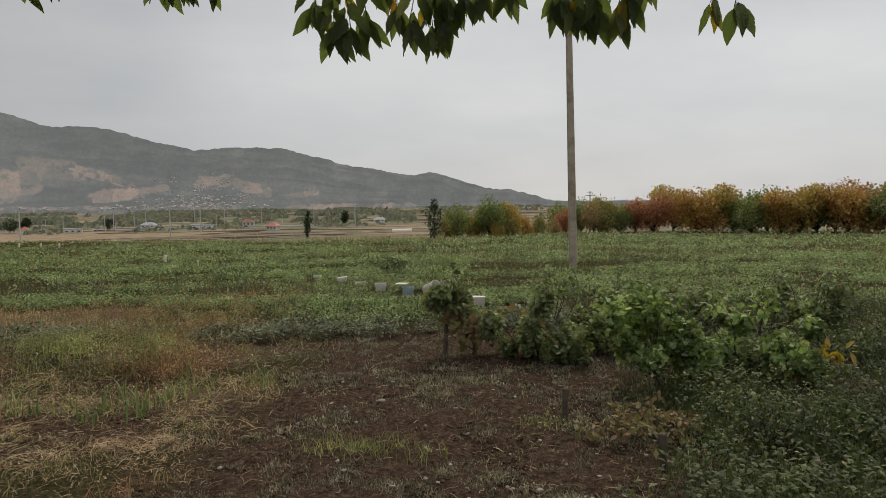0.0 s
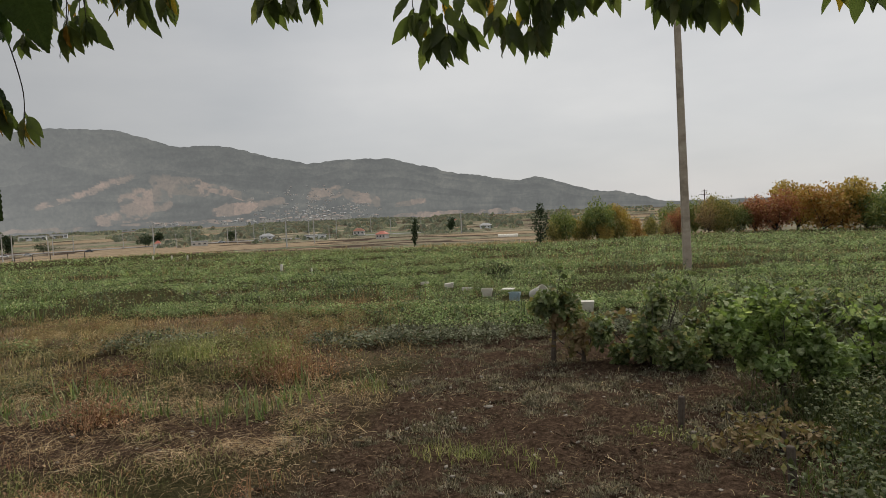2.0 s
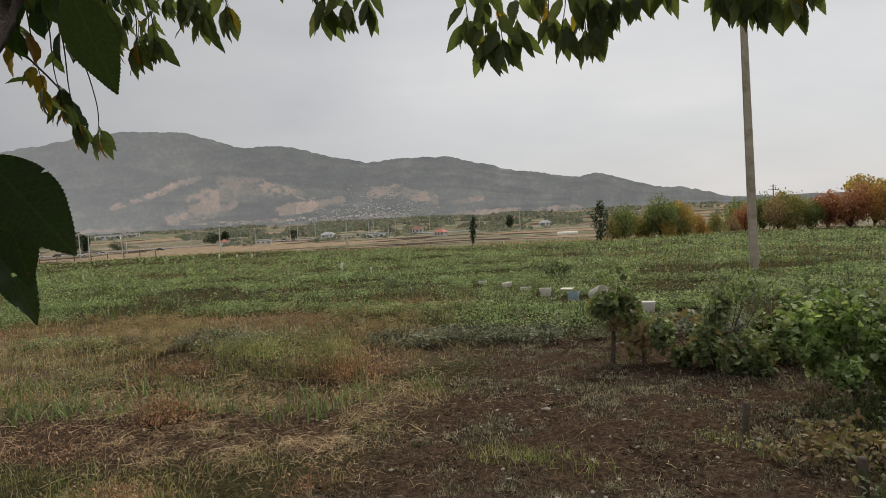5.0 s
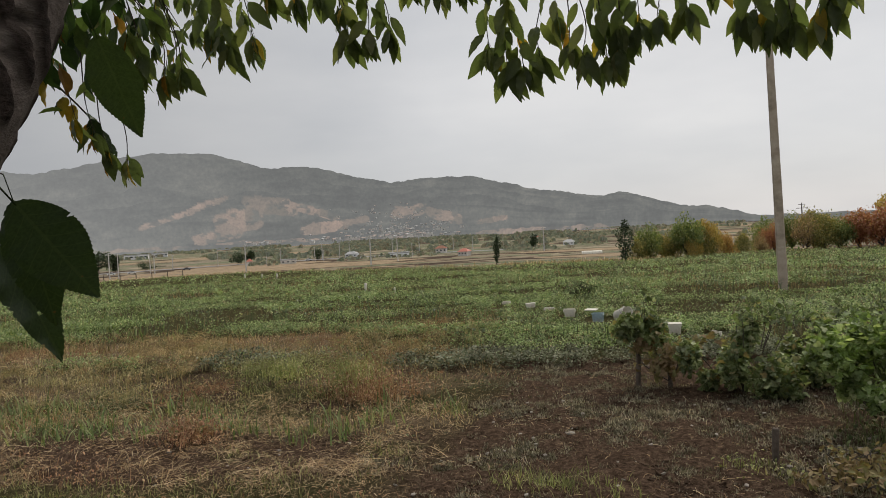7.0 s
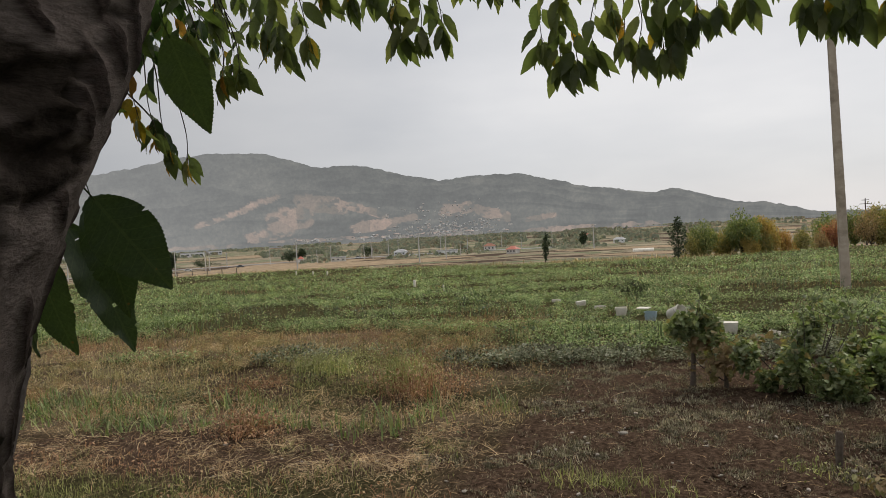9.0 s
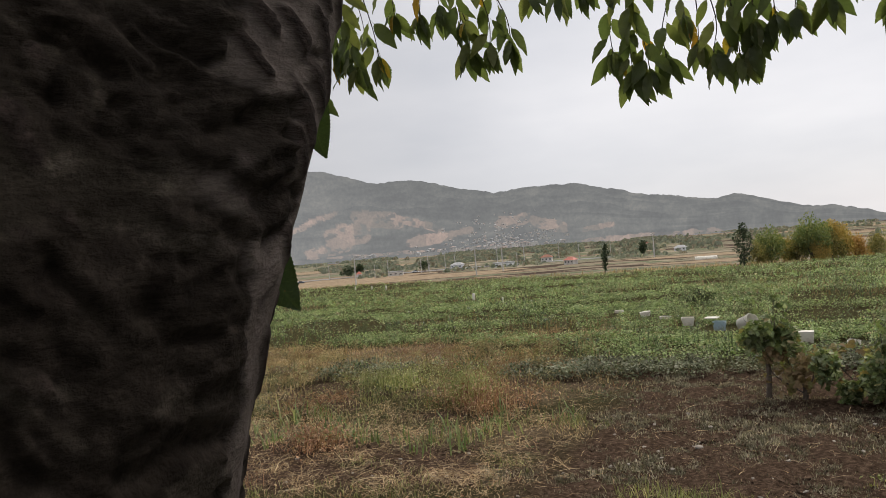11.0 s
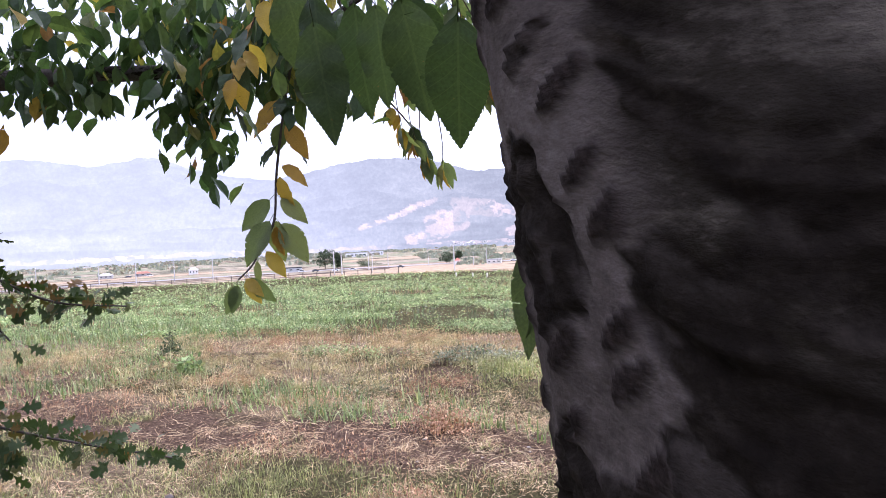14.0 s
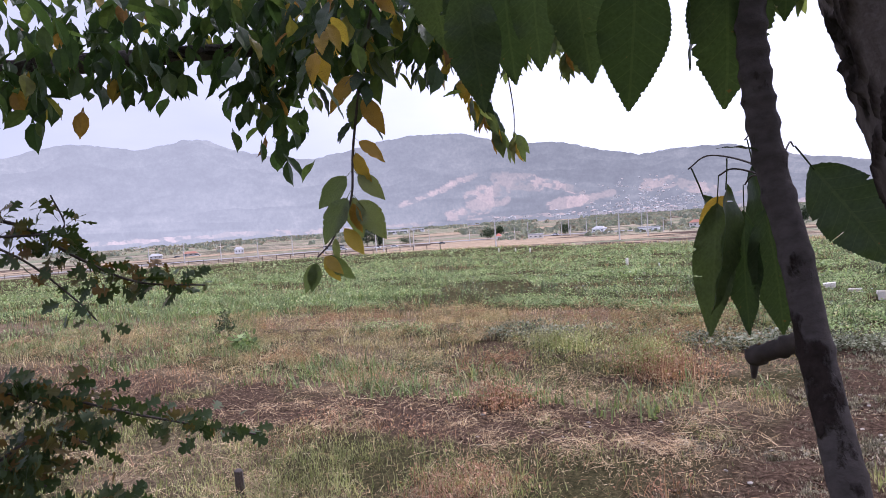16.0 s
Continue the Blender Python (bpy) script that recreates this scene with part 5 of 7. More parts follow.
vine_bush("broad dark green grapevine bush", 0.35, 7.35, 0.9, 0.7, 0.84, 1900, M_VINE, 5, 0.0)
vine_bush("dark green grapevine bush", 1.3, 7.6, 1.1, 0.8, 0.8, 2000, M_VINE, 6, 0.0)
vine_bush("bright green grapevine bush with fresh leaves", 1.3, 6.1, 0.85, 0.7, 0.86, 1600, M_VINE_B, 7, 0.16)
vine_bush("bright green grapevine shoots", 2.2, 6.4, 1.0, 0.7, 0.72, 1600, M_VINE_B, 8, 0.1)
vine_bush("dark grapevine bush in the green field", 3.75, 8.9, 0.8, 0.7, 0.66, 1300, M_VINE, 9, 0.0)
vine_bush("dark grapevine bush behind the others", 1.9, 8.6, 1.4, 0.8, 0.6, 1800, M_VINE, 10, 0.0)
vine_bush("dark green weedy undergrowth beside the soil", 2.0, 4.5, 1.3, 1.1, 0.36, 2600, M_WEED, 12, 0.0, 0.034, "weed_thicket", LEAF)
vine_bush("dark green weedy undergrowth at the plot's edge", 2.95, 5.2, 1.6, 1.4, 0.36, 2800, M_WEED, 13, 0.0, 0.034, "weed_thicket", LEAF)
vine_bush("dark green weedy undergrowth under the vines", 3.4, 6.9, 1.9, 1.3, 0.34, 2400, M_WEED, 14, 0.0, 0.036, "weed_thicket", LEAF)
vine_bush("withered pale vine shoots lying over the soil", 1.05, 4.9, 0.8, 0.6, 0.2, 320, M_DRY_VINE, 15, 0.0, 0.05, "withered_shoots", LEAF)
vine_bush("small low weed with yellow leaves", 2.75, 6.25, 0.3, 0.25, 0.3, 16, M_CHERRY_YEL, 16, 0.12, 0.1, "yellow_weed", LEAF)


def stalk_bush(label, x, y, w, h, n, mat, seed, leaves=5):
    """A loose bush of thin upright stalks with small leaves."""
    r = np.random.default_rng(seed)
    t = thing("dry_bush", label, "bush", "dry bushes beside the soil", "", on_ground(x, y))
    px, py = r.normal(0, w * 0.25, n), r.normal(0, w * 0.2, n)
    hh = h * r.uniform(0.5, 1.15, n)
    a = spread(*BLADE, np.stack([px, py, np.full(n, -0.01)], -1), r.uniform(0, 6.3, n), r.normal(0, 0.35, n), np.stack([np.full(n, 0.06), hh, hh], -1))
    m = n * leaves
    q = spread(*QUADLEAF, np.stack([np.repeat(px, leaves) * 1.4 + r.normal(0, w * 0.1, m), np.repeat(py, leaves) * 1.4 + r.normal(0, w * 0.1, m), r.uniform(0.15, 1.0, m) * np.repeat(hh, leaves)], -1), r.uniform(0, 6.3, m), r.normal(0.3, 0.6, m), r.uniform(0.015, 0.04, m))
    mesh_part("stalk_clump", np_mesh("stalk_clump", np.concatenate([a[0], q[0]]), np.concatenate([a[1], q[1] + len(a[0])]), mat), t, "", "stuff")


stalk_bush("feathery dry bush of yellow-green stalks", -3.66, 6.85, 0.75, 0.5, 300, M_GRASS, 17)
stalk_bush("withered reddish bush of dry stalks", -3.3, 6.6, 0.9, 0.34, 320, M_RED, 18)
stalk_bush("low feathery bush of yellow-green stalks", -5.0, 7.4, 0.9, 0.3, 300, M_GRASS, 19)
stalk_bush("reddish dry weeds in a clump", -4.2, 4.9, 0.5, 0.25, 200, M_RED, 20)
stalk_bush("thin yellow-green grass stalks in a clump", 0.3, 5.15, 0.45, 0.09, 80, M_GRASS, 21, 1)
vine_bush("bright green leafy weed in dry grass", -9.59, 5.73, 0.35, 0.3, 0.2, 160, M_CROP, 19, 0.0, 0.09, "green_weed", LEAF)
for k, (x, y) in enumerate(((-11.5, 6.6), (-2.6, 16.5))):
    vine_bush("grey-green weed bush in the field", x, y, 0.5, 0.4, 0.4, 300, M_WEED, 30 + k, 0.0, 0.045, "weed_bush", LEAF)


# ---------------------------------------------------------------- the plain
def polar(az, d):
    return -math.sin(radians(az)) * d, math.cos(radians(az)) * d


G_FARM = "buildings on the plain"


def house(label, az, d, w, dep, h, yaw, wall, roof, group, z=None, flat=False, windows=3):
    if group == G_FARM:
        w, dep, h = w * 0.55, dep * 0.6, h * 0.6
    x, y = polar(az, d)
    t = thing("house", label, "house", group, "", (x, y, float(ground_z(x, y)) if z is None else z), yaw)
    part("wall", box_bm((w, dep, h + 2), (0, 0, h / 2 - 1)), wall, t)
    bm = bmesh.new()
    if flat:
        box_bm((w * 1.04, dep * 1.04, 0.35), (0, 0, h + 0.17), 0, 1, bm)
    else:
        e, p = 0.35, h * 0.28 + 0.5
        c = [bm.verts.new(v) for v in ((-w / 2 - e, -dep / 2 - e, h - 0.1), (w / 2 + e, -dep / 2 - e, h - 0.1), (w / 2 + e, dep / 2 + e, h - 0.1), (-w / 2 - e, dep / 2 + e, h - 0.1),
                                       (-w / 2 + dep * 0.35, 0, h + p), (w / 2 - dep * 0.35, 0, h + p))]
        for f in ((0, 1, 5, 4), (2, 3, 4, 5), (3, 0, 4), (1, 2, 5), (3, 2, 1, 0)):
            bm.faces.new([c[k] for k in f])
    part("roof", bm, roof, t)
    for k in range(windows):
        part("window", box_bm((w * 0.13, 0.12, h * 0.3), (w * ((k + 0.5) / windows - 0.5), -dep / 2 - 0.02, h * 0.55), 0.02), M_GLASS, t)
    return t


house("small house with a bright red metal roof", 18.7, 240, 6.4, 5, 2.6, -10, M_WALL, M_ROOF_R, G_FARM)
house("pale house with a clay hip roof", 20.6, 285, 8, 6, 3.2, 15, M_WALL, M_ROOF, G_FARM)
house("long low white farm building", 24.1, 265, 14, 6, 2.4, 20, M_WALL_W, M_ROOF_G, G_FARM, None, True)
house("low white building among trees", 27.9, 290, 9, 6, 2.6, 10, M_WALL_W, M_ROOF_G, G_FARM)
house("low pale shed beside the road", 33.0, 262, 10, 5, 2.2, 30, M_WALL, M_ROOF_G, G_FARM, None, True)
house("small kiosk with a red roof", 36.0, 270, 3, 3, 2.6, 30, M_WALL_W, M_ROOF_R, G_FARM, None, False, 1)
house("dark low roadside shed", 49.5, 285, 15, 5, 2.4, 45, M_ROOF_G, M_TYRE, G_FARM, None, True)
house("long pale warehouse far on the plain", 44.2, 560, 30, 12, 5, 40, M_WALL_W, M_ROOF_G, G_FARM, None, True, 5)
house("pale factory hall far on the plain", 42.6, 600, 22, 12, 5, 40, M_WALL_W, M_ROOF_G, G_FARM, None, True, 5)
house("dark roofed house on the far plain", 56.9, 330, 7, 5, 3.4, 60, M_WALL_W, M_ROOF_G, G_FARM)
house("low farm building on the plain", 60.5, 350, 12, 6, 2.2, 60, M_ROOF_G, M_ROOF, G_FARM)
house("low farm building with a grey roof", 63.0, 345, 10, 6, 2.4, 60, M_WALL, M_ROOF_G, G_FARM)
house("small pale house beyond dark trees", 10.2, 300, 8, 5, 2.4, 0, M_WALL_W, M_ROOF_G, G_FARM)
house("small pale house among orchard trees", 12.8, 420, 8, 5, 3, 0, M_WALL_W, M_ROOF, G_FARM)

# a white polytunnel in the stubble
t = thing("polytunnel", "low white plastic-covered growing tunnel", "greenhouse", "", "", on_ground(*polar(8.4, 205)), 8)
bm = bmesh.new()
pr = [[bm.verts.new((sx * 2.9, 1.1 * math.cos(math.pi * k / 8), 0.85 * math.sin(math.pi * k / 8))) for k in range(9)] for sx in (-1, 1)]
for k in range(8):
    bm.faces.new((pr[0][k], pr[0][k + 1], pr[1][k + 1], pr[1][k]))
bm.faces.new(pr[0])
bm.faces.new(pr[1][::-1])
part("cover", bm, M_WHITE, t)


# the village on the mountain's foot
def build_village():
    r = random.Random(4)
    walls, roofs = (M_WALL_V, M_WALL_V, M_WALL), (M_ROOF_G, M_ROOF_V, M_ROOF_G)
    labels = ("pale plastered village house with a grey roof", "white village house with a clay roof muted for haze", "white village house with a light grey roof")
    protos = []
    for k in range(3):
        protos.append(house(labels[k], 20, 1700, 8 + 2 * k, 7, 4.5 + k, 20 * k, walls[k], roofs[k], "village houses", 0.0, k == 2, 1))
    k = 0
    while k < 280:
        az = r.gauss(24.4, 1.9) if k % 4 else r.uniform(19, 37)
        if not 17.5 < az < 37:
            continue
        R = 1000 + abs(r.gauss(0, 420)) if k % 4 else r.uniform(900, 1050)
        x, y = polar(az, R)
        z = float(mountain_z(np.array([az]), np.array([R]))[0])
        m = pose(x, y, z, 0, 0, r.uniform(0, 90))
        if k < 3:
            protos[k].matrix_basis = m
            t = protos[k]
        else:
            t = copy_thing(protos[r.randrange(3)], m)
        s = r.uniform(0.3, 0.62)
        t.scale = (s, s, s)
        k += 1


build_village()


# concrete masts along the road
M_MAST = plain_mat("pale_mast", (0.42, 0.4, 0.38), (0.55, 0.53, 0.5), 1.0, 0.9)


def build_masts():
    def one(h):
        t = thing("road_mast", "thin pale concrete mast beside the road", "pole", "masts along the road")
        part("shaft", rod((0, 0, -0.5), (0, 0, h), 0.22, 0.14, 8), M_MAST, t)
        part("arm", rod((-0.9, 0, h - 0.4), (0.9, 0, h - 0.4), 0.06, 0.06, 6), M_MAST, t)
        return t
    proto = one(8.5)
    spots = ((26.4, 205, 1.02), (36.3, 205, 0.95), (12.2, 250, 1.0), (30.3, 285, 0.8), (28.9, 290, 0.8), (22.4, 300, 0.9), (24.6, 290, 0.8), (19.6, 320, 0.8), (33.6, 280, 0.7), (45.5, 225, 0.85),
             (46.1, 225, 0.85), (43.3, 255, 0.75), (58.3, 250, 0.8), (63.5, 260, 0.75), (55.5, 250, 0.8), (67.5, 250, 0.8), (15.5, 330, 0.7), (50.3, 240, 0.8), (43.0, 246, 0.75), (41.7, 276, 0.65), (38.4, 274, 0.65), (34.7, 257, 0.55), (30.9, 269, 0.65), (30.2, 262, 0.5), (28.1, 298, 0.75), (24.2, 226, 0.95), (23.0, 255, 0.6), (18.0, 300, 0.7), (61, 255, 0.8), (52.8, 245, 0.8))
    for k, (az, d, s) in enumerate(spots):
        x, y = polar(az, d)
        m = pose(*on_ground(x, y), 0, 0, az)
        t = copy_thing(proto, m) if k else proto
        t.matrix_basis = m
        t.scale = (s, s, s)
    # line mast with two crossarms behind the autumn trees
    x, y = polar(-6.9, 150)
    t = thing("power_mast", "dark power mast with two crossarms behind trees", "pole", "", "", on_ground(x, y))
    part("shaft", rod((0, 0, -0.5), (0, 0, 9.7), 0.16, 0.09, 8), M_TWIG, t)
    for z, w in ((9.4, 0.6), (8.7, 0.95)):
        part("crossarm", rod((-w, 0, z), (w, 0, z), 0.05, 0.05, 6), M_TWIG, t)


build_masts()


# parked and passing cars on the road
def build_cars():
    def car(mat, label):
        t = thing("car", label, "car", "cars on the road")
        bm = box_bm((4.2, 1.7, 0.62), (0, 0, 0.62), 0.12)
        part("body", bm, mat, t)
        bm = box_bm((2.4, 1.55, 0.55), (-0.15, 0, 1.2), 0.1, 0.78)
        part("cabin", bm, M_GLASS, t, "dark glazed cabin")
        part("roof", box_bm((1.8, 1.2, 0.06), (-0.15, 0, 1.5), 0.02), mat, t)
        for sx in (-1.3, 1.3):
            for sy in (-0.78, 0.78):
                bm = rod((sx, sy - 0.1, 0.32), (sx, sy + 0.1, 0.32), 0.32, 0.32, 14)
                part("wheel", bm, M_TYRE, t)
        return t
    white, dark = car(M_CAR_W, "white car on the far road"), car(M_CAR_D, "dark car on the far road")
    for k, (az, d, kind) in enumerate(((46.0, 262, 0), (47.6, 268, 1), (48.7, 270, 0), (44.6, 262, 0), (33.5, 275, 0), (31.4, 280, 0), (27.0, 275, 0), (40.7, 262, 1), (60.0, 340, 0), (61.5, 338, 1), (35.0, 272, 1))):
        x, y = polar(az, d)
        proto = dark if kind else white
        m = pose(*on_ground(x, y), 0, 0, az + (0 if k % 2 else 180))
        car_ob = proto if k < 2 else copy_thing(proto, m)
        car_ob.matrix_basis = m
        car_ob.scale = (0.62, 0.62, 0.62)


build_cars()


# road across the plain
def build_road():
    bm = bmesh.new()
    a = np.radians(np.arange(14, 90, 1.0))
    rows = []
    for q in a:
        d = 268 + 18 * math.sin(q * 3)
        rows.append([bm.verts.new((-math.sin(q) * (d + o), math.cos(q) * (d + o), float(ground_z(-math.sin(q) * (d + o), math.cos(q) * (d + o))) + 0.12)) for o in (-5, 0, 5)])
    for p, q in zip(rows, rows[1:]):
        for k in range(2):
            bm.faces.new((p[k], p[k + 1], q[k + 1], q[k]))
    me = bpy.data.meshes.new("road")
    bm.to_mesh(me)
    bm.free()
    me.materials.append(plain_mat("worn_asphalt", (0.17, 0.165, 0.16), (0.26, 0.25, 0.24), 0.5, 0.9))
    tagged(new("road", me), "grey asphalt road crossing the plain", "road", "", "structure")


build_road()


# wire fence along the field's far side
def build_fence():
    t = thing("field_fence", "row of thin grey posts with wire at the field's end", "fence")
    me = None
    last = None
    wire = None
    for k in range(30):
        az = 41 + k * 1.1
        x0, y0 = polar(az, 1.0)
        d = float(field_edge(np.array(x0), np.array(y0))) + 5
        x, y = polar(az, d)
        p = Vector(on_ground(x, y))
        if me is None:
            ob = part("post", box_bm((0.09, 0.09, 1.2), (0, 0, 0.5), 0.01), M_WOOD, t)
            me = ob.data
        else:
            ob = new("post", me)
            ob.parent = t
        ob.location = p
        if last is not None:
            for z in (0.55, 0.95):
                wire = rod(last + Vector((0, 0, z)), p + Vector((0, 0, z)), 0.012, 0.012, 4, wire)
        last = p
    part("wire", wire, M_WIRE, t)


build_fence()


# woods, hedges and orchards on the plain
def build_far_woods():
    r = np.random.default_rng(8)
    clump = (np.array([[-0.5, 0, 0.1], [0.5, 0, 0.1], [0.35, 0.1, 0.75], [-0.35, -0.1, 0.8], [0, 0, 1.0], [0, -0.5, 0.1], [0, 0.5, 0.1], [0.1, 0.33, 0.8], [-0.1, -0.33, 0.75]]),
             np.array([[0, 1, 2], [0, 2, 3], [3, 2, 4], [5, 6, 7], [5, 7, 8], [8, 7, 4]]))
    green, brown = [], []
    bands = ((7, 34, 330, 520, 3400, 2.8), (12, 33, 420, 800, 8000, 3.6), (30, 46, 380, 900, 2600, 3.2), (46, 80, 380, 900, 3000, 3.0), (-6, 14, 340, 900, 2600, 3.4), (7, 36, 250, 330, 700, 1.8), (18, 60, 560, 830, 1500, 4.0))
    for a0, a1, d0, d1, n, size in bands:
        az, d = r.uniform(a0, a1, n), r.uniform(d0, d1, n)
        x, y = -np.sin(np.radians(az)) * d, np.cos(np.radians(az)) * d
        k = fbm(az * 0.5, d * 0.012, 91, 3) > 0.49
        x, y = x[k], y[k]
        m = len(x)
        pick = r.random(m) < 0.75
        for sel, out in ((pick, green), (~pick, brown)):
            q = int(sel.sum())
            out.append(spread(*clump, np.stack([x[sel], y[sel], ground_z(x[sel], y[sel])], -1), r.uniform(0, 6.3, q), r.normal(0, 0.1, q),
                              np.stack([size * r.uniform(0.6, 1.3, q), size * r.uniform(0.6, 1.3, q), size * r.uniform(0.35, 0.9, q)], -1)))
    # distance haze is put into both foliage colours: paled and greyed
    stuff("far_woods", green, leaf_mat("hazed_foliage", [(0.0, (0.2, 0.22, 0.18)), (0.6, (0.3, 0.315, 0.26)), (1.0, (0.45, 0.42, 0.34))], 0.9, 0.2, scale=0.8), "grey-green trees and hedges across the plain", "trees")
    stuff("far_autumn_woods", brown, leaf_mat("hazed_autumn_foliage", [(0.0, (0.26, 0.23, 0.17)), (1.0, (0.38, 0.33, 0.25))], 0.9, 0.1, scale=0.8), "brownish autumn trees across the plain", "trees")


build_far_woods()


def plain_tree(label, az, d, h, w, seed):
    t = field_tree(label, "plain_tree", M_CYP, h, w, seed, "trees on the plain", -0.1, 1100, h * 0.09, 0.3)
    t.name = "plain_tree"
    t["category"] = "tree"
    x, y = polar(az, d)
    t.matrix_basis = pose(*on_ground(x, y), 0, 0, seed * 40)


plain_tree("round dark green tree beside the road", 36.9, 285, 5.6, 5.2, 71)
plain_tree("dark green columnar tree beside the road", 35.9, 285, 6.0, 3.8, 72)
plain_tree("large dark green tree on the plain", 46.8, 300, 8.6, 8.5, 73)
plain_tree("slim dark tree beside a larger one", 45.7, 300, 7.2, 3.0, 74)
plain_tree("low dark roadside bush", 43.6, 290, 3.6, 7, 75)
plain_tree("dark tree beside the white house", 13.0, 300, 6.0, 3.4, 76)
plain_tree("dark tree among fields", 30.6, 290, 4.5, 5.0, 77)


# ---------------------------------------------------------------- the cherry tree
def cherry_leaf_mesh(name, width, curl, fold, seed, mat, teeth=58, holes=True):
    """A toothed, pointed leaf along +y with its stalk, 1 long, slightly folded and curled."""
    r = np.random.default_rng(seed)
    bm = bmesh.new()
    cols = (-1, -0.55, 0, 0.55, 1)
    rows = []
    for k in range(teeth + 1):
        f = k / teeth
        w = width * (math.sin(math.pi * min(1, f ** 0.85)) ** 0.8 * (1 - 0.35 * f ** 3)) if 0 < f < 1 else 0.0
        w *= 1.02 if k % 2 else 0.985
        y = 0.16 + 0.84 * f + (0.008 if k % 2 else 0.0)
        if holes and r.random() < 0.03:
            w *= 0.85
        zc = -curl * f * f
        row = []
        for c in cols:
            wav = 0.012 * math.sin(f * 21 + c * 3 + seed) * abs(c)
            row.append(bm.verts.new((c * w, y, zc + fold * abs(c) * w + wav - 0.03 * abs(c) ** 2 * w)))
        rows.append(row)
    for a, b in zip(rows, rows[1:]):
        for k in range(4):
            if holes and r.random() < 0.0015:
                continue
            bm.faces.new((a[k], a[k + 1], b[k + 1], b[k]))
    rod((0, 0, 0.02), (0, 0.1, 0.012), 0.005, 0.005, 5, bm)
    rod((0, 0.1, 0.012), (0, 0.2, -0.002), 0.005, 0.0045, 5, bm)
    bmesh.ops.remove_doubles(bm, verts=bm.verts, dist=0.0005)
    me = bpy.data.meshes.new(name)
    for f in bm.faces:
        f.smooth = True
    bm.to_mesh(me)
    bm.free()
    me.materials.append(mat)
    return me


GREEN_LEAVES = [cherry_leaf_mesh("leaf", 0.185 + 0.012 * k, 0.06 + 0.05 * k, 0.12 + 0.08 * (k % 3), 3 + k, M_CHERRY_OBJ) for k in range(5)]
LIT_LEAVES = [cherry_leaf_mesh("leaf", 0.19 + 0.012 * k, 0.06 + 0.05 * k, 0.12 + 0.08 * (k % 3), 23 + k, M_CHERRY_LIT) for k in range(5)]
YELLOW_LEAVES = [cherry_leaf_mesh("yellow_leaf", 0.2, 0.1 + 0.1 * k, 0.25, 13 + k, M_CHERRY_YEL) for k in range(2)]

tree = thing("cherry_tree", "cherry tree with pale blotched bark and drooping leaves", "tree")


def hang_leaf(a, b, face, me, parent, label="", scale=None):
    """One leaf from its stalk's foot a to its tip b, with its face turned towards face."""
    a, b, face = Vector(a), Vector(b), Vector(face)
    yv = (b - a).normalized()
    zv = (face - yv * face.dot(yv)).normalized()
    xv = yv.cross(zv)
    s = (b - a).length
    ob = new("leaf", me)
    ob.parent = parent
    m = Matrix((xv, yv, zv)).transposed().to_4x4()
    ob.matrix_basis = Matrix.Translation(a) @ m @ Matrix.Diagonal((s, s, s, 1))
    return tagged(ob, label) if label else ob


# the trunk at rising heights: its axis, girth, and how far from round it is
TRUNK_Z = (1.2, 1.45, 1.55, 1.65, 1.75, 1.85, 1.95, 2.1, 2.3)
TRUNK_X = (-0.2408, -0.2913, -0.3114, -0.3316, -0.3559, -0.3879, -0.4141, -0.4533, -0.5056)
TRUNK_Y = (-0.0068, 0.0659, 0.0949, 0.124, 0.1482, 0.203, 0.2412, 0.2985, 0.3748)
TRUNK_R = (0.122, 0.1159, 0.1154, 0.119, 0.1244, 0.135, 0.145, 0.148, 0.1458)
TRUNK_LOBES = (
    (2, (0.0, 0.0, 0.0, 0.0, -0.001, 0.0071, 0.0092, 0.0071, 0.0026), (0.0, -0.0112, -0.0154, -0.0175, -0.0134, -0.0024, 0.0045, 0.0069, 0.0059)),
    (3, (0.0034, 0.0055, 0.0049, 0.0013, -0.0081, -0.0172, -0.017, -0.0109, -0.0017), (0.0, 0.0023, 0.0032, 0.0035, 0.0015, -0.0042, -0.008, -0.0074, -0.0038)),
    (4, (0.0033, 0.006, 0.0057, 0.0022, -0.007, -0.0076, -0.0072, -0.0044, 0.0), (0.0016, 0.0013, 0.0006, -0.0014, -0.0061, -0.004, -0.0036, -0.0021, 0.0)))


def lenticels(u, z, lean, seed, long=0.046, wide=0.021):
    """Slanting corky ovals on a jittered lattice: 0 to 1."""
    c, d = math.cos(lean), math.sin(lean)
    a, b = (u * c + z * d) / long, (-u * d + z * c) / wide
    best = np.full(u.shape, 9.0)
    for i in (-1, 0, 1):
        for j in (-1, 0, 1):
            ca, cb = np.floor(a) + i, np.floor(b) + j
            h1, h2, h3 = (lattice(ca + 0.0, cb + 0.0, seed + k) for k in (1, 2, 3))
            big = 0.16 + 0.3 * h3
            q = np.hypot((a - ca - 0.2 - 0.6 * h1) / (big * 1.05), (b - cb - 0.2 - 0.6 * h2) / (big * 0.72))
            best = np.minimum(best, np.where(h3 > 0.36, q, 9.0))
    return 1 - step01(0.78, 1.08, best + 0.5 * (fbm(u * 160, z * 160, seed, 3) - 0.5))


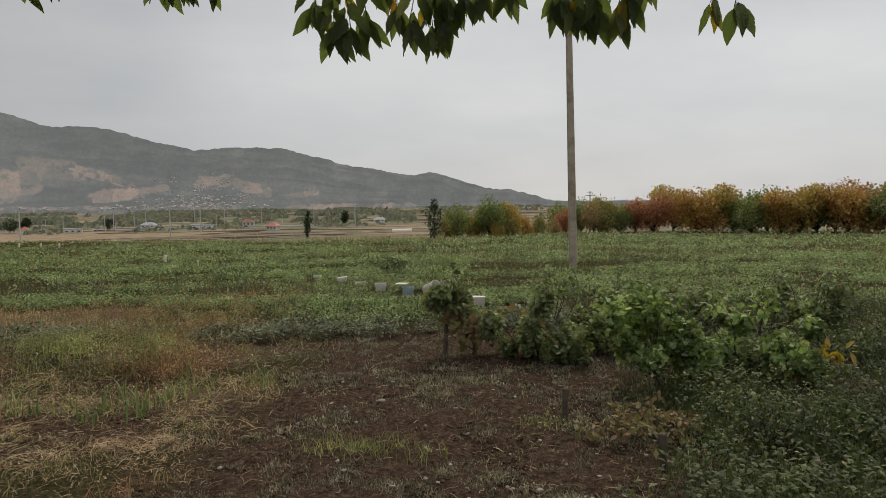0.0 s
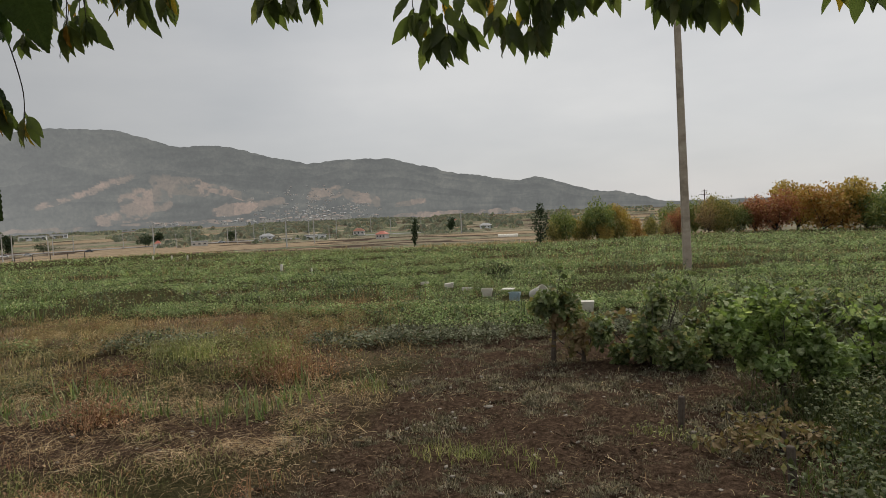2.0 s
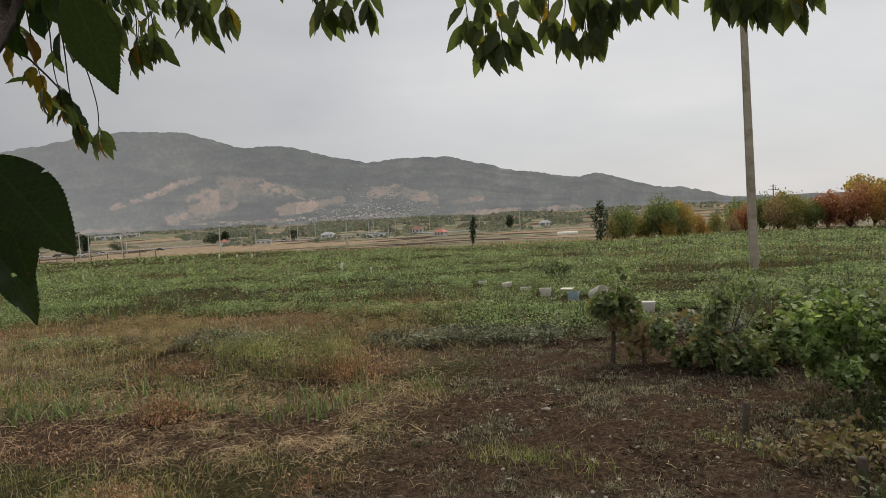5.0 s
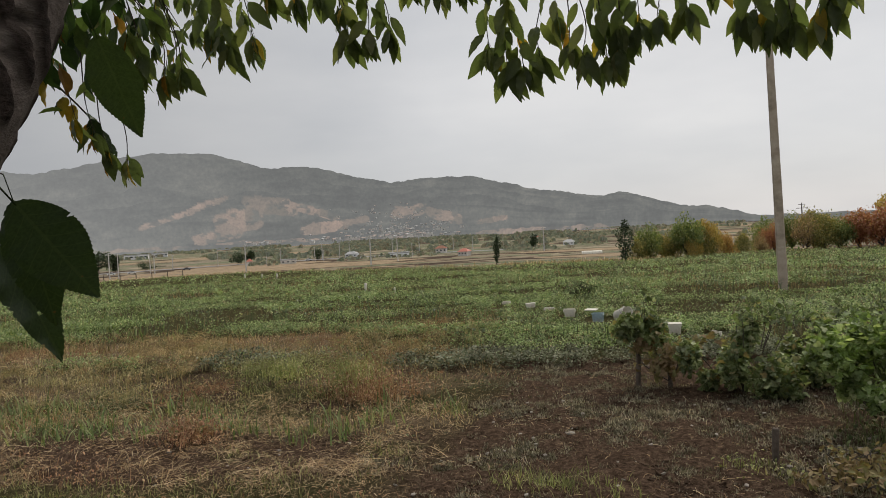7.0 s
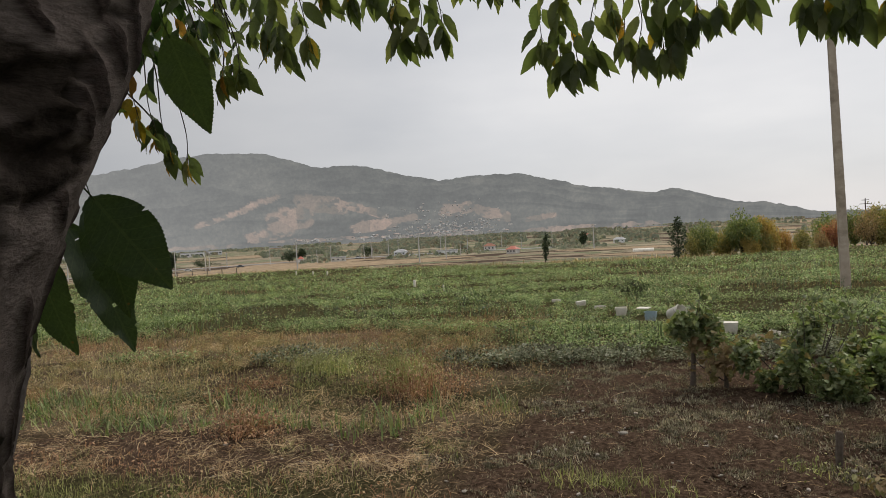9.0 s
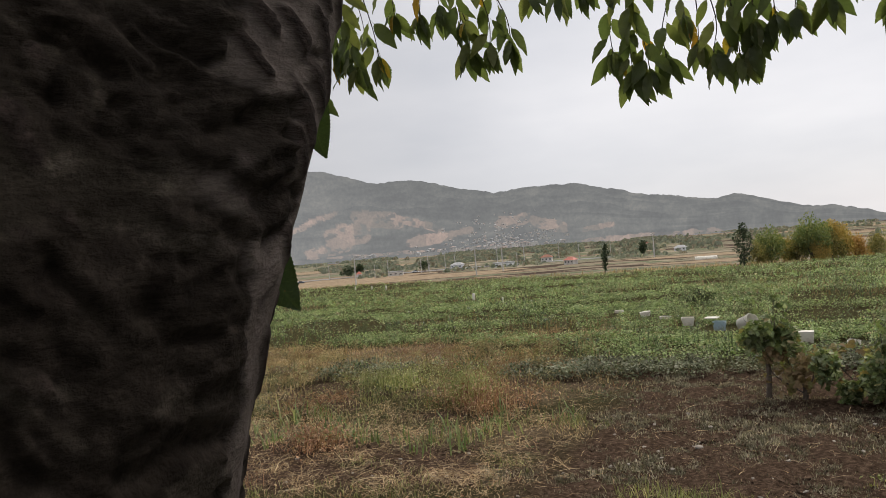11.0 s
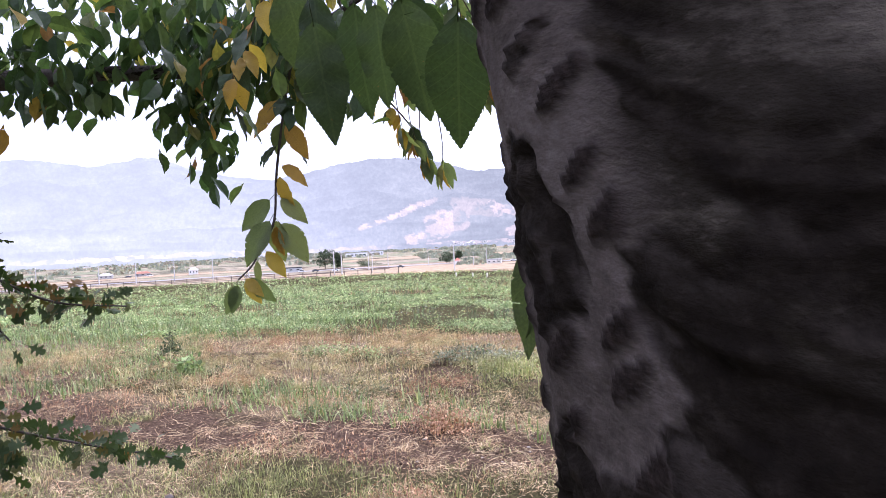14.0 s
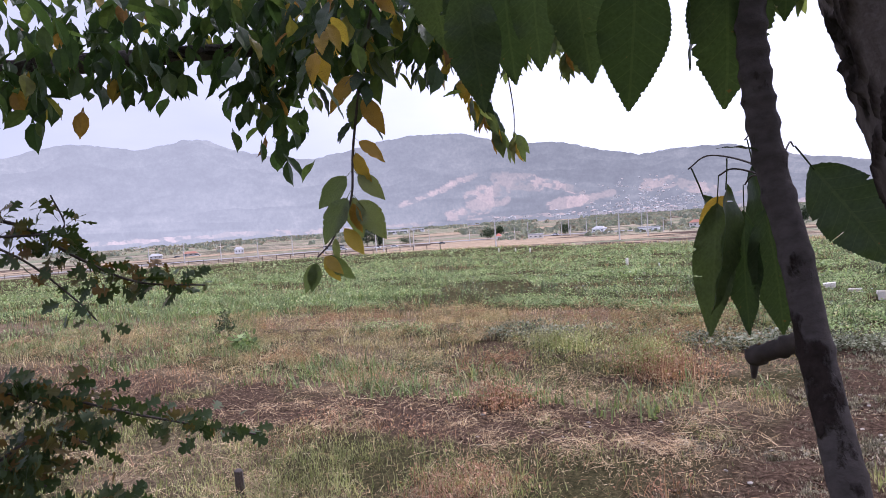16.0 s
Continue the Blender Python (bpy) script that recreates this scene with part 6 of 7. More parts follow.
def build_trunk():
    zs = np.concatenate([np.linspace(-0.15, 1.25, 60), np.linspace(1.254, 2.36, 440)])
    seg = 330
    th = np.linspace(0, 2 * np.pi, seg, endpoint=False)
    T, Z = np.meshgrid(th, zs)

    def by_height(row):
        fine = np.arange(0.6, 2.7, 0.01)
        q = np.interp(fine, TRUNK_Z, row)
        q = np.convolve(np.pad(q, 5, "edge"), np.full(11, 1 / 11), "valid")
        return np.interp(Z, fine, q)
    down = np.clip(1.2 - Z, 0, 2)
    cx, cy = by_height(TRUNK_X) - 0.03 * down, by_height(TRUNK_Y) + 0.06 * down
    R = by_height(TRUNK_R) + 0.015 * down + 0.09 * np.exp(-np.maximum(Z, 0) / 0.12)
    for k, co, si in TRUNK_LOBES:
        R = R + by_height(co) * np.cos(k * T) + by_height(si) * np.sin(k * T)
    R = R * (1 - 0.75 * step01(2.28, 2.37, Z))
    U = T * 0.125
    deg = np.degrees(T)
    # corky on the front, smooth on both flanks
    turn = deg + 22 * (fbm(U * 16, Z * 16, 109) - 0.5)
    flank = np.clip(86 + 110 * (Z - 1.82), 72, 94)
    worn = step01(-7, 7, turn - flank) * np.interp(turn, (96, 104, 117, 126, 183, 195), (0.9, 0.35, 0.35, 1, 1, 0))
    # mask of the front, where shade is painted into the skin
    shaded_front = step01(-10, 10, turn - flank) * (1 - step01(178, 196, turn))
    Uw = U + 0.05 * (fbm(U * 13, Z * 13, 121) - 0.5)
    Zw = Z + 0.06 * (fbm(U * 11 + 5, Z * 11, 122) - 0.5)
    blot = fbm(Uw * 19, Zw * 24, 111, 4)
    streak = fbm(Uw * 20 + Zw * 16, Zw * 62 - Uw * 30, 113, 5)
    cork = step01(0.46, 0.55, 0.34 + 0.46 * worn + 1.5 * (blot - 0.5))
    cork = cork * (1 - 0.9 * shaded_front * step01(0.5, 0.6, streak) * step01(0.42, 0.54, fbm(Uw * 15, Zw * 22, 115, 5)))
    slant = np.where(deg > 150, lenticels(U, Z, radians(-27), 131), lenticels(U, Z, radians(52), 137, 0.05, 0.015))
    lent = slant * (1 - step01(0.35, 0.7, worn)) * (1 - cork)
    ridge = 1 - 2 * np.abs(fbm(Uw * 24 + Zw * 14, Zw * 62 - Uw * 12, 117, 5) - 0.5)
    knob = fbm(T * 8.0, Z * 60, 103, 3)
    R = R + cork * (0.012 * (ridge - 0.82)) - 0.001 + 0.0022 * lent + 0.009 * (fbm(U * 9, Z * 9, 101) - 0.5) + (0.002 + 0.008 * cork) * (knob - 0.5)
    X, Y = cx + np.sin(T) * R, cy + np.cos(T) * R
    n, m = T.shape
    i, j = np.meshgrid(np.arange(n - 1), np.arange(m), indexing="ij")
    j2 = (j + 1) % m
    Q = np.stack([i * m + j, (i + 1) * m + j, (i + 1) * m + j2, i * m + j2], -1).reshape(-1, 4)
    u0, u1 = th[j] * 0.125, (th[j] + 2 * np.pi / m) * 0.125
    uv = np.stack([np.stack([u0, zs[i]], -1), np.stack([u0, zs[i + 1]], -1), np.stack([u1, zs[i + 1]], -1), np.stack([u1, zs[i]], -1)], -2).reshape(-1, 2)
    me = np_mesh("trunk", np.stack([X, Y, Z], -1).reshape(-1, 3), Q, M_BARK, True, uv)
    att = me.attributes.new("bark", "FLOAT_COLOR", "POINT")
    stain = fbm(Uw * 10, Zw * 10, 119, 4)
    att.data.foreach_set("color", np.stack([cork, lent, stain, shaded_front], -1).astype(np.float32).ravel())
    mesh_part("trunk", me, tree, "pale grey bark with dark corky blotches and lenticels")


build_trunk()

FORK = (-0.49, 0.36, 2.24)
tube_part("limb", [FORK, (-0.35, 0.9, 2.75), (-0.3, 1.7, 3.05), (-0.1, 2.5, 3.15), (0.3, 3.3, 3.3)], 0.12, 0.035, M_STEM, tree, 20, 10)
tube_part("limb", [FORK, (-0.9, 0.1, 2.85), (-1.9, -0.45, 2.85), (-2.9, -0.45, 2.55), (-3.25, 0.2, 2.4), (-3.22, 0.7, 2.41), (-2.94, 1.27, 2.48), (-2.71, 1.74, 2.56), (-2.37, 2.1, 2.85)], 0.09, 0.012, M_STEM, tree, 14, 8)
tube_part("limb", [FORK, (-0.3, 0.1, 2.8), (0.3, -0.6, 3.2), (0.9, -1.3, 3.4)], 0.1, 0.03, M_STEM, tree, 14, 6)
tube_part("limb", [FORK, (-1.0, 0.9, 2.9), (-1.7, 1.6, 3.1), (-2.3, 2.6, 3.2)], 0.08, 0.02, M_STEM, tree, 12, 6)
tube_part("limb", [(-0.3, 1.7, 3.05), (0.5, 2.1, 3.0), (1.2, 2.5, 2.95)], 0.05, 0.012, M_STEM, tree, 10, 6)
tube_part("limb", [(-0.3, 1.7, 3.05), (-0.9, 2.2, 3.0), (-1.6, 2.4, 3.0)], 0.045, 0.012, M_STEM, tree, 10, 6)


# the thin upright shoot beside the trunk, thick-ringed at its nodes
def build_shoot():
    line = smooth_line([(-0.36, 0.13, 0.95), (-0.43, 0.2, 1.2), (-0.5, 0.3, 1.42), (-0.539, 0.36, 1.548), (-0.567, 0.406, 1.633), (-0.588, 0.435, 1.722), (-0.609, 0.449, 1.806), (-0.62, 0.454, 1.9), (-0.625, 0.47, 2.0), (-0.66, 0.56, 2.4)], 16)
    P = np.array(line)
    L = np.concatenate([[0], np.cumsum(np.linalg.norm(np.diff(P, axis=0), axis=1))])
    rad = np.interp(L, [0, 0.6, 0.95, 1.3, 2.0], [0.019, 0.0142, 0.0128, 0.0115, 0.009])
    for z, s in ((1.56, 0.08), (1.645, 0.14), (1.72, 0.12), (1.772, 0.16), (1.806, 0.22), (1.837, 0.2), (1.858, 0.2), (1.88, 0.2), (1.902, 0.2), (1.925, 0.2), (1.945, 0.2)):
        rad = rad * (1 + s * np.exp(-((P[:, 2] - z) / 0.005) ** 2))
    V, Q, uv = tube_arrays(line, rad, 20, 0.015, 4)
    shoot = mesh_part("shoot", np_mesh("shoot", V, Q, M_STEM, True, uv), tree, "slender grey-brown shoot ringed at its nodes")
    # dead spur, short and knobby
    line = smooth_line([(-0.572, 0.415, 1.655), (-0.592, 0.426, 1.646), (-0.612, 0.432, 1.637), (-0.628, 0.437, 1.63)], 6)
    r = np.linspace(0.0095, 0.007, len(line))
    r[-4:] *= 1.25
    V, Q, uv = tube_arrays(line, r, 12, 0.09, 9)
    V2, Q2, uv2 = tube_arrays([line[-2], (-0.627, 0.437, 1.611)], [0.005, 0.002], 12, 0.0, 2)
    mesh_part("spur", np_mesh("spur", np.concatenate([V, V2]), np.concatenate([Q, Q2 + len(V)]), M_TWIG, True, np.concatenate([uv, uv2])), shoot, "dark dead broken spur")
    # leaves of the shoot
    face = (0.35, -0.85, 0.25)
    for k, (a, b, f) in enumerate((((-0.66, 0.468, 1.795), (-0.672, 0.46, 1.64), face), ((-0.65, 0.455, 1.81), (-0.645, 0.45, 1.665), (0.95, -0.1, 0.1)),
                                   ((-0.625, 0.475, 1.785), (-0.605, 0.48, 1.638), face), ((-0.64, 0.48, 1.785), (-0.648, 0.475, 1.64), (-0.2, -0.9, 0.1)),
                                   ((-0.605, 0.44, 1.808), (-0.642, 0.425, 1.826), (0.2, 0.1, 1)), ((-0.605, 0.515, 1.818), (-0.528, 0.555, 1.7), (0.5, -0.85, 0.2)),
                                   ((-0.728, 0.572, 1.809), (-0.665, 0.642, 1.62), (0.85, -0.25, 0.1)), ((-0.665, 0.569, 1.834), (-0.634, 0.602, 1.662), (0.7, -0.5, 0.1)))):
        lf = hang_leaf(a, b, f, GREEN_LEAVES[(k * 2) % 5], shoot)
        lf.scale.x *= (0.72, 0.72, 0.72, 0.72, 0.85, 1.3, 0.72, 0.7)[k]
    hang_leaf((-0.65, 0.475, 1.78), (-0.682, 0.468, 1.75), face, YELLOW_LEAVES[0], shoot, "small yellowed leaf")
    for a, b in (((-0.608, 0.449, 1.785), (-0.66, 0.468, 1.795)), ((-0.608, 0.449, 1.785), (-0.64, 0.48, 1.785)), ((-0.6, 0.455, 1.8), (-0.605, 0.515, 1.818)), ((-0.608, 0.455, 1.79), (-0.728, 0.572, 1.809)), ((-0.608, 0.455, 1.79), (-0.665, 0.569, 1.834))):
        bow = 0.07 * (Vector(b) - Vector(a)).length + 0.004
        tube_part("petiole", [a, tuple(Vector(a).lerp(Vector(b), 0.3) + Vector((0, 0, bow * 0.8))), tuple(Vector(a).lerp(Vector(b), 0.72) + Vector((0, 0, bow))), b], 0.001, 0.0008, M_TWIG, shoot, 6, 6)
    return shoot


build_shoot()

# large leaves close overhead
TWIG_NEAR = [(-0.625, 0.47, 2.0), (-0.75, 0.43, 2.05), (-0.87, 0.42, 2.09), (-1.0, 0.42, 2.14)]
tube_part("twig", TWIG_NEAR, 0.006, 0.003, M_TWIG, tree, 7, 6)
for k, (a, b, f) in enumerate((((-0.887, 0.384, 2.05), (-0.893, 0.418, 1.885), (0.5, -0.8, 0.1)), ((-0.872, 0.44, 2.08), (-0.894, 0.474, 1.92), (0.2, -0.9, 0.2)),
                               ((-0.775, 0.401, 2.05), (-0.767, 0.441, 1.898), (0.5, -0.8, 0.3)), ((-0.705, 0.416, 2.02), (-0.728, 0.433, 1.862), (0.5, -0.85, 0.1)),
                               ((-0.634, 0.424, 2.02), (-0.632, 0.454, 1.853), (0.55, -0.8, 0.2)), ((-0.661, 0.417, 2.0), (-0.664, 0.436, 1.892), (1, 0.2, 0.1)),
                               ((-0.827, 0.427, 2.06), (-0.84, 0.449, 1.924), (0.3, -0.9, 0.1)), ((-0.972, 0.418, 2.12), (-0.975, 0.461, 1.973), (0.5, -0.8, 0.1)),
                               ((-0.566, 0.349, 2.0), (-0.563, 0.361, 1.903), (0.5, -0.8, 0.1)), ((-0.8, 0.45, 2.07), (-0.79, 0.48, 1.93), (0.7, -0.6, 0.1)),
                               ((-0.93, 0.43, 2.1), (-0.935, 0.45, 1.95), (0.9, -0.3, 0.1)), ((-0.559, 0.595, 1.997), (-0.547, 0.645, 1.868), (0.45, -0.9, 0.15)))):
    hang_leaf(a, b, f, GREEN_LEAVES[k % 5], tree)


# drooping leafy twigs
def leafy_twig(points, n, size, seed, yellow=0.08, start=0.3, thick=0.004, fan=0.5, end=1.0):
    r = random.Random(seed)
    tw = tube_part("twig", points, thick, thick * 0.45, M_TWIG, tree, 6, 5)
    line = smooth_line(points, 8)
    for k in range(n):
        f = start + (end - start) * (k + r.random()) / n
        p = Vector(line[min(len(line) - 1, int(f * (len(line) - 1)))])
        a = r.uniform(0, 2 * math.pi)
        d = Vector((math.cos(a) * fan, math.sin(a) * fan, -1 - r.uniform(0, 0.5))).normalized()
        s = size * r.uniform(0.72, 1.15)
        b = p + d * s
        face = Vector((math.cos(a) + r.uniform(-0.6, 0.6), math.sin(a) - 0.7, r.uniform(0.1, 0.7)))
        yel = r.random() < (yellow * 1.3 if f < 0.8 else yellow * 0.35)
        hang_leaf(p, b, face, YELLOW_LEAVES[k % 2] if yel else GREEN_LEAVES[r.randrange(5)], tw, "yellowed leaf" if yel else "")
    return tw


# sprays hanging over the field: twig's end, number of leaves
OVER_FIELD = (
    (-1.52, 2.14, 2.39, 26), (-1.62, 2.16, 2.48, 16), (-1.48, 2.22, 2.44, 12), (-1.42, 2.26, 2.60, 8), (-1.34, 2.31, 2.59, 10), (-1.27, 2.35, 2.61, 8),
    (-1.23, 2.44, 2.57, 8), (-1.20, 2.44, 2.45, 16), (-1.11, 2.43, 2.44, 12), (-1.05, 2.50, 2.47, 16), (-0.95, 2.49, 2.64, 8), (-0.86, 2.53, 2.62, 8),
    (-0.77, 2.56, 2.63, 8), (-0.69, 2.60, 2.37, 12), (-0.62, 2.59, 2.29, 16), (-0.56, 2.60, 2.28, 18), (-0.51, 2.66, 2.33, 10), (-0.44, 2.69, 2.48, 10))
OVER_FIELD_B = (
    (-0.39, 2.62, 2.35, 7), (-0.34, 2.59, 2.30, 10), (-0.26, 2.66, 2.28, 14), (-0.22, 2.65, 2.32, 9), (-0.28, 2.67, 2.43, 12), (-0.22, 2.64, 2.39, 12),
    (-0.14, 2.64, 2.40, 12), (-0.08, 2.64, 2.41, 10), (0.02, 2.59, 2.41, 10), (0.10, 2.57, 2.49, 8), (0.19, 2.55, 2.35, 10), (0.24, 2.56, 2.32, 18),
    (0.30, 2.56, 2.30, 18), (0.34, 2.55, 2.30, 18), (0.40, 2.54, 2.30, 14), (0.44, 2.53, 2.34, 8), (0.47, 2.51, 2.40, 6))
FAR_SPRAYS = (
    (-1.97, 2.49, 2.64, 12), (-1.90, 2.53, 2.68, 12), (-2.03, 2.42, 2.70, 12), (-2.03, 2.33, 2.56, 10), (-2.02, 2.24, 2.43, 12), (-1.86, 2.25, 2.44, 12),
    (-2.12, 2.25, 2.56, 10), (-1.96, 2.45, 2.77, 14), (-1.85, 2.54, 2.75, 12), (-1.79, 2.60, 2.72, 10), (-2.03, 2.38, 2.78, 14), (-2.07, 2.21, 2.38, 10),
    (-2.42, 2.83, 2.62, 14), (-2.36, 2.88, 2.70, 14), (-2.46, 2.71, 2.78, 14), (-2.27, 2.90, 2.78, 14), (-2.60, 2.63, 2.62, 14), (-2.52, 2.60, 2.90, 14), (-2.30, 2.80, 2.95, 14), (-2.16, 2.95, 2.92, 12))


def spray(tip, n, size, seed, yellow, out=0.16):
    """A drooping twig with a whorl of leaves at its end and pairs above it."""
    r = random.Random(seed)
    tip = Vector(tip)
    back = Vector((r.uniform(-0.2, 0.24), -0.2 - out, 0.0))
    pts = [tip + back + Vector((0, 0, 0.46)), tip + back * 0.45 + Vector((r.uniform(-0.02, 0.02), 0, 0.3)), tip + Vector((r.uniform(-0.02, 0.02), -0.02, 0.12)), tip]
    tw = tube_part("twig", [tuple(q) for q in pts], 0.0032, 0.0014, M_TWIG, tree, 6, 5)
    line = smooth_line([tuple(q) for q in pts], 8)
    whorl = min(n, 6)
    for k in range(n):
        a = 2.4 * k + r.uniform(-0.5, 0.5)
        f = r.uniform(0.93, 1.0) if k < whorl else 0.93 - 0.75 * (k - whorl + r.random()) / max(1, n - whorl)
        q = Vector(line[int(f * (len(line) - 1))])
        fan = r.uniform(0.1, 0.7) if k < whorl else r.uniform(0.35, 1.1)
        d = Vector((math.cos(a) * fan, math.sin(a) * fan, -1)).normalized()
        face = Vector((r.gauss(0, 0.55), -1.0, r.uniform(-0.1, 0.6)))
        yel = r.random() < yellow
        lf = hang_leaf(q, q + d * size * r.uniform(0.78, 1.18), face, YELLOW_LEAVES[k % 2] if yel else LIT_LEAVES[r.randrange(5)], tw, "yellowed leaf" if yel else "")
        lf.scale.x *= r.uniform(0.58, 0.88)
    return tw


for k, (x, y, z, n) in enumerate(OVER_FIELD + OVER_FIELD_B):
    spray((x, y, z + 0.05), int(n * 1.2), 0.135, 40 + k, 0.05)
for k, (x, y, z, n) in enumerate(((0.66, 2.33, 2.31, 4), (0.74, 2.35, 2.3, 4))):
    spray((x, y, z), n, 0.125, 90 + k, 0.05)
for k, (x, y, z, n) in enumerate(FAR_SPRAYS):
    spray((x, y, z), n, 0.088, 120 + k, 0.03, 0.3)
for k, (x, y, z, n) in enumerate(((-1.68, 1.88, 2.37, 8), (-1.64, 1.93, 2.32, 9), (-1.59, 1.96, 2.33, 8), (-1.69, 1.84, 2.44, 8), (-1.62, 1.88, 2.51, 9))):
    spray((x, y, z), n, 0.12, 140 + k, 0.03, 0.2)
for k, (x, y, z, n) in enumerate(((-2.05, 2.07, 2.11, 8), (-2.01, 2.12, 2.07, 7), (-2.07, 2.03, 2.18, 7), (-2.07, 1.95, 2.22, 5))):
    spray((x, y, z), n, 0.11, 150 + k, 0.3, 0.1)

# twigs over the dry grass
LONG_TWIG = [(-1.9, 1.36, 2.75), (-1.97, 1.379, 2.569), (-2.012, 1.382, 2.476), (-2.086, 1.382, 2.277), (-2.147, 1.377, 2.029), (-2.168, 1.372, 1.862), (-2.201, 1.338, 1.771), (-2.221, 1.313, 1.716), (-2.25, 1.277, 1.671)]
long_twig = leafy_twig(LONG_TWIG, 22, 0.125, 80, 0.3, 0.12, 0.006, 1.5, 0.5)
# its hanging end: way along the twig, sideways, drop, turned yellow
for k, (f, side, drop, turned) in enumerate((
        (1.0, -0.075, 0.12, 0), (1.0, 0.0, 0.115, 0), (0.94, 0.1, 0.11, 0), (0.97, 0.03, 0.1, 1), (0.97, 0.075, 0.07, 1), (0.8, -0.01, 0.1, 0), (0.74, 0.08, 0.11, 1),
        (0.6, -0.09, 0.17, 0), (0.6, -0.02, 0.17, 0), (0.62, 0.1, 0.15, 0), (0.63, 0.04, 0.12, 1), (0.56, -0.14, 0.12, 0), (0.55, 0.12, 0.1, 0), (0.5, 0.03, 0.13, 1),
        (0.42, -0.06, 0.12, 0), (0.42, 0.1, 0.14, 1), (0.38, -0.12, 0.13, 1), (0.34, 0.09, 0.13, 0))):
    line = smooth_line(LONG_TWIG, 10)
    p = Vector(line[int(f * (len(line) - 1))])
    tip = p + Vector((0.76, 0.65, 0)) * side + Vector((0.02 * math.sin(5 * k), 0.03 * math.cos(4 * k), -drop))
    hang_leaf(p, tip, (0.55 + 0.5 * math.sin(2.3 * k), -0.75, 0.2), YELLOW_LEAVES[k % 2] if turned else LIT_LEAVES[k % 5], long_twig, "yellowed leaf" if turned else "")
leafy_twig([(-1.7, 1.1, 2.7), (-1.804, 1.076, 2.453), (-1.896, 1.051, 2.292), (-1.94, 1.045, 2.163)], 16, 0.13, 81, 0.5, 0.2, 0.005, 0.8)
leafy_twig([(-2.2, 1.75, 2.75), (-2.19, 1.85, 2.48), (-2.116, 2.049, 2.25), (-2.09, 2.087, 2.16)], 30, 0.11, 82, 0.36, 0.15, 0.005, 0.95)
leafy_twig([(-2.3, 1.6, 2.7), (-2.2, 1.7, 2.45), (-2.1, 1.75, 2.32)], 14, 0.12, 83, 0.3, 0.1, 0.005, 0.8)


def crown_leaves():
    """The rest of the crown, overhead and along the long limb, and unseen leaves added for shade."""
    r = np.random.default_rng(17)
    pos = []
    # along the long limb to the side
    limb = np.array(smooth_line([(-3.3, -0.1, 2.4), (-3.22, 0.7, 2.41), (-2.94, 1.27, 2.48), (-2.71, 1.74, 2.56), (-2.37, 2.1, 2.85)], 40))
    m = 820
    k = r.integers(0, len(limb), m)
    pos.append(limb[k] + np.stack([r.normal(0, 0.24, m), r.normal(0, 0.24, m), 0.07 + np.abs(r.normal(0, 0.42, m))], -1))
    # clumps that hang from it: middle, spread, drop, leaves
    for c, w, h, m in (((-2.95, 0.7, 2.38), 0.13, 0.08, 120), ((-2.85, 1.06, 2.42), 0.1, 0.05, 60), ((-2.7, 1.48, 2.4), 0.09, 0.15, 180), ((-2.65, 1.45, 2.62), 0.16, 0.12, 160),
                       ((-2.15, 1.4, 2.5), 0.16, 0.1, 150), ((-2.27, 1.4, 2.42), 0.12, 0.09, 60), ((-2.05, 1.72, 2.5), 0.14, 0.08, 90), ((-1.9, 1.82, 2.54), 0.14, 0.07, 90)):
        pos.append(np.array(c) + np.stack([r.normal(0, w, m), r.normal(0, w, m), r.normal(0, h, m)], -1))
    # overhead
    q = r.normal(size=(8500, 3))
    q /= np.linalg.norm(q, axis=1)[:, None]
    q = q * (0.45 + 0.55 * r.random(8500) ** 0.5)[:, None] * np.array([3.0, 2.9, 1.5]) + np.array([-0.4, 0.2, 3.35])
    el = np.degrees(np.arctan2(q[:, 2] - 0.2 - 1.75, np.hypot(q[:, 0], q[:, 1])))
    az = bearing(q[:, 0], q[:, 1])
    el2 = np.degrees(np.arctan2(q[:, 2] - 0.2 - 1.78, np.hypot(q[:, 0] + 0.42, q[:, 1] + 0.2)))
    front = (az > -50) & (az < 82)
    q = q[(~front & (q[:, 2] > 2.15)) | (front & (el > 27) & (el2 > 27))]
    pos.append(q)
    # low leaves added out of view behind the camera, to shade the trunk
    m = 9000
    az, d, z = np.radians(r.uniform(95, 300, m)), r.uniform(1.5, 3.3, m), 1.75 + 1.9 * r.random(m) ** 0.8
    pos.append(np.stack([-np.sin(az) * d - 0.3, np.cos(az) * d, z], -1)[fbm(az * 5, z * 2.5, 27) > 0.4])
    p = np.concatenate(pos)
    gap = np.minimum(np.linalg.norm(p - np.array([0, 0, 1.75]), axis=1), np.linalg.norm(p - np.array([-0.43, -0.2, 1.78]), axis=1))
    p = p[gap > 1.25]
    n = len(p)
    sets = [spread(*CHERRY, p, r.uniform(0, 6.3, n), r.normal(-1.0, 0.45, n), r.uniform(0.085, 0.13, n), r.normal(0, 0.5, n))]
    stuff("crown", sets, M_CHERRY, "dense drooping green leaves turning yellow", "", tree)


crown_leaves()


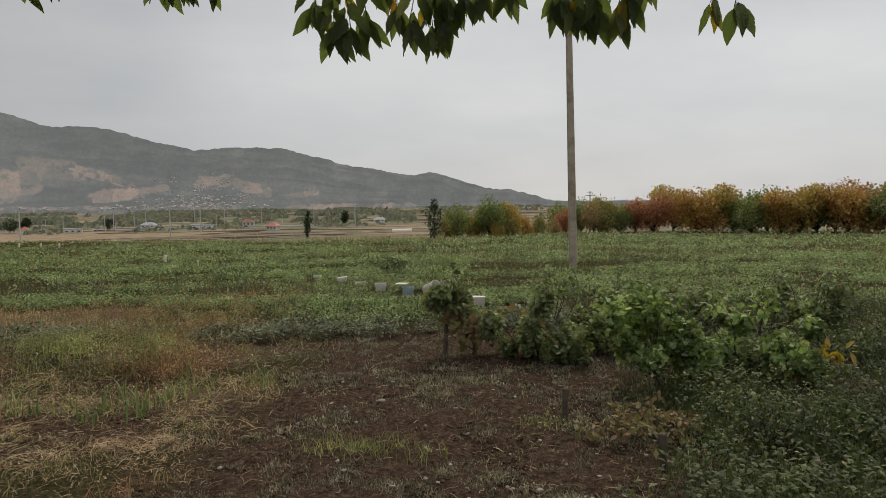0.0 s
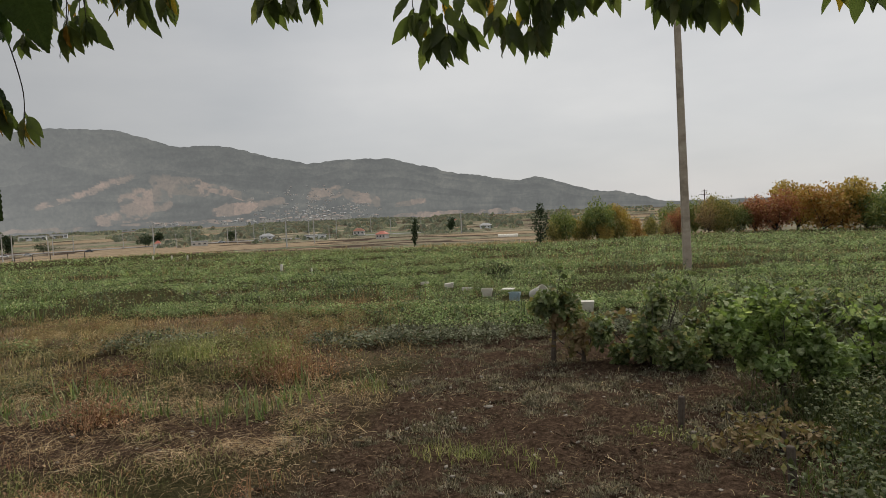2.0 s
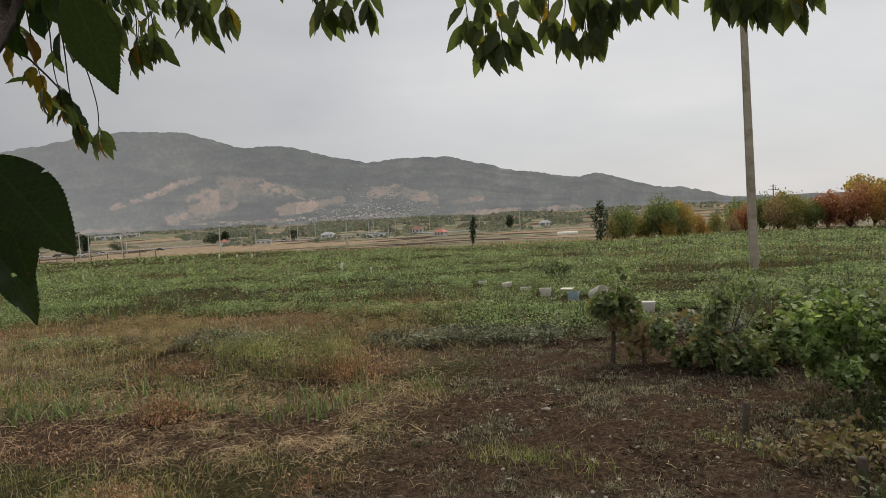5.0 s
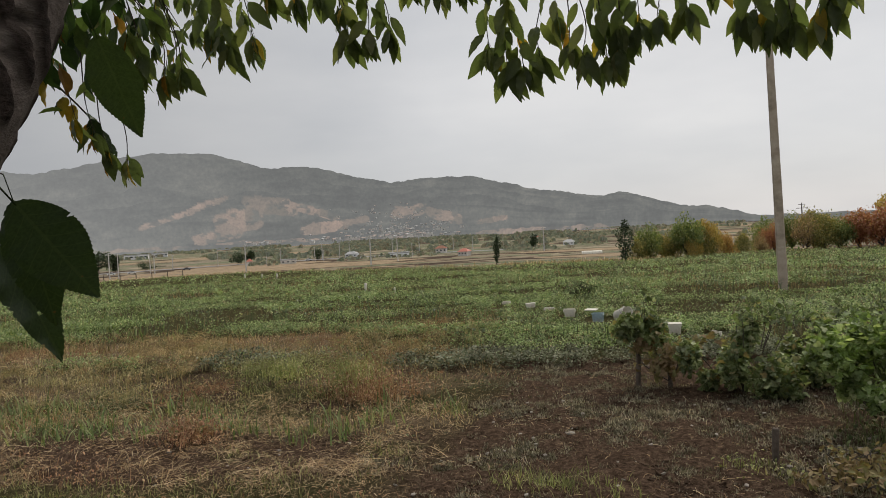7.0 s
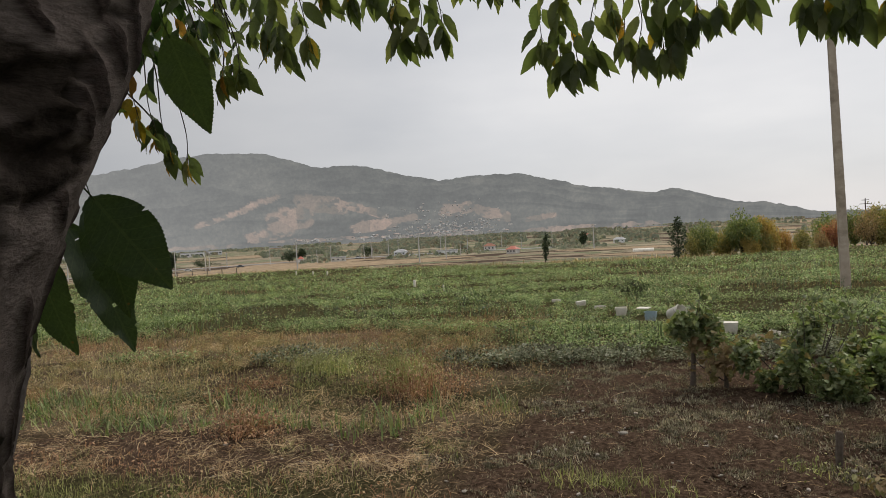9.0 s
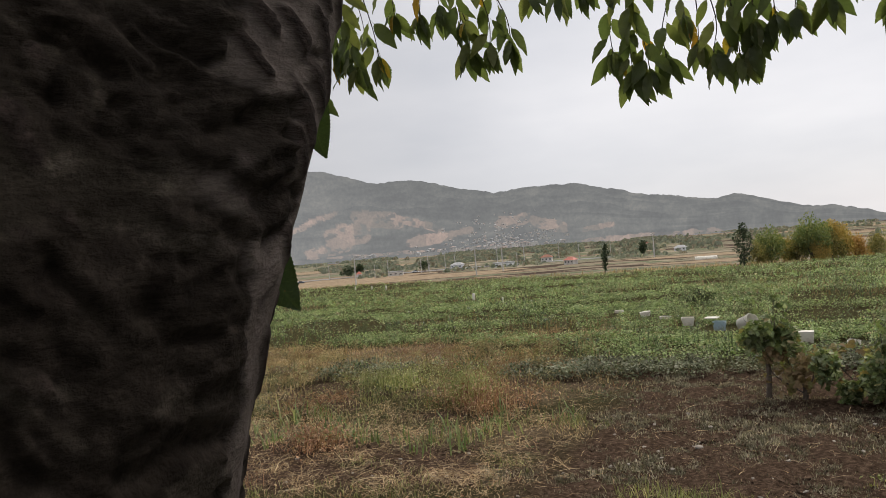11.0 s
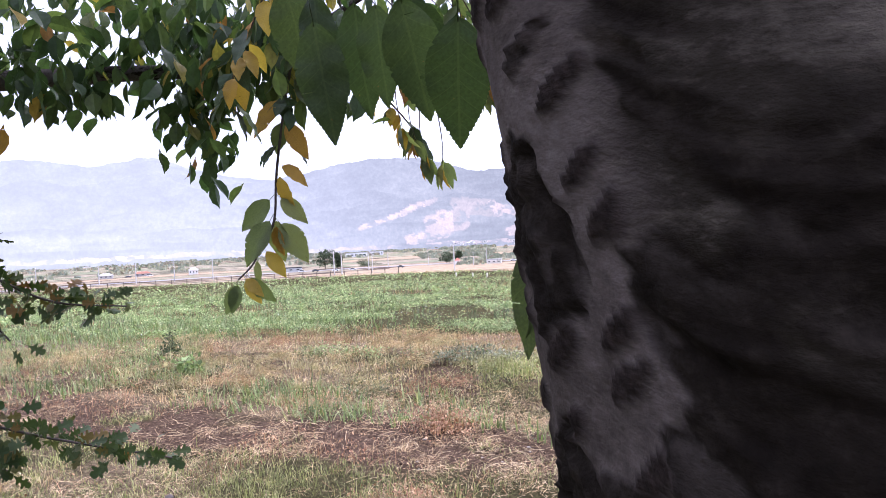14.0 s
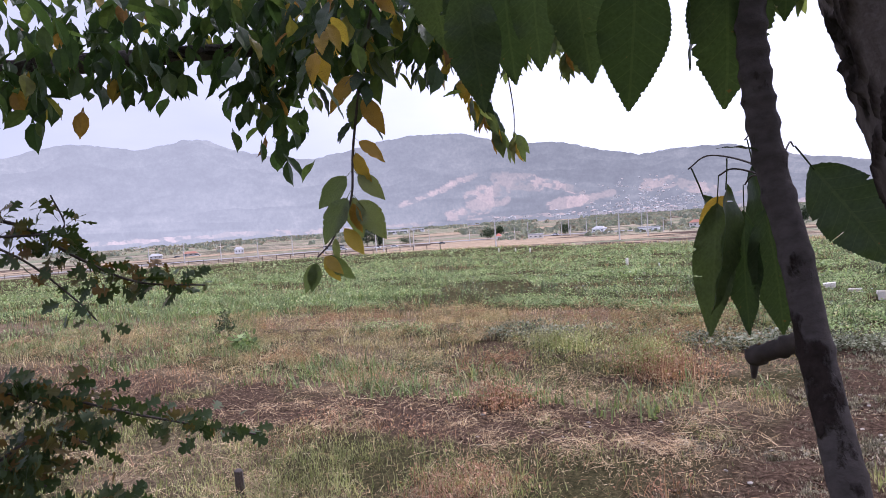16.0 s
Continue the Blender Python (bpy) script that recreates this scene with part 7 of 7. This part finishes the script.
# ---------------------------------------------------------------- hawthorn with small lobed leaves
def hawthorn():
    half = ((0.0, 0.0), (0.05, 0.12), (0.12, 0.26), (0.32, 0.34), (0.36, 0.42), (0.12, 0.46), (0.14, 0.56), (0.38, 0.66), (0.38, 0.76), (0.16, 0.76), (0.22, 0.86), (0.16, 1.0), (0.0, 1.02))
    bm = bmesh.new()
    for sx in (-1, 1):
        mids = [bm.verts.new((0, y, -0.1 * y * y)) for x, y in half]
        outs = [bm.verts.new((sx * x, y, 0.12 * x - 0.1 * y * y)) for x, y in half]
        for k in range(len(half) - 1):
            bm.faces.new((mids[k], outs[k], outs[k + 1], mids[k + 1]))
    rod((0, -0.35, 0.0), (0, 0.05, 0.0), 0.014, 0.014, 5, bm)
    bmesh.ops.remove_doubles(bm, verts=bm.verts, dist=0.001)
    lobed = bpy.data.meshes.new("leaf")
    bm.to_mesh(lobed)
    bm.free()
    lobed.materials.append(leaf_mat("hawthorn_leaf_near", [(0.0, (0.035, 0.06, 0.02)), (0.65, (0.06, 0.085, 0.026)), (0.85, (0.12, 0.1, 0.03)), (1.0, (0.17, 0.085, 0.025))], 0.5, 0.3, "OBJECT"))
    t = thing("hawthorn", "hawthorn shrub with small dark lobed leaves", "shrub", "", "", on_ground(-3.45, -0.05))
    inv = Matrix.Translation(-Vector(t.location))
    r = random.Random(6)
    base = (-3.42, 0.0, 0.0)
    lines = (
        ([base, (-3.347, -0.007, 0.639), (-3.269, 0.058, 1.419), (-3.139, 0.245, 1.834), (-3.054, 0.598, 1.865), (-2.975, 0.821, 1.713), (-2.901, 0.979, 1.617), (-2.791, 1.179, 1.584)], 110, 0.4),
        ([(-3.054, 0.598, 1.809), (-3.009, 0.708, 1.809), (-2.991, 0.782, 1.834), (-2.999, 0.749, 1.942)], 22, 0.1),
        ([(-3.074, 0.448, 1.848), (-3.009, 0.643, 1.731), (-2.957, 0.786, 1.575), (-2.931, 0.838, 1.497)], 22, 0.2),
        ([base, (-3.269, 0.058, 0.639), (-3.074, 0.123, 1.289), (-3.001, 0.193, 1.479), (-2.884, 0.578, 1.321), (-2.742, 0.863, 1.184), (-2.531, 1.174, 1.062)], 130, 0.4),
        ([base, (-3.139, 0.188, 0.379), (-2.983, 0.318, 0.899), (-2.879, 0.578, 1.159), (-2.749, 0.747, 1.107)], 110, 0.4),
        ([base, (-3.035, 0.253, 0.379), (-2.879, 0.448, 0.769), (-2.749, 0.643, 0.925), (-2.671, 0.773, 0.938)], 120, 0.35),
        ([base, (-3.204, 0.123, 0.509), (-3.035, 0.292, 1.094), (-2.918, 0.487, 1.315), (-2.840, 0.656, 1.237)], 100, 0.45),
        ([base, (-3.139, 0.188, 0.509), (-3.009, 0.383, 0.964), (-2.879, 0.500, 1.081), (-2.775, 0.578, 1.029)], 120, 0.3), ([base, (-3.113, 0.253, 0.379), (-2.957, 0.448, 0.743), (-2.827, 0.552, 0.899), (-2.723, 0.630, 0.821)], 120, 0.3))
    for k, (pts, n, start) in enumerate(lines):
        pts = [tuple(inv @ Vector(p)) for p in pts]
        br = tube_part("branch", pts, 0.012 if len(pts) > 4 else 0.005, 0.0028, M_TWIG, t, 6, 6)
        line = smooth_line(pts, 10)
        for q in range(int(n * 1.5)):
            f = start + (1 - start) * (q + r.random()) / (n * 1.5)
            p = Vector(line[min(len(line) - 1, int(f * (len(line) - 1)))])
            a = r.uniform(0, 6.3)
            off = Vector((math.cos(a), math.sin(a), r.uniform(-0.7, 0.7))) * r.uniform(0.012, 0.09)
            d = (off.normalized() + Vector((r.uniform(-0.4, 0.4), r.uniform(-0.2, 0.6), r.uniform(-0.6, 0.3)))).normalized()
            hang_leaf(p + off, p + off + d * r.uniform(0.045, 0.07), (r.uniform(-0.5, 0.9), -0.8, r.uniform(-0.3, 0.7)), lobed, br)
    return t


hawthorn()
